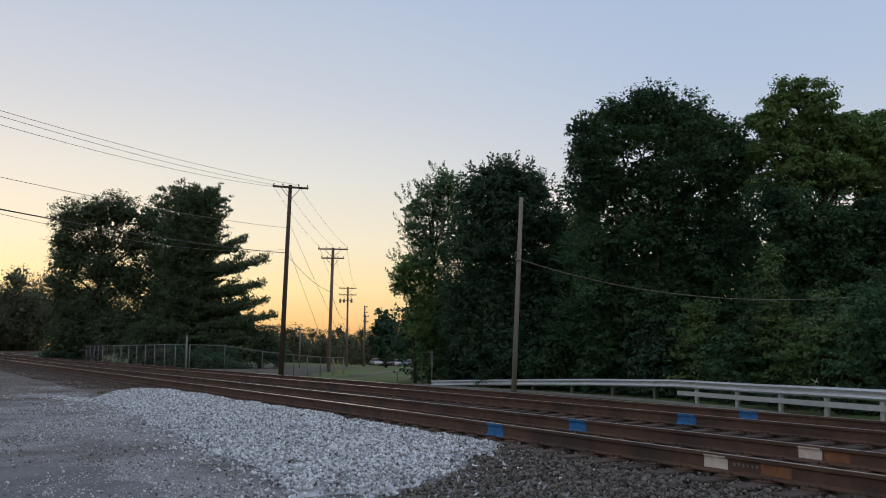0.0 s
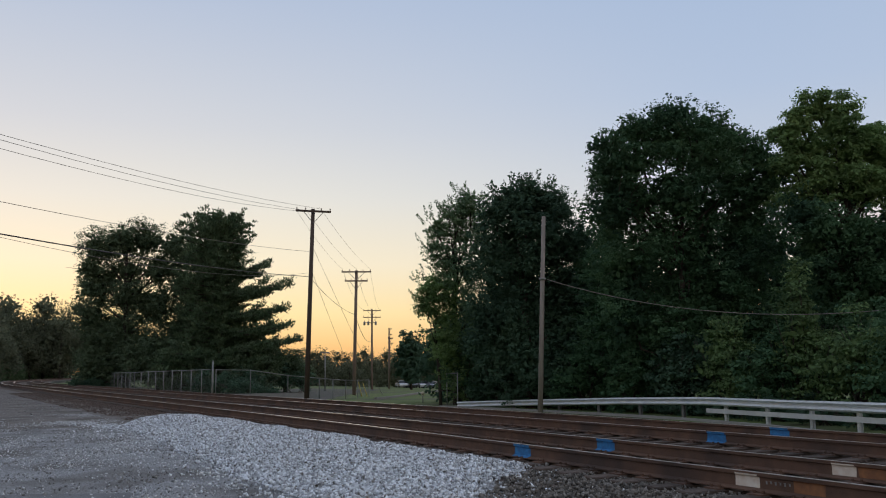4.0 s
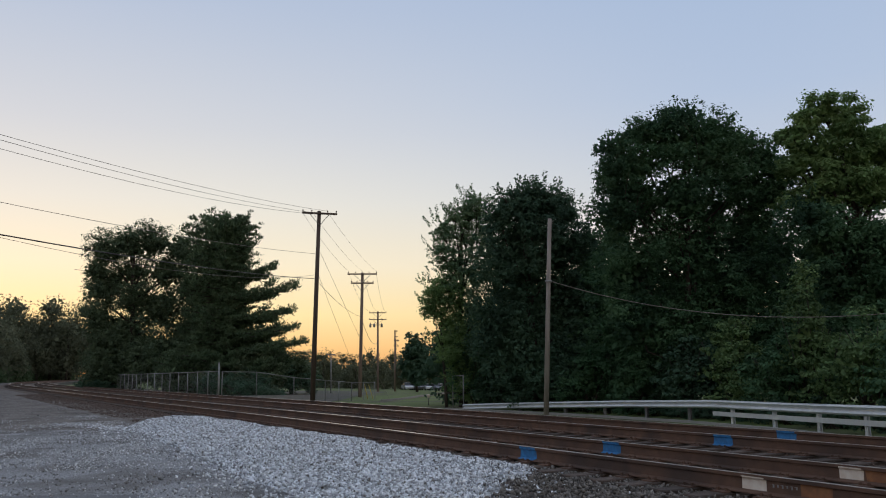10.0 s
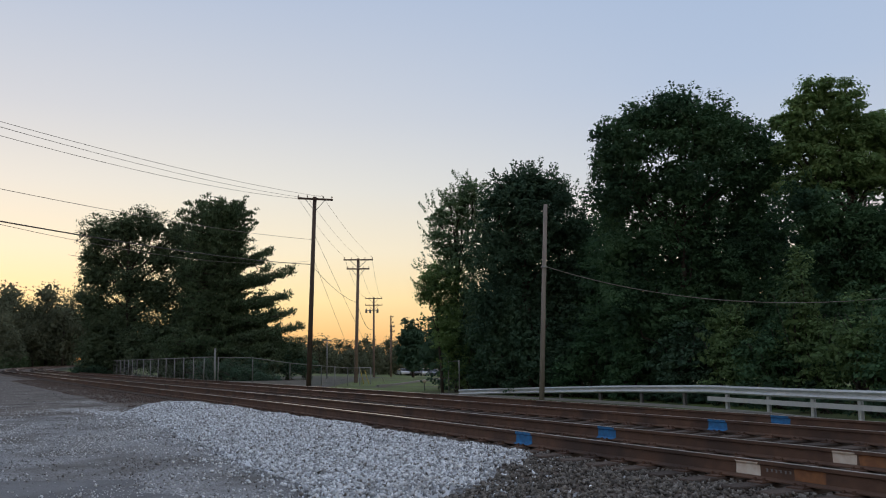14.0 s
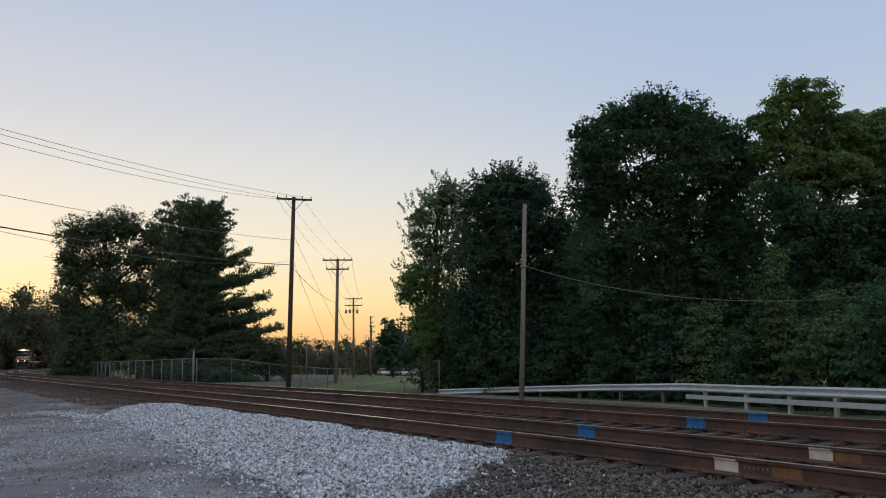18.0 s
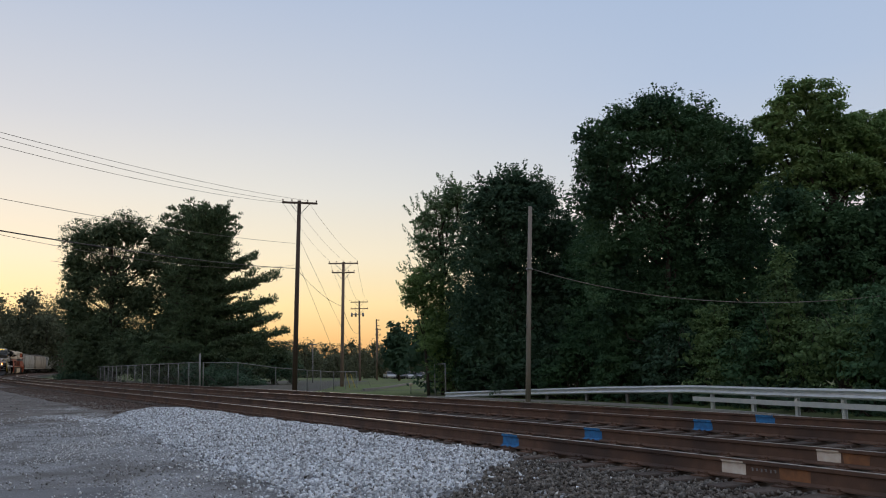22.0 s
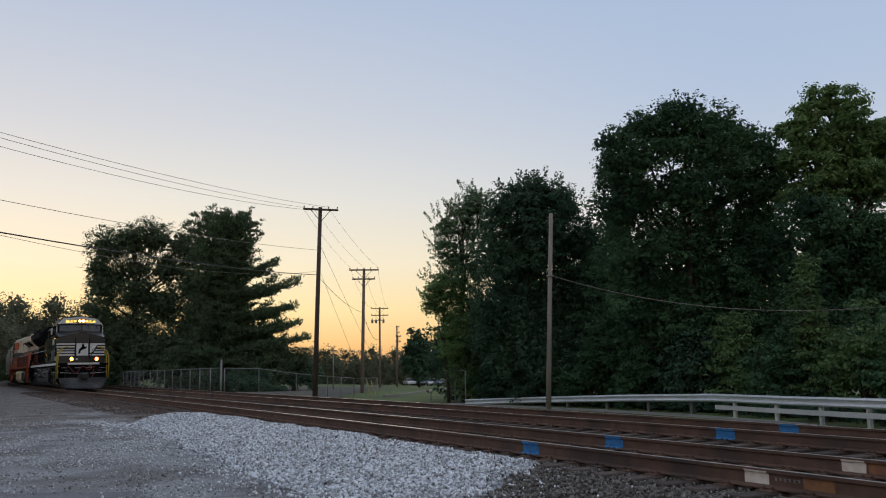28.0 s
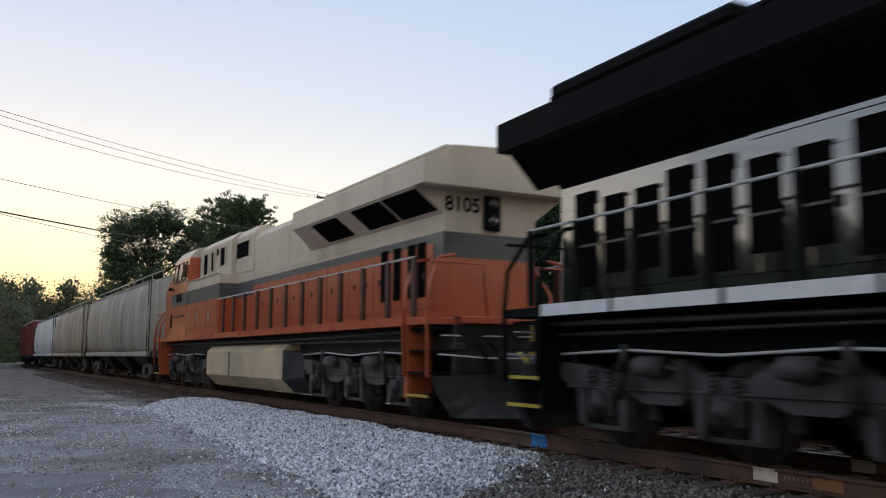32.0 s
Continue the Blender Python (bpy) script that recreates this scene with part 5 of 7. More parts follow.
barrier = thing("concrete_barrier", "low pale concrete barrier in the yard behind the fence", "barrier", pose(-13.2, 56.6, -0.45, 0, 0, 10))
part("block", Shape().prism([(-0.20, 0), (0.20, 0), (0.13, 0.15), (0.09, 0.42), (-0.09, 0.42), (-0.13, 0.15)], "x", -0.6, 4.4), M["concrete"], barrier)
for k in range(2):
    guard = thing("guy_guard", "yellow plastic sleeve on a guy wire", "guy wire guard", pose(-6.15 + 0.45 * k, 69.8, -1.2, -6, -14 - 4 * k, 0))
    part("sleeve", Shape().tube([(0, 0, 0), (0, 0, 1.7)], 0.03, 6), M["yellow"], guard)


# ---- guard rail along the road behind the line ----
def guard_rail():
    ob = thing("guard_rail", "galvanised steel highway guard rail on steel posts", "guard rail", pose(0, 0, 0))
    line = [Vector(p) for p in [(17.5, 10.0, 0.33), (14.0, 18.0, 0.32), (12.15, 24.11, 0.30), (11.41, 28.82, 0.22), (10.1, 33.51, 0.19), (7.76, 38.22, 0.05), (4.82, 42.73, -0.14), (2.4, 46.2, -0.30), (0.93, 47.99, -0.40)]]
    prof = [(0, 0), (0.05, -0.02), (0.075, -0.06), (0.04, -0.11), (0, -0.135), (0, -0.17), (0.04, -0.195), (0.075, -0.245), (0.05, -0.285), (0, -0.305)]

    def sweep(pts, profile, thick):
        sh = Shape()
        rings = []
        for i, p in enumerate(pts):
            d = (pts[min(i + 1, len(pts) - 1)] - pts[max(0, i - 1)])
            n = Vector((d.y, -d.x, 0)).normalized() * (-1)
            rings.append([p + n * a + Vector((0, 0, b)) for a, b in profile] + [p + n * (a - thick) + Vector((0, 0, b)) for a, b in reversed(profile)])
        return sh.loft(rings, 0)

    for a, b in zip(line, line[1:]):
        e = (b - a).normalized() * 0.02
        part("beam", sweep([a - e, a.lerp(b, 0.5), b + e], prof, 0.012), M["galvanised"], ob)
    rub = [p + Vector((0, 0, -0.42)) for p in line[:5]]
    rub[-1] = rub[-1] + (rub[-2] - rub[-1]) * 0.02
    chan = [(0, 0), (0.03, 0), (0.03, -0.16), (0, -0.16)]
    for a, b in zip(rub, rub[1:]):
        part("rub_rail", sweep([a, a.lerp(b, 0.5), b], chan, 0.02), M["galvanised"], ob)
    post = Shape().box(-0.07, 0.07, -0.05, -0.038, -1.3, 0.02).box(-0.07, 0.07, 0.038, 0.05, -1.3, 0.02).box(-0.006, 0.006, -0.04, 0.04, -1.3, 0.02)
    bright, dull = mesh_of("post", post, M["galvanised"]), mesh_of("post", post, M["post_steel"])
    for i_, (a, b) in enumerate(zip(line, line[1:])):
        # posts past the rub rail are a darker grey and wider apart
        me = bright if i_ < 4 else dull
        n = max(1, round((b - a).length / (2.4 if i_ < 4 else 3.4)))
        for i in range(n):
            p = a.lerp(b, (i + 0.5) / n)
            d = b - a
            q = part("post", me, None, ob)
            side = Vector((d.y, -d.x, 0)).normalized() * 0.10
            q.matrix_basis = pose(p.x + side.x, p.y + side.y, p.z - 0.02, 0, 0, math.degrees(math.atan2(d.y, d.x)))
    return ob


guard_rail()
kerb = Shape()
_kl = [Vector((14.5, 14.0, 0)), Vector((11.6, 22, 0)), Vector((10.6, 28.4, 0)), Vector((9.1, 33.0, 0)), Vector((6.8, 37.4, 0)), Vector((4.0, 41.6, 0)), Vector((0.0, 46.8, 0))]
_rings = []
for i, p in enumerate(_kl):
    d = (_kl[min(i + 1, len(_kl) - 1)] - _kl[max(0, i - 1)])
    n = Vector((d.y, -d.x, 0)).normalized()
    z = gz(p.x, p.y)
    _rings.append([p + Vector((0, 0, z - 0.1)), p + Vector((0, 0, z + 0.05)), p + n * (-0.14) + Vector((0, 0, z + 0.05)), p + n * (-0.14) + Vector((0, 0, z - 0.1))])
kerb.loft(_rings, 0)
tagged(new("kerb", mesh_of("kerb", kerb, M["concrete"])), "pale concrete edging below the guard rail", kind="structure")


# ---- parked cars far off beyond the meadow ----
def parked_car(label, x, y, turn, paint_mat):
    ob = thing("car", label, "car", pose(x, y, gz(x, y), 0, 0, turn), "cars parked beyond the meadow")
    body = Shape().prism([(-2.2, 0.3), (2.2, 0.3), (2.25, 0.62), (1.9, 0.85), (0.95, 0.95), (-2.0, 0.98), (-2.25, 0.8)], "y", -0.88, 0.88)
    part("body", body, paint_mat, ob)
    part("cabin", Shape().loft([[(-1.9, -0.82, 0.95), (1.0, -0.82, 0.93), (1.0, 0.82, 0.93), (-1.9, 0.82, 0.95)], [(-1.3, -0.66, 1.42), (0.25, -0.66, 1.45), (0.25, 0.66, 1.45), (-1.3, 0.66, 1.42)]]), M["car_glass"], ob)
    part("roof", Shape().box(-1.35, 0.3, -0.67, 0.67, 1.42, 1.48, 0, 0.02), paint_mat, ob)
    for a in (-1.35, 1.4):
        for b in (-0.82, 0.82):
            part("wheel", Shape().disc((a, b, 0.32), (0, 1, 0), 0.32, 0.2, 14), M["tyre"], ob)
    return ob


M["car_glass"] = material("car_glass", (0.02, 0.022, 0.025), rough=0.08)
M["tyre"] = material("tyre", (0.02, 0.02, 0.02), rough=0.9)
for k, (x, d, col) in enumerate([(-8.2, 184, (0.6, 0.6, 0.62)), (-6.2, 183, (0.07, 0.07, 0.08)), (-4.2, 184, (0.55, 0.55, 0.56)), (-2.2, 183, (0.12, 0.13, 0.15)), (-0.2, 184, (0.5, 0.5, 0.52))]):
    parked_car("car parked nose in at the far lot, " + ["silver", "black", "white", "dark grey", "pale grey"][k], x, d, 285 + 4 * k, material("car_paint", col, rough=0.25, coat=0.6))
# the pale kerb of a drive that bends through the meadow
edge = Shape()
edge.loft([[(x - 0.09, y, gz(x, y) - 0.1), (x - 0.09, y, gz(x, y) + 0.10), (x + 0.09, y, gz(x, y) + 0.10), (x + 0.09, y, gz(x, y) - 0.1)]
           for x, y in ((-4.6, 62), (-3.6, 66), (-2.9, 71), (-2.2, 78), (-1.6, 88), (-0.9, 99), (-0.2, 112), (0.6, 128), (1.2, 150))])
tagged(new("drive_kerb", mesh_of("drive_kerb", edge, M["concrete"])), "pale concrete kerb bending through the meadow", kind="structure")


marker = thing("reflector_marker", "small white reflector on a short post at the meadow's edge", "marker post", pose(-1.1, 54.0, gz(-1.1, 54.0)))
part("post", Shape().tube([(0, 0, -0.2), (0, 0, 0.5)], 0.03, 6), M["post_steel"], marker)
part("reflector", Shape().disc((0, -0.04, 0.52), (0.15, -1, 0), 0.11, 0.03, 14), M["white_paint"], marker, "round white reflector")
# ---- the train ----
M.update({
    "loco_black": material("glossy_black_paint", (0.010, 0.010, 0.011), (0.018, 0.0175, 0.017), 3.0, 0.16, bump=0.03, bump_scale=6, third=(0.030, 0.028, 0.025), third_scale=0.8, coat=1.0, coat_ior=2.6),
    "loco_nose": material("satin_black_paint", (0.009, 0.0095, 0.0105), (0.014, 0.0145, 0.0155), 3.0, 0.35, bump=0.03, bump_scale=6, third=(0.024, 0.023, 0.023), third_scale=0.8, spec=0.7),
    "loco_flat": material("sooty_black_paint", (0.0055, 0.006, 0.0065), (0.010, 0.0105, 0.0115), 5.0, 0.75, bump=0.1, bump_scale=30, spec=0.06),
    "under": material("grimy_running_gear", (0.018, 0.018, 0.018), (0.038, 0.036, 0.034), 6.0, 0.55, bump=0.25, bump_scale=30, third=(0.018, 0.017, 0.016), third_scale=2.0, spec=0.4),
    "truck_grey": material("dusty_truck_frame", (0.075, 0.064, 0.055), (0.125, 0.106, 0.090), 5.0, 0.75, bump=0.25, bump_scale=30, third=(0.04, 0.037, 0.034), third_scale=2.5),
    "wheel_steel": material("wheel_steel", (0.065, 0.058, 0.053), (0.11, 0.094, 0.08), 6.0, 0.5, 0.6),
    "tank_shine": material("reservoir_paint", (0.022, 0.022, 0.023), (0.036, 0.036, 0.036), 4.0, 0.32, 0.0, coat=0.8, coat_ior=1.7),
    # greyer than the black body: the light caught by the slats is painted in
    "louvre": material("lit_louvre", (0.20, 0.20, 0.20), (0.12, 0.12, 0.12), 6.0, 0.5, 0.3),
    "tank_black": material("satin_black_tank", (0.030, 0.031, 0.033), (0.044, 0.044, 0.045), 4.0, 0.42, bump=0.08, bump_scale=20, third=(0.034, 0.032, 0.030), third_scale=0.9, spec=0.35),
    "white": material("white_lettering_paint", (0.74, 0.745, 0.75), (0.62, 0.625, 0.63), 6.0, 0.5),
    "opening": material("dark_opening", (0.005, 0.005, 0.005), rough=0.95, spec=0.03),
    "side_glass": material("dark_side_glass", (0.008, 0.009, 0.011), rough=0.15, spec=0.2),
    "glass": material("cab_glass", (0.022, 0.025, 0.030), rough=0.08, spec=0.6, coat=0.5),
    "loco_orange": material("orange_paint", (0.50, 0.112, 0.045), (0.43, 0.094, 0.038), 2.5, 0.38, bump=0.03, bump_scale=8, third=(0.44, 0.075, 0.028), third_scale=0.9, coat=0.3),
    "loco_darkred": material("shaded_red_paint", (0.065, 0.024, 0.016), (0.05, 0.02, 0.014), 3.0, 0.5),
    "loco_grey": material("slate_grey_paint", (0.072, 0.080, 0.084), (0.092, 0.096, 0.097), 2.5, 0.42, third=(0.062, 0.066, 0.069), third_scale=0.9, coat=0.2),
    "loco_cream": material("cream_paint", (0.64, 0.56, 0.43), (0.58, 0.50, 0.385), 2.0, 0.5, bump=0.03, bump_scale=8, third=(0.50, 0.43, 0.325), third_scale=0.8, streak=0.3),
    "tank_tan": material("tan_tank_paint", (0.64, 0.50, 0.31), (0.56, 0.44, 0.275), 2.0, 0.55, third=(0.42, 0.34, 0.23), third_scale=0.8),
    "truck_black": material("dusty_black_truck", (0.042, 0.041, 0.041), (0.090, 0.086, 0.082), 5.0, 0.7, bump=0.25, bump_scale=30, third=(0.020, 0.019, 0.018), third_scale=2.5, spec=0.35),
    "plow": material("worn_plow_steel", (0.022, 0.023, 0.027), (0.042, 0.044, 0.050), 5.0, 0.55, 0.2, third=(0.075, 0.080, 0.090), third_scale=1.1),
    "visor_white": material("pale_visor_paint", (0.54, 0.545, 0.55), (0.45, 0.455, 0.46), 4.0, 0.45),
    "roof_grey": material("sooty_roof", (0.05, 0.05, 0.05), (0.075, 0.074, 0.072), 4.0, 0.7),
    "lamp_bronze": material("lamp_casing", (0.16, 0.07, 0.025), rough=0.5),
    "grey_rail": material("handrail_paint", (0.50, 0.50, 0.49), rough=0.4),
    "red_hose": material("red_hose", (0.20, 0.03, 0.032), rough=0.6),
    "hopper_grey": material("grey_hopper_paint", (0.42, 0.395, 0.335), (0.34, 0.315, 0.265), 1.6, 0.65, bump=0.05, bump_scale=9, third=(0.27, 0.235, 0.19), third_scale=0.9, streak=0.22),
    "hopper_tan": material("tan_hopper_paint", (0.44, 0.375, 0.29), (0.38, 0.32, 0.245), 1.6, 0.65, bump=0.05, bump_scale=9, third=(0.25, 0.21, 0.165), third_scale=0.9, streak=0.22),
    "hopper_white": material("white_hopper_paint", (0.66, 0.67, 0.68), (0.56, 0.57, 0.58), 1.6, 0.6, third=(0.48, 0.47, 0.45), third_scale=0.9, streak=0.22),
    "box_red": material("oxide_red_boxcar_paint", (0.24, 0.045, 0.04), (0.18, 0.038, 0.034), 1.6, 0.65, third=(0.13, 0.04, 0.034), third_scale=0.9, streak=0.3),
    "galv_roof": material("galvanised_roof", (0.42, 0.42, 0.42), (0.33, 0.32, 0.31), 3.0, 0.5, 0.4),
    "headlight": glowing("headlight_lens", (1.0, 0.20, 0.03), 14.0),
    "headlight_core": glowing("headlight_core", (1.0, 0.78, 0.45), 400.0),
    "ditch_core": glowing("ditch_light_core", (1.0, 0.55, 0.2), 300.0),
    "ditch_light": glowing("ditch_light_lens", (1.0, 0.14, 0.022), 16.0),
    "number_glow": glowing("lit_number_board", (1.0, 0.68, 0.16), 1.5),
    "amber": glowing("amber_marker", (1.0, 0.36, 0.03), 2.2),
})


def lettering(text, size, m, mat, parent, name="number"):
    cu = bpy.data.curves.new(name, "FONT")
    cu.body, cu.size, cu.extrude, cu.align_x, cu.align_y, cu.offset = text, size, 0.004, "CENTER", "CENTER", size * 0.02
    tmp = bpy.data.objects.new(name, cu)
    scene.collection.objects.link(tmp)
    bpy.context.view_layer.update()
    me = bpy.data.meshes.new_from_object(tmp.evaluated_get(bpy.context.evaluated_depsgraph_get()))
    bpy.data.objects.remove(tmp)
    me.materials.clear()
    me.materials.append(mat)
    ob = part(name, me, None, parent)
    ob.matrix_basis = m
    return ob


WHEELS = []  # (wheelset, radius) to be turned as the train rolls


def wheelset_mesh(r):
    sh = Shape().tube([(0, -0.95, 0), (0, 0.95, 0)], 0.09, 10)
    for k in (-1, 1):
        sh.tube([(0, k * 0.70, 0), (0, k * 0.83, 0)], r, 28)
        for j in range(4):  # web ribs on the wheel's face
            a = j * math.pi / 2
            sh.tube([(math.cos(a) * 0.12, k * 0.835, math.sin(a) * 0.12), (math.cos(a) * r * 0.8, k * 0.835, math.sin(a) * r * 0.8)], 0.03, 4)
    return mesh_of("wheelset", sh, M["wheel_steel"])


LOCO_WHEEL, CAR_WHEEL = wheelset_mesh(0.53), wheelset_mesh(0.46)


def loco_truck(parent, x, frame_mat):
    """A three-axle truck: cast side frames with pedestal legs round each axle box, springs, dampers, brake gear and motors."""
    t = part("truck", Shape().box(x - 2.35, x + 2.35, -0.5, 0.5, 0.62, 0.86, 0, 0.03), M["under"], parent, "grimy three-axle truck")
    for c in (-2.0, 0.0, 2.0):
        part("traction_motor", Shape().box(x + c - 0.95, x + c - 0.1, -0.62, 0.62, 0.20, 0.84, 0, 0.08).box(x + c + 0.12, x + c + 0.62, -0.60, 0.60, 0.34, 0.86, 0, 0.05), M["loco_flat"], t)
        w = part("wheelset", LOCO_WHEEL, None, t)
        w.matrix_basis = pose(x + c, 0, 0.53)
        WHEELS.append((w, 0.53))
    for k in (-1, 1):
        y0, y1 = sorted((k * 1.02, k * 1.20))

        def across(a, b):
            return sorted((k * a, k * b))
        out = [(x - 2.85, 1.02), (x - 2.85, 0.80), (x - 2.5, 0.66), (x - 1.5, 0.66), (x - 1.25, 0.56), (x - 0.75, 0.56), (x - 0.5, 0.66), (x + 0.5, 0.66), (x + 0.75, 0.56), (x + 1.25, 0.56), (x + 1.5, 0.66),
               (x + 2.5, 0.66), (x + 2.85, 0.80), (x + 2.85, 1.02), (x + 2.3, 0.98), (x + 1.7, 0.88), (x + 1.35, 1.06), (x + 0.65, 1.06), (x + 0.3, 0.88), (x - 0.3, 0.88), (x - 0.65, 1.06), (x - 1.35, 1.06), (x - 1.7, 0.88), (x - 2.3, 0.98)]
        part("side_frame", Shape().prism(out, "y", y0, y1), frame_mat, t, "dusty cast steel side frame")
        part("frame_rib", Shape().box(x - 2.7, x + 2.7, *across(1.2, 1.235), 0.70, 0.735, 0, 0.008), frame_mat, t)
        for c in (-2.0, 0.0, 2.0):
            legs = Shape()
            for e in (-1, 1):
                a, b = sorted((x + c + e * 0.30, x + c + e * 0.46))
                legs.prism([(a, 0.72), (b, 0.72), (b - 0.02, 0.27), (a + 0.02, 0.27)], "y", *across(1.0, 1.22))
            legs.box(x + c - 0.44, x + c + 0.44, *across(1.06, 1.16), 0.225, 0.275)
            part("pedestal", legs, frame_mat, t, "pedestal legs with a tie bar")
            part("axle_box", Shape().box(x + c - 0.22, x + c + 0.22, *across(1.10, 1.27), 0.36, 0.70, 0, 0.04).disc((x + c, k * 1.29, 0.53), (0, 1, 0), 0.15, 0.06, 16).disc((x + c, k * 1.325, 0.53), (0, 1, 0), 0.07, 0.03, 10), M["under"], t, "dark greasy axle box")
            for e in (-0.16, 0.16):
                part("spring", Shape().tube([(x + c + e + 0.062 * math.cos(j * 0.95), k * 1.20 + 0.062 * math.sin(j * 0.95), 0.70 + j * 0.0085) for j in range(28)], 0.016, 4), M["under"], t)
            for e in (-0.62, 0.62):
                part("brake_shoe", Shape().box(x + c + e - 0.09, x + c + e + 0.09, *across(0.86, 1.0), 0.34, 0.80, 0, 0.03), M["under"], t)
        for c in (-1.0, 1.0):
            part("brake_cylinder", Shape().tube([(x + c - 0.22, k * 1.30, 0.98), (x + c + 0.18, k * 1.30, 0.98)], 0.115, 12).tube([(x + c + 0.18, k * 1.30, 0.98), (x + c + 0.42, k * 1.30, 0.94)], 0.03, 6), frame_mat, t)
            part("brake_lever", Shape().tube([(x + c + 0.42, k * 1.29, 1.04), (x + c + 0.46, k * 1.25, 0.50)], 0.028, 5), M["under"], t)
            part("damper", Shape().tube([(x + c * 1.62, k * 1.27, 0.60), (x + c * 1.45, k * 1.29, 1.22)], 0.042, 8).tube([(x + c * 1.53, k * 1.28, 0.92), (x + c * 1.45, k * 1.29, 1.22)], 0.055, 8), M["under"], t)
        part("brake_pipe", Shape().tube([(x - 2.7, k * 1.27, 1.12), (x - 1.4, k * 1.27, 1.16), (x, k * 1.27, 1.10), (x + 1.4, k * 1.27, 1.16), (x + 2.7, k * 1.27, 1.12)], 0.018, 5), M["grey_rail"], t, "worn bright brake pipe")
        for e in (-1, 1):
            part("sand_pipe", Shape().tube([(x + e * 2.72, k * 1.1, 1.3), (x + e * 2.78, k * 1.0, 0.5), (x + e * 2.62, k * 0.8, 0.14)], 0.025, 5), M["under"], t)
    return t


def tower(levels, mats):
    """A closed body from level outlines, lowest first; mats: the material of each storey between them."""
    sh = Shape()
    n = len(levels[0])
    sh.v = [tuple(p) for r in levels for p in r]
    for i, m in enumerate(mats):
        for j in range(n):
            sh.f.append((i * n + j, i * n + (j + 1) % n, (i + 1) * n + (j + 1) % n, (i + 1) * n + j))
            sh.m.append(m)
    sh.f += [tuple(range(n))[::-1], tuple(range((len(levels) - 1) * n, len(levels) * n))]
    sh.m += [mats[0], mats[-1]]
    sh.smooth = [False] * len(sh.f)
    return sh


def stacked(x0, x1, hw, bands):
    """A body in level bands of paint: (z from, z to, number of the material)."""
    zs = [bands[0][0]] + [b[1] for b in bands]
    return tower([[(x0, -hw, z), (x1, -hw, z), (x1, hw, z), (x0, hw, z)] for z in zs], [b[2] for b in bands])


def louvre(parent, name, x0, x1, z0, z1, y, mat, n, back=True):
    k = 1 if y > 0 else -1
    sh = Shape()
    for i in range(n):
        z = z0 + (z1 - z0) * (i + 0.5) / n
        h = (z1 - z0) / n * 0.27
        ya, yb = sorted((y, y + k * 0.028))
        sh.box(x0, x1, ya, yb, z - h, z + h)
    f = part(name, sh, mat, parent)
    ya, yb = sorted((y + k * 0.002, y + k * 0.006))
    part("grille_back", Shape().box(x0 - 0.03, x1 + 0.03, ya, yb, z0 - 0.03, z1 + 0.03), M["opening"], f)
    return f


def collar(x0, x1, y, z, r):
    """An open ring round a lamp, from x0 to x1."""
    return Shape().loft([[(x, y + math.cos(2 * math.pi * j / 18) * q, z + math.sin(2 * math.pi * j / 18) * q) for j in range(18)] for x, q in ((x0, r), (x1, r), (x1, r + 0.016), (x0, r + 0.016))], 0, False, False)


def panel(parent, name, x0, x1, z0, z1, y, mat, thick=0.012, label="", bevel=0.0):
    k = 1 if y > 0 else -1
    ya, yb = sorted((y + k * 0.001, y + k * thick))
    return part(name, Shape().box(x0, x1, ya, yb, z0, z1, 0, bevel), mat, parent, label)


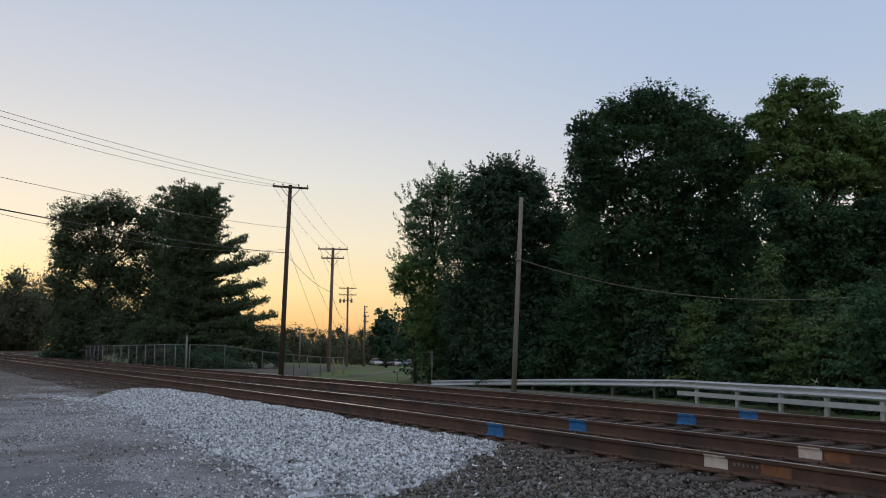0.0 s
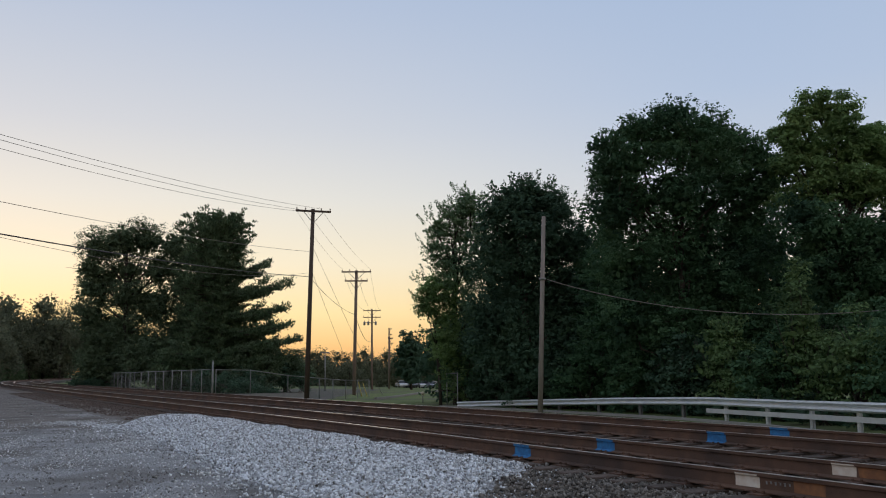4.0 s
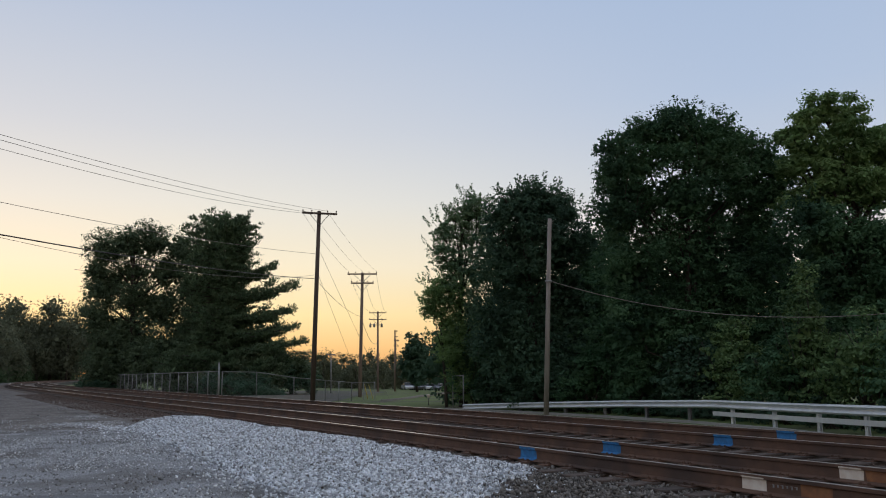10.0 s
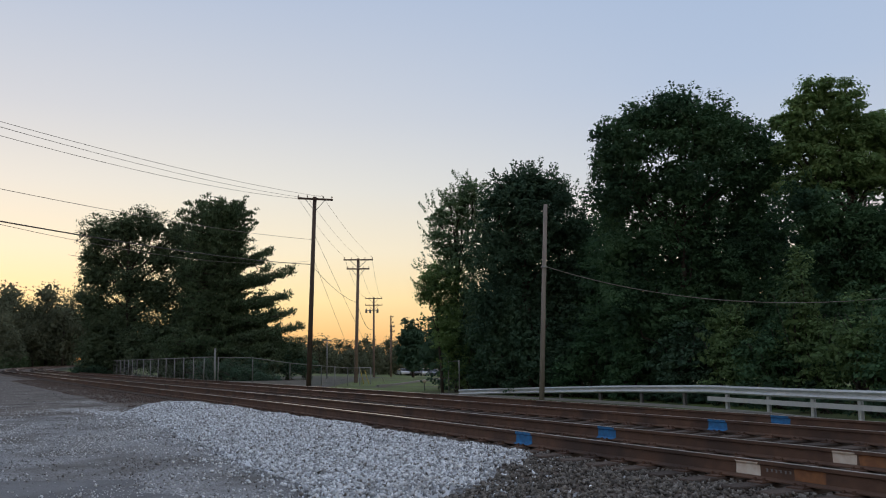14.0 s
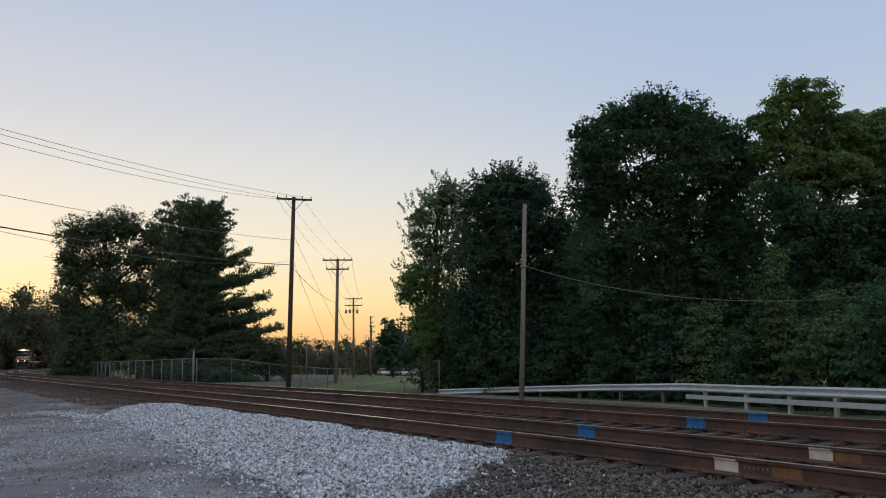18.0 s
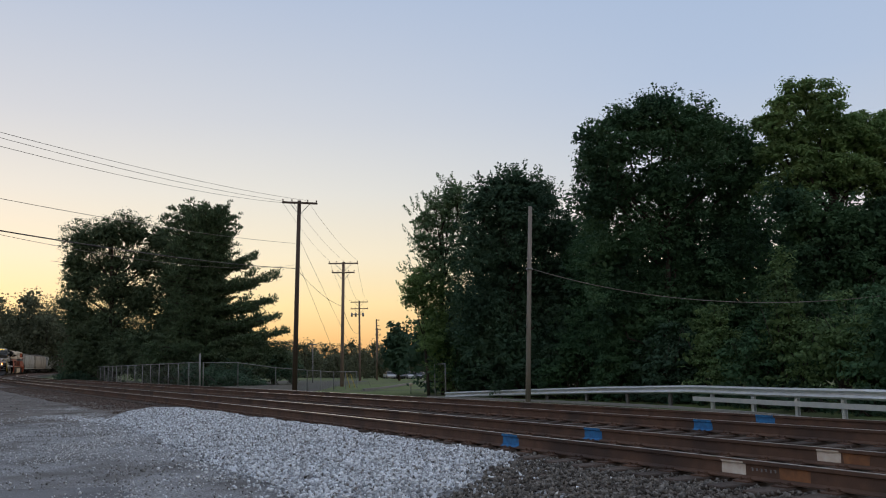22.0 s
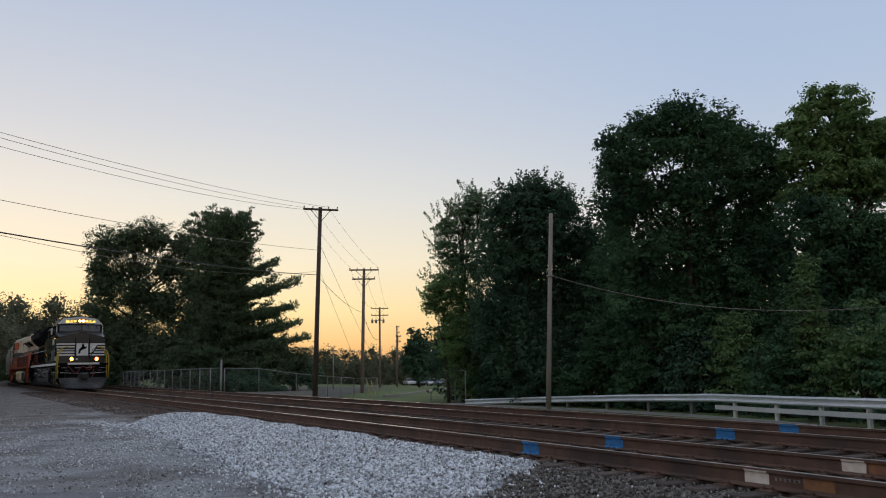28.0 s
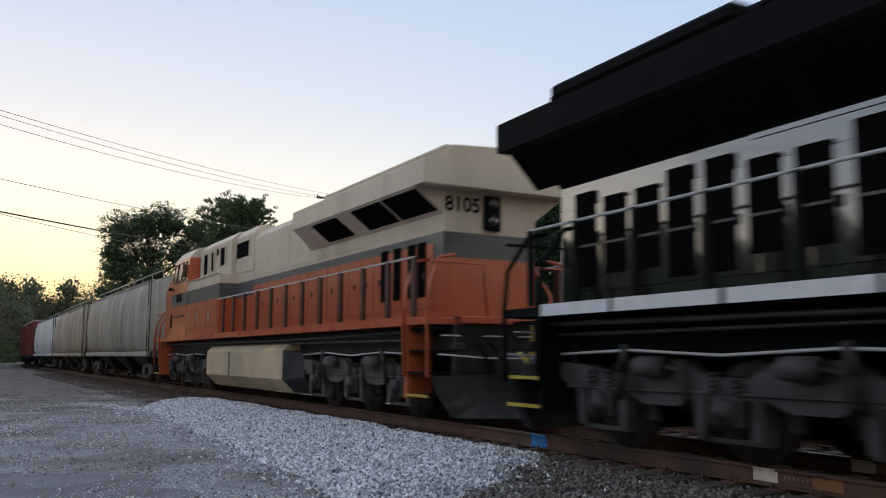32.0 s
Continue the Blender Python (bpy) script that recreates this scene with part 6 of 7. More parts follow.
def locomotive(label, dark, number, wing, m):
    """A wide-nosed six-axle diesel. x forward from the middle, z from the rail. dark: the black road scheme, else orange, grey and cream."""
    ob = thing("locomotive", label, "locomotive", m)
    body = M["loco_black"] if dark else M["loco_orange"]
    mid = M["loco_black"] if dark else M["loco_grey"]
    top = M["loco_black"] if dark else M["loco_cream"]
    trim = M["white"] if dark else M["loco_orange"]
    gear = M["truck_black"] if dark else M["truck_grey"]
    rail_mat = M["grey_rail"]
    post_mat = M["loco_flat"] if dark else M["loco_darkred"]
    deck_z = 1.74
    # frame and deck
    part("frame", Shape().box(-10.9, 11.0, -1.02, 1.02, 1.12, 1.60, 0, 0.03).box(-10.9, 11.0, -0.45, 0.45, 0.86, 1.14), M["loco_flat"] if dark else M["under"], ob)
    part("deck", Shape().box(-10.9, 11.05, -1.53, 1.53, 1.60, 1.72, 0, 0.01), M["loco_flat"] if dark else M["loco_orange"], ob)
    for k in (-1, 1):
        cuts = [-10.05, -8.6, -6.9, -5.2, -3.4, -1.6, 0.4, 2.6, 4.6, 7.0, 10.15]
        for a, b in zip(cuts, cuts[1:]):
            panel(ob, "sill_stripe", a + 0.04, b - 0.04, 1.595, 1.745, k * 1.53, trim, 0.014, "white sill stripe" if dark else "")
    # long hood
    hood_bands = [(1.72, 2.78, 0), (2.78, 3.22, 1), (3.22, 4.38, 2)]
    hood_end = -10.35
    hood = part("long_hood", stacked(hood_end, 5.9, 0.95, hood_bands), [body, mid, top], ob)
    part("hood_roof", Shape().prism([(-0.95, 4.38), (0.95, 4.38), (0.80, 4.56), (0.0, 4.60), (-0.80, 4.56)], "x", hood_end + wing * 0.9, 1.0), M["roof_grey"] if dark else top, ob)
    part("exhaust_stack", Shape().box(-3.2, -2.2, -0.34, 0.34, 4.58, 4.80, 0, 0.04).box(-3.1, -2.3, -0.26, 0.26, 4.79, 4.81), M["loco_flat"], ob)
    part("roof_fan_hatch", Shape().box(-1.6, 0.2, -0.6, 0.6, 4.58, 4.68, 0, 0.03), top, ob)
    for k in (-1, 1):  # hood doors, seams and latches
        n = 0
        x = hood_end + 0.35
        while x < 0.4:
            w = 0.62
            d = panel(hood, "hood_door", x, x + w - 0.04, 1.92, 3.05, k * 0.95, mid if dark else body, 0.02, "", 0.008)
            panel(d, "latch", x + w * 0.5 - 0.03, x + w * 0.5 + 0.03, 2.45, 2.56, k * 0.97, M["loco_flat"] if dark else M["loco_darkred"], 0.02)
            x += w
            n += 1
        for x in (-0.3, -2.6, -4.9):
            panel(hood, "upper_panel", x - 2.1, x, 3.3, 4.3, k * 0.95, top, 0.014, "", 0.006)
        for i, x in enumerate([-10.0, -9.4, -8.8, -8.25, -7.65, -7.05, -6.45, -5.8] if dark else [-9.75, -9.35, -8.75, -8.2]):  # radiator room grilles
            tall = dark and i in (0, 3, 4, 7)
            g = panel(hood, "grille", x, x + (0.42 if dark else 0.30), 1.98 if tall else 2.12, 3.22 if tall else 3.10, k * 0.972, M["opening"], 0.012, "dark ventilation grille")
            if dark:
                panel(g, "cross_bar", x, x + 0.42, 2.50, 2.53, k * 0.984, M["post_steel"], 0.012)
    # radiator with its overhanging wings
    x0, x1 = hood_end - (0.75 if dark else 0.35), hood_end - 0.25 + wing
    wing_mat = M["loco_flat"] if dark else M["loco_cream"]
    sect = [(-0.97, 3.36), (0.97, 3.36), (1.53, 3.95), (1.53, 4.36), (0.95, 4.66), (0.0, 4.72), (-0.95, 4.66), (-1.53, 4.36), (-1.53, 3.95)]
    if not dark:
        sect = [(-0.97, 3.54), (0.97, 3.54), (1.53, 3.96), (1.53, 4.36), (0.95, 4.66), (0.0, 4.72), (-0.95, 4.66), (-1.53, 4.36), (-1.53, 3.96)]
    low, rise = (3.415, 3.88) if dark else (3.59, 3.915)
    sect_f = [(a * (0.90 if abs(a) > 1 else 1), b) for a, b in sect]
    rad = part("radiator", Shape().loft([[(hood_end + 0.004, a, b) for a, b in sect], [(x1 - 0.25, a, b) for a, b in sect], [(x1, a, b) for a, b in sect_f]]), wing_mat, ob,
               "black flared radiator housing" if dark else "cream flared radiator housing")
    part("overhang", Shape().prism([(a, max(b, 3.93)) for a, b in sect[2:]], "x", x0, hood_end + 0.002), wing_mat, rad)
    for k in (-1, 1):
        span = (x1 - 0.7 - x0 - 0.3) / 6
        spans = [(x0 + 0.3 + span * i, x0 + 0.3 + span * (i + 1) - 0.14) for i in range(6)] if dark else [(-10.30, -8.95), (-8.85, -7.50), (-6.75, -5.35)]
        for a, b in spans:
            q = [(a, k * 1.04, low), (b, k * 1.04, low), (b, k * 1.48, rise), (a, k * 1.48, rise)]
            off = Vector((0, k * 0.010, -0.010))
            sh = Shape().add([Vector(p) + off for p in q] + [Vector(p) for p in q], [(0, 1, 2, 3), (0, 1, 5, 4), (1, 2, 6, 5), (2, 3, 7, 6), (3, 0, 4, 7)])
            part("air_intake", sh, M["opening"], rad, "dark radiator intake")
    part("roof_grille", Shape().box(x0 + 0.4, x1 - 0.6, -0.9, 0.9, 4.69, 4.77, 0, 0.02), M["loco_flat"] if dark else top, rad)
    if dark:
        part("roof_edge", Shape().box(x0 + 1.2, x0 + 4.4, -1.45, -0.7, 4.42, 4.62, 0, 0.05), M["loco_flat"], rad)
    # rear end face
    part("rear_window_light", Shape().box(hood_end - 0.09, hood_end - 0.003, -0.17, 0.17, 3.28, 3.90, 0, 0.03), M["loco_flat"], ob)
    for z in (3.78, 3.46):
        part("rear_lamp", Shape().disc((hood_end - 0.10, 0.0, z), (1, 0, 0), 0.10, 0.03, 14), M["tank_shine"], ob)
    # equipment room behind the cab, and its tall blower housing
    eq = part("equipment_cabinet", stacked(2.15, 6.2, 1.49, [(1.72, 2.78, 0), (2.78, 3.22, 1), (3.22, 3.5, 2)]), [body, mid, top], ob)
    part("blower_housing", Shape().prism([(-1.12, 3.5), (1.12, 3.5), (1.12, 4.56), (0.85, 4.80), (-0.85, 4.80), (-1.12, 4.56)], "x", 2.32, 6.1), top, ob)
    part("blower_end", Shape().prism([(-0.97, 3.5), (0.97, 3.5), (0.97, 4.56), (0.80, 4.78), (-0.80, 4.78), (-0.97, 4.56)], "x", 0.55, 2.33), top, ob)
    for k in (-1, 1):
        for a, b, z0, z1 in ((0.95, 2.25, 3.95, 4.40), (2.95, 3.50, 3.86, 4.40), (3.65, 3.98, 4.22, 4.42), (5.02, 5.54, 3.74, 4.38), (4.30, 4.60, 3.80, 4.36)):
            y = 0.97 if a < 2.3 else 1.12
            panel(ob, "air_opening", a, b, z0, z1, k * y, M["opening"], 0.012, "dark air filter opening")
            for e in (a - 0.05, b):
                panel(ob, "opening_rim", e, e + 0.05, z0 - 0.05, z1 + 0.05, k * y, top, 0.035)
        for a, b in ((1.55, 2.62), (2.80, 3.51), (3.69, 4.82), (5.0, 6.1)) if dark else ((2.25, 3.35), (3.55, 4.80), (4.95, 6.1)):
            d = panel(eq, "cabinet_door", a, b, 1.95, 3.38, k * 1.49, body if dark else body, 0.016, "", 0.008) if dark else panel(eq, "cabinet_door", a, b, 1.95, 2.7, k * 1.49, body, 0.016, "", 0.008)
            panel(d, "handle", b - 0.14, b - 0.10, 2.2, 2.45, k * 1.505, M["loco_flat"] if dark else M["grey_rail"], 0.03)
        if dark:
            panel(eq, "side_marker", 3.29, 3.36, 2.33, 2.42, k * 1.505, M["amber"], 0.03, "small glowing amber marker", 0.008)
            for a in (2.66, 3.55, 4.86):
                panel(eq, "door_gap", a, a + 0.10, 1.9, 3.42, k * 1.49, M["opening"], 0.010)
            louvre(eq, "small_louvre", 4.16, 4.68, 2.02, 2.34, k * 1.508, body, 7)
            louvre(eq, "small_louvre", 5.20, 5.66, 2.12, 2.42, k * 1.508, body, 7)
            panel(ob, "sill_label", 3.0, 3.72, 1.605, 1.665, k * 1.546, M["yellow"], 0.004, "yellow strip on the sill")
            part("sill_pipe", Shape().tube([(-5.0, k * 1.50, 1.40), (5.6, k * 1.50, 1.40)], 0.009, 6), M["grey_rail"], ob, "thin pale pipe under the sill")
        part("gutter", Shape().tube([(2.2, k * 1.5, 3.52), (6.2, k * 1.5, 3.52)], 0.028, 5), M["loco_flat"] if dark else M["loco_cream"], eq)
    # cab
    side = [(1.50, 1.72), (1.50, 3.62), (1.44, 4.38), (1.18, 4.70), (0.60, 4.82), (0.0, 4.86)]

    def front_x(z, y):
        """The cab's front: bowed forward in the middle, the windscreen raked back."""
        return 9.06 - 0.24 * max(0.0, min(z, 4.34) - 3.78) - 0.33 * abs(y)

    def cab_level(z):
        y = float(np.interp(z, [q[1] for q in side], [q[0] for q in side]))
        return [(6.2, -y, z), (front_x(z, y), -y, z), (front_x(z, 0.0), 0.0, z), (front_x(z, y), y, z), (6.2, y, z)]

    cab_shape = tower([cab_level(z) for z in (1.72, 2.78, 3.22, 3.62, 4.38, 4.70, 4.82, 4.859)], [0, 1, 2 if dark else 0, 2 if dark else 0, 3, 3, 3])
    cab_ob = part("cab", cab_shape, [body, mid, top, M["roof_grey"] if dark else top], ob)

    def front_panel(y0, y1, z0, z1, proud, thick, lift=0.0):
        """A slab on one half of the cab's front."""
        q = [(y0, z0), (y1, z0), (y1, z1), (y0, z1)]
        f = [(front_x(z, y) + proud, y, z + lift) for y, z in q]
        return Shape().add(f + [(x - thick, y, z) for x, y, z in f], [(0, 1, 2, 3), (0, 4, 5, 1), (1, 5, 6, 2), (2, 6, 7, 3), (3, 7, 4, 0)])

    visor = Shape()
    rings = []
    for y in (-1.36, -1.05, 0.0, 1.05, 1.36):
        zt = float(np.interp(abs(y), [0, 1.05, 1.36], [4.85, 4.73, 4.44]))
        x = front_x(4.36, y)
        rings.append([(x + 0.17, y, 4.35), (x + 0.13, y, zt - 0.02), (x - 0.25, y, zt + 0.02), (x - 0.25, y, 4.35)])
    part("roof_visor", visor.loft(rings), M["visor_white"] if dark else top, cab_ob, "pale panel over the windscreen" if dark else "")
    for a, b in ((-1.41, -0.02), (0.02, 1.41)):
        part("window_surround", front_panel(a, b, 3.74, 4.345, 0.006, 0.03), M["loco_flat"], cab_ob)
        c, d = (a + 0.13, b - 0.05) if a < 0 else (a + 0.05, b - 0.13)
        ws = part("windscreen", front_panel(c, d, 3.86, 4.27, 0.012, 0.02), M["glass"], cab_ob, "dark glossy windscreen")
        for e in (0.3, 0.75):
            ym = c + (d - c) * e
            part("wiper", Shape().tube([(front_x(4.3, ym) + 0.04, ym, 4.33), (front_x(4.05, ym) + 0.05, ym + 0.16, 4.05)], 0.014, 4), M["loco_flat"], ws)
    for k in (-1, 1):
        for a, b in ((6.55, 7.02), (7.12, 7.72), (7.86, 8.32)):
            z0, z1 = 3.66, 4.26
            yy = [1.50 - 0.0811 * (z - 3.62) for z in (z0, z1)]
            q = [(a, k * (yy[0] + 0.006), z0), (b, k * (yy[0] + 0.006), z0), (b, k * (yy[1] + 0.006), z1), (a, k * (yy[1] + 0.006), z1)]
            sh = Shape().add(q + [(x, y - k * 0.03, z) for x, y, z in q], [(0, 1, 2, 3), (0, 4, 5, 1), (1, 5, 6, 2), (2, 6, 7, 3), (3, 7, 4, 0)])
            win = part("side_window", sh, M["side_glass"], cab_ob, "dark cab side window")
            part("window_frame", Shape().tube([(x, y + k * 0.004, z) for x, y, z in q + q[:1]], 0.022, 4), M["loco_flat"] if dark else M["loco_darkred"], win)
        part("mirror", Shape().box(6.42, 6.54, *sorted((k * 1.47, k * 1.60)), 3.72, 4.16, 0, 0.02), M["grey_rail"] if dark else M["loco_darkred"], cab_ob, "pale upright wind deflector" if dark else "")
        part("arm_rest", Shape().box(6.6, 8.3, *sorted((k * 1.50, k * 1.56)), 3.61, 3.65, 0, 0.012), M["loco_flat"] if dark else M["loco_darkred"], cab_ob)
        for e in (8.72, 8.92):
            part("side_lamp", Shape().disc((e, k * 1.515, 3.46), (0, 1, 0), 0.05, 0.05, 10), M["loco_flat"], cab_ob)
        part("drip_rail", Shape().tube([(6.3, k * 1.52, 3.60), (8.5, k * 1.52, 3.60)], 0.02, 4), M["loco_flat"] if dark else M["grey_rail"], cab_ob)
        part("marker_light", Shape().box(8.24, 8.44, min(k * 1.49, k * 1.55), max(k * 1.49, k * 1.55), 3.37, 3.44, 0, 0.015), M["amber"] if dark else M["loco_flat"], cab_ob, "glowing amber marker light" if dark else "")
        if dark:
            louvre(cab_ob, "louvre", 6.50, 7.50, 1.88, 2.60, k * 1.50, M["louvre"], 15)
            louvre(cab_ob, "louvre", 7.68, 8.66, 1.88, 2.64, k * 1.50, M["louvre"], 15)
            panel(cab_ob, "white_box", 8.78, 9.12, 1.90, 2.17, k * 1.50, M["white"], 0.022, "small white box", 0.006)
        else:
            panel(cab_ob, "side_vent", 8.35, 8.60, 2.05, 2.52, k * 1.50, M["opening"], 0.012)
            panel(cab_ob, "grab_strip", 6.6, 8.0, 2.40, 2.44, k * 1.50, M["loco_grey"], 0.03)
        lettering(number, 0.40 if not dark else 0.50, pose(7.35, k * 1.512, 3.05 if not dark else 3.16, 90, 0, 0 if k < 0 else 180), M["white"] if dark else M["loco_flat"], cab_ob)
    # nose
    def nose_side(x):
        return 1.492 - 0.053 * (x - 8.6)

    nose_v, nose_f, nose_m = [], [], []
    for k in (-1, 1):
        i = len(nose_v)
        nose_v += [(8.50, k * 1.495, 1.72), (9.92, k * 1.42, 1.72), (10.10, k * 0.42, 1.72), (10.10, 0, 1.72),
                   (8.50, k * 1.495, 3.80), (9.92, k * 1.42, 3.40), (10.10, k * 0.42, 3.66), (10.10, 0, 3.76), (9.0, 0, 3.94), (9.0, 0, 1.72)]
        for face, m_ in (((0, 1, 5, 4), 0), ((1, 2, 6, 5), 1), ((2, 3, 7, 6), 1), ((4, 5, 6), 1), ((4, 6, 7), 1), ((4, 7, 8), 1), ((0, 9, 3, 2, 1), 1)):
            face = tuple(i + j for j in face)
            nose_f.append(face if k < 0 else face[::-1])
            nose_m.append(m_)
    nose_sh = Shape()
    nose_sh.v, nose_sh.f, nose_sh.m, nose_sh.smooth = nose_v, nose_f, nose_m, [False] * len(nose_f)
    nose_ob = part("nose", nose_sh, [body, M["loco_nose"] if dark else M["loco_orange"]], ob)
    for k in (-1, 1):  # edge beads of the nose's roof
        part("nose_bead", Shape().tube([(8.52, k * 1.49, 3.80), (9.93, k * 1.42, 3.405), (10.11, 0, 3.77)], 0.018, 5), M["loco_flat"] if dark else body, nose_ob)
    part("nose_door", Shape().box(10.09, 10.125, -0.37, 0.37, 1.80, 3.52, 0, 0.015), M["loco_nose"] if dark else body, nose_ob)
    for y in (-0.44, 0.44):
        part("nose_post", Shape().tube([(10.12, y, 3.36), (10.19, y, 3.33), (10.19, y, 2.1), (10.12, y, 2.06)], 0.024, 5), M["loco_flat"], nose_ob)
    for y0 in (-1.25, 1.25):
        part("nose_rung", Shape().tube([(10.0, y0 - 0.16, 2.90), (10.07, y0 - 0.16, 2.90), (10.07, y0 + 0.16, 2.90), (9.98, y0 + 0.16, 2.90)], 0.016, 5), M["loco_flat"], nose_ob)
    if dark:
        def facet_x(y):
            return 10.10 - 0.18 * (abs(y) - 0.42)

        for i in range(5):
            z = 2.215 + i * 0.178
            for k in (-1, 1):
                for ya, yb in (((0.42, 1.425),) if k < 0 else ((0.42 + (0.0 if i in (0, 4) else 0.22 + 0.10 * i), 1.425),)):
                    q = [(facet_x(ya) + 0.012, k * ya, z), (facet_x(yb) + 0.012, k * yb, z), (facet_x(yb) + 0.012, k * yb, z + 0.092), (facet_x(ya) + 0.012, k * ya, z + 0.092)]
                    part("nose_stripe", Shape().add(q + [(x - 0.02, y, zz) for x, y, zz in q], [(0, 1, 2, 3), (4, 5, 6, 7), (0, 1, 5, 4), (2, 3, 7, 6)]), M["white"], nose_ob, "white nose stripe")
                s0 = 9.56 - 0.115 * i  # on the side of the nose, with slanting ends
                q = [(9.925, z), (s0, z), (s0 - 0.05, z + 0.092), (9.925, z + 0.092)]
                q = [(x, k * (nose_side(x) + 0.010), zz) for x, zz in q]
                part("nose_stripe", Shape().add(q + [(x, y - k * 0.02, zz) for x, y, zz in q], [(0, 1, 2, 3), (4, 5, 6, 7), (0, 1, 5, 4), (2, 3, 7, 6)]), M["white"], nose_ob, "white nose stripe")
        part("nose_emblem", Shape().box(10.126, 10.134, -0.36, 0.36, 2.215, 3.02), M["white"], nose_ob, "white emblem panel")
        part("nose_emblem", Shape().add([(facet_x(y) + 0.011, y, z) for y, z in ((0.47, 2.40), (0.62, 2.40), (0.92, 2.92), (0.47, 2.92))] + [(facet_x(y) - 0.01, y, z) for y, z in ((0.47, 2.40), (0.62, 2.40), (0.92, 2.92), (0.47, 2.92))],
                                        [(0, 1, 2, 3), (0, 4, 5, 1), (1, 5, 6, 2), (2, 6, 7, 3), (3, 7, 4, 0)]), M["white"], nose_ob, "white emblem panel")
        em = Shape()
        em.prism([(-0.24, 2.36), (-0.12, 2.34), (-0.10, 2.50), (0.04, 2.62), (0.22, 2.66), (0.30, 2.80), (0.14, 2.80), (0.08, 3.00), (-0.02, 2.98), (-0.04, 2.78), (-0.20, 2.62)], "x", 10.1345, 10.142)
        part("emblem_shape", em, M["loco_flat"], nose_ob, "plain dark emblem shape")
    # head lamps and number boards over the windscreen
    lamp = part("headlight_housing", Shape().box(9.00, 9.20, -0.25, 0.25, 4.42, 4.65, 0, 0.03), M["lamp_bronze"] if dark else M["loco_flat"], cab_ob)
    for y in (-0.112, 0.112):
        part("headlight", Shape().disc((9.21, y, 4.53), (1, 0, 0), 0.092, 0.03, 20), M["headlight"] if dark else M["tank_shine"], lamp, "bright headlight" if dark else "unlit headlight")
        if dark:
            part("filament", Shape().disc((9.228, y, 4.53), (1, 0, 0), 0.034, 0.012, 12), M["headlight_core"], lamp, "glaring middle of the headlight")
            part("collar", collar(9.20, 9.33, y, 4.53, 0.094), M["lamp_bronze"], lamp)
    for k in (-1, 1):
        def board(y):
            return front_x(4.36, y) + 0.175
        yy = (0.28, 0.92)
        f = [(board(y), k * y, z) for y, z in ((yy[0], 4.44), (yy[1], 4.42), (yy[1], 4.60), (yy[0], 4.63))]
        nb = part("number_board", Shape().add(f + [(x - 0.06, y, z) for x, y, z in f], [(0, 1, 2, 3), (0, 4, 5, 1), (1, 5, 6, 2), (2, 6, 7, 3), (3, 7, 4, 0)]), M["number_glow"] if dark else M["loco_flat"], cab_ob, "lit number board" if dark else "")
        part("board_rim", Shape().tube(f + f[:1], 0.014, 4), M["loco_flat"], nb)
        lettering(number, 0.185, pose(board(0.60) + 0.006, k * 0.60, 4.525, 90, 0, 90 + k * math.degrees(math.atan(0.33))), M["loco_flat"] if dark else M["loco_cream"], nb)
    for x in (7.2, 7.8):
        part("air_horn", Shape().tube([(x, -0.2, 4.70), (x + 0.35, -0.2, 4.74)], 0.03, 6, 0, 0.07), M["loco_flat"], cab_ob)
    # front and rear platforms
    for sgn in (1, -1):
        xe = 11.05 if sgn > 0 else -10.9
        part("end_plate", Shape().box(min(xe, xe - sgn * 0.1), max(xe, xe - sgn * 0.1), -1.06, 1.06, 0.62, 1.74, 0, 0.02), M["loco_flat"] if dark else M["under"], ob)
        part("anticlimber", Shape().box(min(xe, xe + sgn * 0.16), max(xe, xe + sgn * 0.16), -0.95, 0.95, 1.62, 1.74, 0, 0.012), trim if dark else M["loco_orange"], ob)
        part("coupler", Shape().box(min(xe, xe + sgn * 0.55), max(xe, xe + sgn * 0.55), -0.13, 0.13, 0.76, 0.98, 0, 0.03)
             .box(min(xe + sgn * 0.45, xe + sgn * 0.78), max(xe + sgn * 0.45, xe + sgn * 0.78), -0.24, 0.24, 0.70, 1.04, 0, 0.06), M["under"], ob)
        cols = [(-1.46, 0.02), (-0.95, 0.30), (-0.35, 0.46), (0.35, 0.46), (0.95, 0.30), (1.46, 0.02)]
        plow = Shape().loft([[(xe + sgn * f * 0.45, y, 0.78), (xe + sgn * (f * 0.55 + 0.01), y * 0.96, 0.52), (xe + sgn * (f * 0.72 + 0.04), y * 0.87, 0.30), (xe + sgn * (f + 0.10), y * 0.76, 0.11), (xe - sgn * 0.03, y * 0.76, 0.11), (xe - sgn * 0.03, y, 0.78)] for y, f in cols])
        part("snow_plow", plow, M["plow"] if dark else M["under"], ob, "worn steel snow plow")
        for y, drop in ((-0.55, 0.30), (0.62, 0.42), (-0.75, 0.24), (0.40, 0.2)):
            part("air_hose", Shape().tube([(xe + sgn * 0.05, y, 1.30), (xe + sgn * 0.22, y * 0.97, 1.30 - drop * 0.5), (xe + sgn * 0.26, y * 0.85, 1.25 - drop), (xe + sgn * 0.2, y * 0.6, 1.22 - drop * 0.8)], 0.028, 6), M["red_hose"] if dark and sgn > 0 and y > 0.5 else M["loco_flat"], ob)
        part("uncoupling_lever", Shape().tube([(xe + sgn * 0.10, -1.40, 1.12), (xe + sgn * 0.14, -0.5, 1.06), (xe + sgn * 0.16, 0.5, 1.06), (xe + sgn * 0.10, 1.40, 1.12)], 0.016, 5), M["grey_rail"], ob)
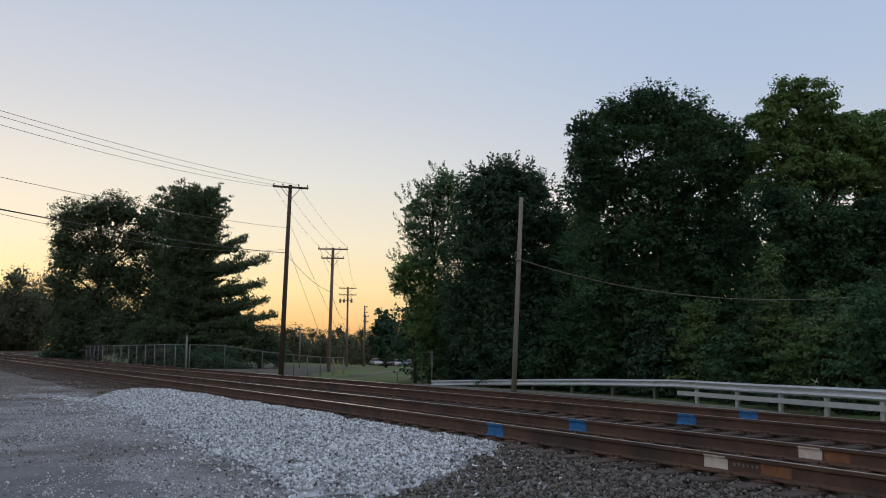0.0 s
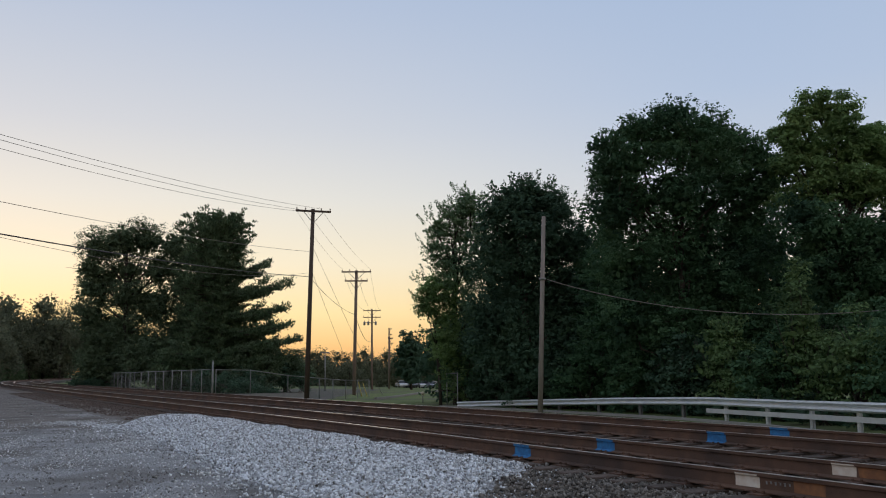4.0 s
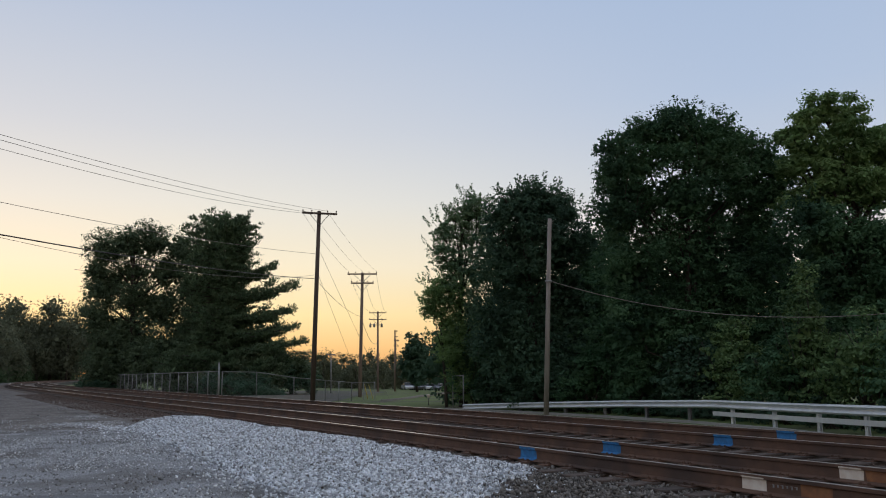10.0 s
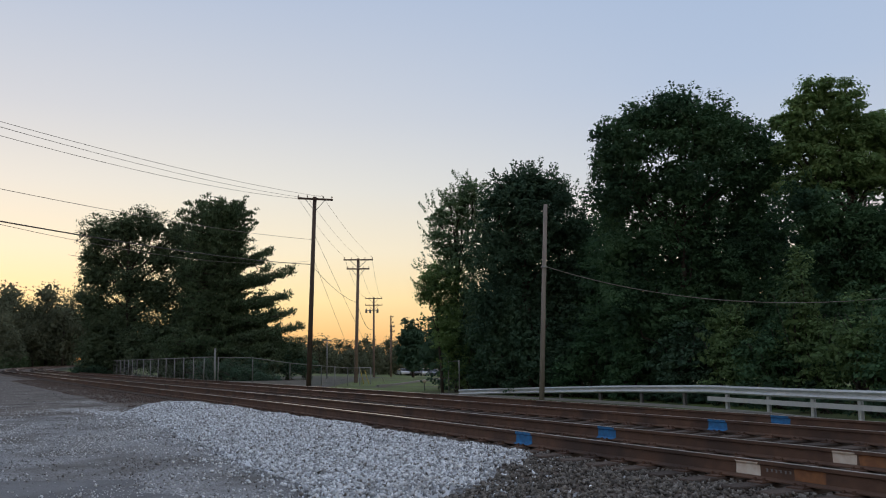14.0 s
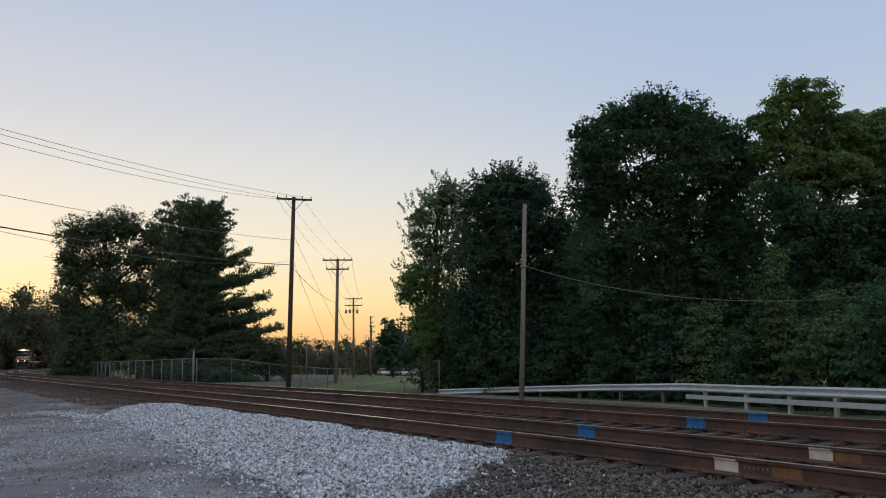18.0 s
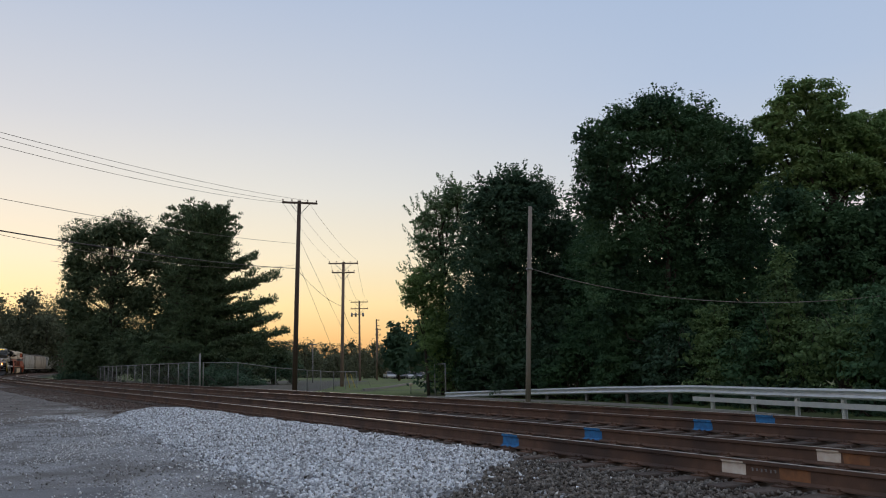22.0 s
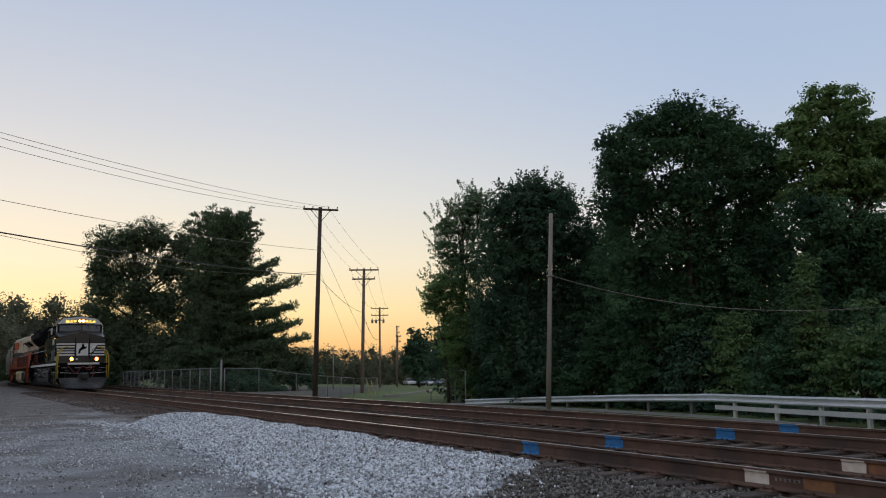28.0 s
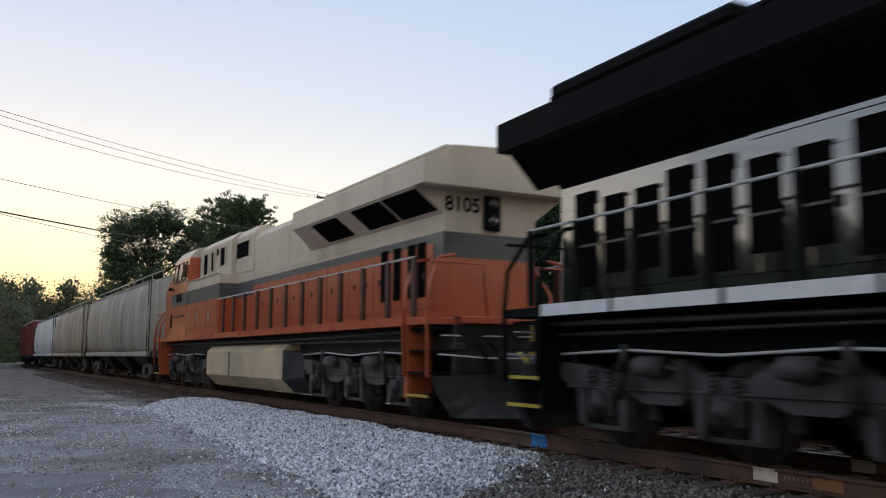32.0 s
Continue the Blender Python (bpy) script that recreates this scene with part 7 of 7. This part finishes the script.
        for y in (-1.15, -0.35, 0.35, 1.15):
            part("end_grab", Shape().tube([(xe + sgn * 0.02, y - 0.16, 1.42), (xe + sgn * 0.09, y - 0.16, 1.42), (xe + sgn * 0.09, y + 0.16, 1.42), (xe + sgn * 0.02, y + 0.16, 1.42)], 0.014, 5), M["grey_rail"], ob)
        for y in (-1.0, 1.0):
            part("hose_rack", Shape().box(min(xe, xe + sgn * 0.08), max(xe, xe + sgn * 0.08), y - 0.12, y + 0.12, 1.18, 1.30, 0, 0.02), M["under"], ob)
        part("drawbar_pocket", Shape().box(min(xe, xe + sgn * 0.16), max(xe, xe + sgn * 0.16), -0.34, 0.34, 0.62, 1.12, 0, 0.04), M["under"], ob)
        if dark and sgn > 0:
            part("step_light", Shape().box(xe + 0.02, xe + 0.10, -0.49, -0.37, 1.92, 2.01, 0, 0.012), M["white"], ob, "small white step light")
            part("red_marker", Shape().disc((xe + 0.20, 0.40, 1.50), (1, 0, 0), 0.085, 0.05, 16), M["red_hose"], ob, "red round marker")
            part("looped_hose", Shape().tube([(xe + 0.22, -0.95 + 0.09 * i, 1.50 - 0.42 * math.sin(math.pi * i / 10) ** 2) for i in range(11)], 0.026, 6), M["red_hose"], ob, "red looped air hose")
            part("looped_hose", Shape().tube([(xe + 0.22, -0.05 + 0.09 * i, 1.50 - 0.22 * math.sin(math.pi * i / 8) ** 2) for i in range(9)], 0.026, 6), M["red_hose"], ob, "red looped air hose")
        if dark and sgn < 0:  # jumper cables to the second locomotive
            for y in (-0.95, -0.7):
                part("jumper_cable", Shape().tube([(xe - 0.02, y, 1.62), (xe - 0.16, y, 1.58), (xe - 0.26, y + 0.04, 1.2), (xe - 0.40, y + 0.05, 1.0), (xe - 0.55, y, 1.15)], 0.03, 6), M["yellow"], ob, "yellow jumper cable")
        for k in (-1, 1):
            for i in range(4):
                z = 0.46 + i * 0.36
                xa, xb = sorted((xe - sgn * 0.05, xe - sgn * 0.80))
                ya, yb = sorted((k * (1.50 - 0.03 * i), k * (1.12 - 0.03 * i)))
                st = part("step", Shape().box(xa, xb, ya, yb, z - 0.02, z + 0.01), M["loco_flat"], ob)
                ya, yb = sorted((k * (1.50 - 0.03 * i), k * (1.525 - 0.03 * i)))
                part("step_edge", Shape().box(xa, xb, ya, yb, z - 0.03, z + 0.015), M["yellow"] if (dark and sgn > 0) or i < 1 + dark else M["loco_flat"], st, "yellow step edge" if (dark and sgn > 0) or i < 1 + dark else "")
            xa, xb = sorted((xe - sgn * 0.80, xe - sgn * (0.84 if dark else 0.92)))
            part("step_side", Shape().box(xa, xb, min(k * 1.02, k * 1.5), max(k * 1.02, k * 1.5), 0.4, 1.7), M["loco_flat"] if dark else M["loco_orange"], ob)
            grab = M["yellow"] if dark and sgn > 0 else (M["loco_orange"] if not dark else M["loco_flat"])
            for off_ in (0.02, 0.86):
                x = xe - sgn * off_
                part("grab_iron", Shape().tube([(x, k * 1.53, 0.75), (x, k * 1.55, 1.7), (x - sgn * 0.02, k * 1.50, 2.25), (x - sgn * 0.15, k * 1.25, 2.72), (x - sgn * 0.18, k * 0.95, 2.78)], 0.034, 6), grab, ob, "bent yellow grab iron" if grab is M["yellow"] else "")
            part("end_rail", Shape().tube([(xe, k * 1.5, 2.62), (xe, k * 0.5, 2.62), (xe, k * 0.42, 1.75)], 0.024, 5), M["loco_flat"] if dark else M["loco_orange"], ob)
            if sgn > 0:
                dl = part("ditch_light_box", Shape().box(xe + 0.0, xe + 0.14, k * 0.755 - 0.15, k * 0.755 + 0.15, 1.83, 2.12, 0, 0.03), M["loco_flat"], ob)
                part("ditch_light", Shape().disc((xe + 0.15, k * 0.755, 1.975), (1, 0, 0), 0.118, 0.03, 20), M["ditch_light"] if dark else M["tank_shine"], dl, "bright ditch light" if dark else "")
                if dark:
                    part("filament", Shape().disc((xe + 0.168, k * 0.755, 1.975), (1, 0, 0), 0.03, 0.012, 12), M["ditch_core"], dl, "glaring middle of the ditch light")
                    part("collar", collar(xe + 0.14, xe + 0.30, k * 0.755, 1.975, 0.12), M["loco_flat"], dl)
    # side handrails
    for k in (-1, 1):
        xs = [-10.3, -9.3, -8.2, -7.1, -6.0, -4.9, -3.8, -2.7, -1.6, -0.5, 0.6, 1.6]
        for x in xs:
            part("stanchion", Shape().box(x - (0.045 if dark else 0.07), x + (0.045 if dark else 0.07), min(k * 1.46, k * 1.52), max(k * 1.46, k * 1.52), 1.74, 2.74), post_mat, ob)
        part("handrail", Shape().tube([(-10.3, k * 1.49, 2.74), (1.15, k * 1.49, 2.74), (2.1, k * 1.50, 2.74)], 0.02, 6), rail_mat, ob)
    # fuel tank and reservoirs
    tank_mat = M["tank_black"] if dark else M["tank_tan"]
    tank = part("fuel_tank", Shape().prism([(-1.46, 1.22), (-1.46, 0.55), (-1.15, 0.24), (1.15, 0.24), (1.46, 0.55), (1.46, 1.22), (1.30, 1.36), (-1.30, 1.36)], "x", -3.6 if not dark else 1.85, 4.2 if dark else 3.4), tank_mat, ob, "" if dark else "cream fuel tank")
    if dark:
        part("tank_front", Shape().loft([[(x, y * q, 0.73 + (z - 0.73) * q) for y, z in ((-1.44, 1.2), (-1.44, 0.56), (-1.14, 0.26), (1.14, 0.26), (1.44, 0.56), (1.44, 1.2))] for x, q in ((4.2, 0.99), (4.5, 0.95), (4.75, 0.82), (4.85, 0.6))]), M["loco_flat"], tank)
        part("tank_lower", Shape().prism([(-1.46, 0.76), (-1.46, 0.50), (-1.15, 0.24), (1.15, 0.24), (1.46, 0.50), (1.46, 0.76)], "x", -4.4, 1.85), M["tank_black"], tank)
        part("tank_core", Shape().box(-4.2, 1.85, -0.9, 0.9, 0.7, 1.4), M["loco_flat"], tank)
        part("equipment_box", Shape().box(-4.4, -3.55, -1.45, 1.45, 0.74, 1.42, 0, 0.05), M["tank_black"], tank)
        for k in (-1, 1):
            for a, b in ((-3.45, -1.15), (-0.60, 1.60)):
                part("air_reservoir", Shape().tube([(a, k * 1.20, 1.12), (a + 0.08, k * 1.20, 1.12), (b - 0.08, k * 1.20, 1.12), (b, k * 1.20, 1.12)], 0.32, 20), M["tank_shine"], tank, "shiny round air reservoir")
                for e in (a + 0.4, b - 0.4):
                    part("strap", Shape().tube([(e - 0.03, k * 1.20, 1.12), (e + 0.03, k * 1.20, 1.12)], 0.33, 20), M["loco_flat"], tank)
            part("filler_cap", Shape().disc((3.36, k * 1.40, 1.27), (0, k, 0), 0.085, 0.06, 14), M["red_hose"], tank, "red filler cap")
            part("fuel_gauge", Shape().box(2.60, 2.68, min(k * 1.46, k * 1.475), max(k * 1.46, k * 1.475), 0.82, 1.04), M["orange_mark"], tank)
    else:
        part("tank_seam", Shape().box(0.9, 0.96, -1.475, 1.475, 0.56, 1.2), M["under"], tank)
        part("tank_end", Shape().loft([[(-3.62, -1.46, 1.22), (-3.6, -1.46, 0.55), (-3.6, -1.15, 0.24), (-3.6, 1.15, 0.24), (-3.6, 1.46, 0.55), (-3.6, 1.46, 1.22)], [(-4.3, -1.2, 1.15), (-4.4, -1.2, 0.6), (-4.4, -1.0, 0.34), (-4.4, 1.0, 0.34), (-4.4, 1.2, 0.6), (-4.3, 1.2, 1.15)]]), M["under"], tank)
    for k in (-1, 1):
        part("pipe_run", Shape().tube([(-10.2, k * 1.36, 1.50), (-4.6, k * 1.36, 1.46), (4.6, k * 1.36, 1.46), (9.6, k * 1.36, 1.5)], 0.035, 6), M["under"], ob)
        part("pipe_run", Shape().tube([(-10.0, k * 1.28, 1.36), (-4.8, k * 1.28, 1.38), (5.6, k * 1.28, 1.38)], 0.025, 6), M["under"] if dark else M["truck_grey"], ob)
    loco_truck(ob, 7.2, gear)
    loco_truck(ob, -7.2, gear)
    # markings on the hood
    for k in (-1, 1):
        if dark:
            for i in range(4):
                z = 3.27 + i * 0.115
                sh = Shape().prism([(-4.35 + 0.10 * i, z), (-2.25 + 0.10 * i, z), (-2.22 + 0.10 * i, z + 0.062), (-4.32 + 0.10 * i, z + 0.062)], "y", *sorted((k * 0.966, k * 0.974)))
                part("logo_bar", sh, M["white"], hood, "white painted bar")
            # plain bold slanted blocks in place of the maker's letters
            for pts in ([(-1.95, 3.24), (-1.20, 3.24), (-1.02, 3.68), (-1.77, 3.68)], [(-1.08, 3.24), (-0.30, 3.24), (-0.12, 3.68), (-0.90, 3.68)]):
                if k > 0:
                    pts = [(-2.1 - x, z) for x, z in pts]
                part("logo_shape", Shape().prism(pts, "y", *sorted((k * 0.966, k * 0.974))), M["white"], hood, "bold white painted shape")
            for j in range(2):
                for i in range(5):
                    panel(hood, "lettering_bar", -2.1 + i * 0.34 + 0.05 * j, -1.85 + i * 0.34 + 0.05 * j, 2.82 - 0.22 * j, 2.97 - 0.22 * j, k * 0.972, M["white"], 0.008, "white lettering block")
        else:
            lettering(number, 0.36, pose(hood_end - 0.008, 0.58 * k, 3.70, 90, 0, -90), M["loco_flat"], ob) if k > 0 else None
    return ob


def car_truck(parent, x):
    t = part("truck", Shape().box(x - 0.2, x + 0.2, -1.0, 1.0, 0.40, 0.72, 0, 0.04), M["under"], parent, "grimy two-axle truck")
    for k in (-1, 1):
        y0, y1 = sorted((k * 0.98, k * 1.14))
        part("side_frame", Shape().prism([(x - 1.15, 0.58), (x - 1.10, 0.36), (x - 0.66, 0.36), (x - 0.42, 0.22), (x + 0.42, 0.22), (x + 0.66, 0.36), (x + 1.10, 0.36), (x + 1.15, 0.58), (x + 0.5, 0.80), (x - 0.5, 0.80)], "y", y0, y1), M["truck_grey"], t)
        for c in (-0.13, 0.13):
            sp = Shape().tube([(x + c + 0.08 * math.cos(j * 0.9), k * 1.15 + 0.08 * math.sin(j * 0.9), 0.32 + j * 0.0105) for j in range(28)], 0.02, 4)
            part("spring", sp, M["under"], t)
    for c in (-0.88, 0.88):
        w = part("wheelset", CAR_WHEEL, None, t)
        w.matrix_basis = pose(x + c, 0, 0.46)
        WHEELS.append((w, 0.46))
    return t


def car_ends(ob, half, mat):
    for sgn in (1, -1):
        xe = sgn * (half - 0.65)
        part("coupler", Shape().box(min(xe, xe + sgn * 0.6), max(xe, xe + sgn * 0.6), -0.13, 0.13, 0.74, 0.98, 0, 0.03), M["under"], ob)
        for k in (-1, 1):
            lad = Shape()
            for x in (xe - sgn * 0.05, xe - sgn * 0.5):
                lad.tube([(x, k * 1.5, 0.75), (x, k * 1.5, 4.15)], 0.02, 5)
            for i in range(9):
                lad.tube([(xe - sgn * 0.05, k * 1.5, 0.85 + i * 0.40), (xe - sgn * 0.5, k * 1.5, 0.85 + i * 0.40)], 0.014, 4)
            part("ladder", lad, mat, ob)


def covered_hopper(label, mat, half, m, ribs=False):
    """A grain car: bulging sides over a side sill, slope sheets, discharge chutes and a railed roof walk."""
    ob = thing("hopper_car", label, "freight car", m, "freight cars of the train")
    b = half - 1.05
    prof = [(1.30, 1.22), (1.50, 1.55), (1.56, 2.3), (1.55, 3.0), (1.46, 3.7), (1.28, 4.12), (0.75, 4.28), (0, 4.33)]
    ring = [(-y, z) for y, z in prof] + [(y, z) for y, z in reversed(prof[:-1])]
    sh = Shape()
    sh.loft([[(x, y * s, 1.22 + (z - 1.22)) for y, z in ring] for x, s in ((-b, 0.97), (-b + 0.3, 1.0), (0, 1.0), (b - 0.3, 1.0), (b, 0.97))], 0, True)
    part("body", sh, mat, ob)
    for i in range(1, 6):  # vertical seams
        x = -b + 2 * b * i / 6
        for k in (-1, 1):
            pts = [(x, k * -y * 1.004, z) for y, z in ring[:6]]
            part("seam", Shape().tube(pts, 0.013, 4), mat, ob)
    for k in (-1, 1):
        part("side_sill", Shape().box(-b, b, min(k * 1.36, k * 1.54), max(k * 1.36, k * 1.54), 1.06, 1.26, 0, 0.02), mat, ob)
        part("eave_rail", Shape().tube([(-b, k * 1.34, 4.12), (b, k * 1.34, 4.12)], 0.035, 5), mat, ob)
    for i in range(3):
        c = -b * 0.56 + b * 0.56 * i
        part("discharge_chute", Shape().loft([[(c - 1.9, -1.3, 1.25), (c + 1.9, -1.3, 1.25), (c + 1.9, 1.3, 1.25), (c - 1.9, 1.3, 1.25)], [(c - 0.45, -0.5, 0.36), (c + 0.45, -0.5, 0.36), (c + 0.45, 0.5, 0.36), (c - 0.45, 0.5, 0.36)]]), M["under"], ob)
        part("gate", Shape().box(c - 0.55, c + 0.55, -0.62, 0.62, 0.26, 0.38, 0, 0.02), M["under"], ob)
    for sgn in (1, -1):
        part("slope_sheet", Shape().loft([[(sgn * b, -1.25, 1.30), (sgn * b, 1.25, 1.30), (sgn * (b - 0.2), 1.25, 1.30), (sgn * (b - 0.2), -1.25, 1.30)], [(sgn * (b + 0.45), -1.3, 1.02), (sgn * (b + 0.45), 1.3, 1.02), (sgn * (b - 1.6), 1.3, 1.02), (sgn * (b - 1.6), -1.3, 1.02)]]), M["under"], ob)
        for k in (-1, 1):
            part("end_post", Shape().tube([(sgn * (b + 0.38), k * 1.25, 1.05), (sgn * (b + 0.02), k * 1.2, 4.1)], 0.05, 5), mat, ob)
        car_truck(ob, sgn * (half - 2.6))
    part("roof_walk", Shape().box(-b, b, -0.42, 0.42, 4.42, 4.45).box(-b, b, -0.05, 0.05, 4.33, 4.42), M["galv_roof"], ob)
    for k in (-1, 1):
        part("walk_rail", Shape().tube([(-b, k * 0.98, 4.52), (b, k * 0.98, 4.52)], 0.022, 5), M["galv_roof"], ob)
        for i in range(9):
            x = -b + 2 * b * i / 8
            part("walk_post", Shape().tube([(x, k * 0.98, 4.18), (x, k * 0.98, 4.52)], 0.018, 4), M["galv_roof"], ob)
    part("centre_sill", Shape().box(-half + 0.65, half - 0.65, -0.3, 0.3, 0.78, 1.08), M["under"], ob)
    car_ends(ob, half, M["under"])
    return ob


def boxcar(label, mat, half, m, tall=4.6):
    ob = thing("boxcar", label, "freight car", m, "freight cars of the train")
    b = half - 0.75
    part("body", Shape().box(-b, b, -1.52, 1.52, 1.10, tall - 0.12, 0, 0.02), mat, ob)
    part("roof", Shape().prism([(-1.56, tall - 0.13), (1.56, tall - 0.13), (1.50, tall - 0.02), (0, tall + 0.06), (-1.50, tall - 0.02)], "x", -b - 0.04, b + 0.04), M["galv_roof"], ob)
    rib = mesh_of("rib", Shape().box(-0.05, 0.05, -0.05, 0.05, 1.15, tall - 0.2), mat)
    for k in (-1, 1):
        n = 17
        for i in range(n + 1):
            x = -b + 0.15 + (2 * b - 0.3) * i / n
            if abs(x) > 1.7:
                q = part("rib", rib, None, ob)
                q.matrix_basis = pose(x, k * 1.55, 0)
        d = panel(ob, "door", -1.55, 1.55, 1.18, tall - 0.25, k * 1.53, mat, 0.06, "", 0.02)
        for x in (-0.9, 0.0, 0.9):
            panel(d, "door_bar", x - 0.03, x + 0.03, 1.3, tall - 0.4, k * 1.59, mat, 0.03)
        part("side_sill", Shape().box(-b, b, min(k * 1.45, k * 1.57), max(k * 1.45, k * 1.57), 0.92, 1.14), M["under"], ob)
    part("centre_sill", Shape().box(-half + 0.65, half - 0.65, -0.3, 0.3, 0.72, 1.1), M["under"], ob)
    for sgn in (1, -1):
        car_truck(ob, sgn * (half - 2.8))
    car_ends(ob, half, M["under"])
    return ob


# what rolls: thing, middle behind the leading lamps, half distance of its pivots, and whether it runs tail first
ROLLING = []


def nose_at(t):
    """Where along the line the train's leading lamps are."""
    d = t - 31.0
    return -4.252 - 18.309 * d - 0.0651 * d * d


def rolling_pose(t, middle, pivot, backwards):
    s = nose_at(t) + middle
    a, b = on_line(s - pivot, GAUGE / 2), on_line(s + pivot, GAUGE / 2)
    c, d = (a + b) / 2, (a - b)
    return pose(c.x, c.y, RAIL_TOP, 0, 0, math.degrees(math.atan2(d.y, d.x)) + (180 if backwards else 0))


def couple(builder, middle, pivot, backwards=False, **how):
    ROLLING.append((builder(m=rolling_pose(32.0, middle, pivot, backwards), **how), middle, pivot, backwards))


couple(locomotive, 11.25, 7.2, label="black diesel freight locomotive with white nose stripes, headlights lit", dark=True, number="3638", wing=7.5)
couple(locomotive, 35.35, 7.2, True, label="orange, grey and cream diesel locomotive running backwards", dark=False, number="8105", wing=6.6)
couple(covered_hopper, 56.7, 7.2, label="weathered pale grey covered hopper car", mat=M["hopper_grey"], half=9.75)
couple(covered_hopper, 76.3, 7.2, label="tan covered hopper car", mat=M["hopper_tan"], half=9.75)
couple(covered_hopper, 96.2, 7.2, label="white covered hopper car", mat=M["hopper_white"], half=10.0)
couple(boxcar, 115.4, 6.4, label="oxide red boxcar with ribbed sides", mat=M["box_red"], half=9.1)
couple(boxcar, 133.8, 6.4, label="oxide red boxcar with ribbed sides", mat=M["box_red"], half=9.1)
couple(boxcar, 152.2, 6.4, label="oxide red boxcar with ribbed sides", mat=M["box_red"], half=9.1)


# ---- what moves ----
def motions():
    times = [i * 0.5 for i in range(64)] + [32.0]
    for ob, middle, pivot, backwards in ROLLING:
        walk(ob, [(t, rolling_pose(t, middle, pivot, backwards)) for t in times])
    start = nose_at(27.0)
    for w, radius in WHEELS[:20]:
        at = w.matrix_basis.translation.copy()
        back = -1 if 6 <= WHEELS.index((w, radius)) < 12 else 1
        rows = [(0.0, Matrix.Translation(at))]
        for i in range(151):
            t = 27.0 + i / 30
            rows.append((t, Matrix.Translation(at) @ Matrix.Rotation(back * (start - nose_at(t)) / radius, 4, "Y")))
        walk(w, rows)


motions()
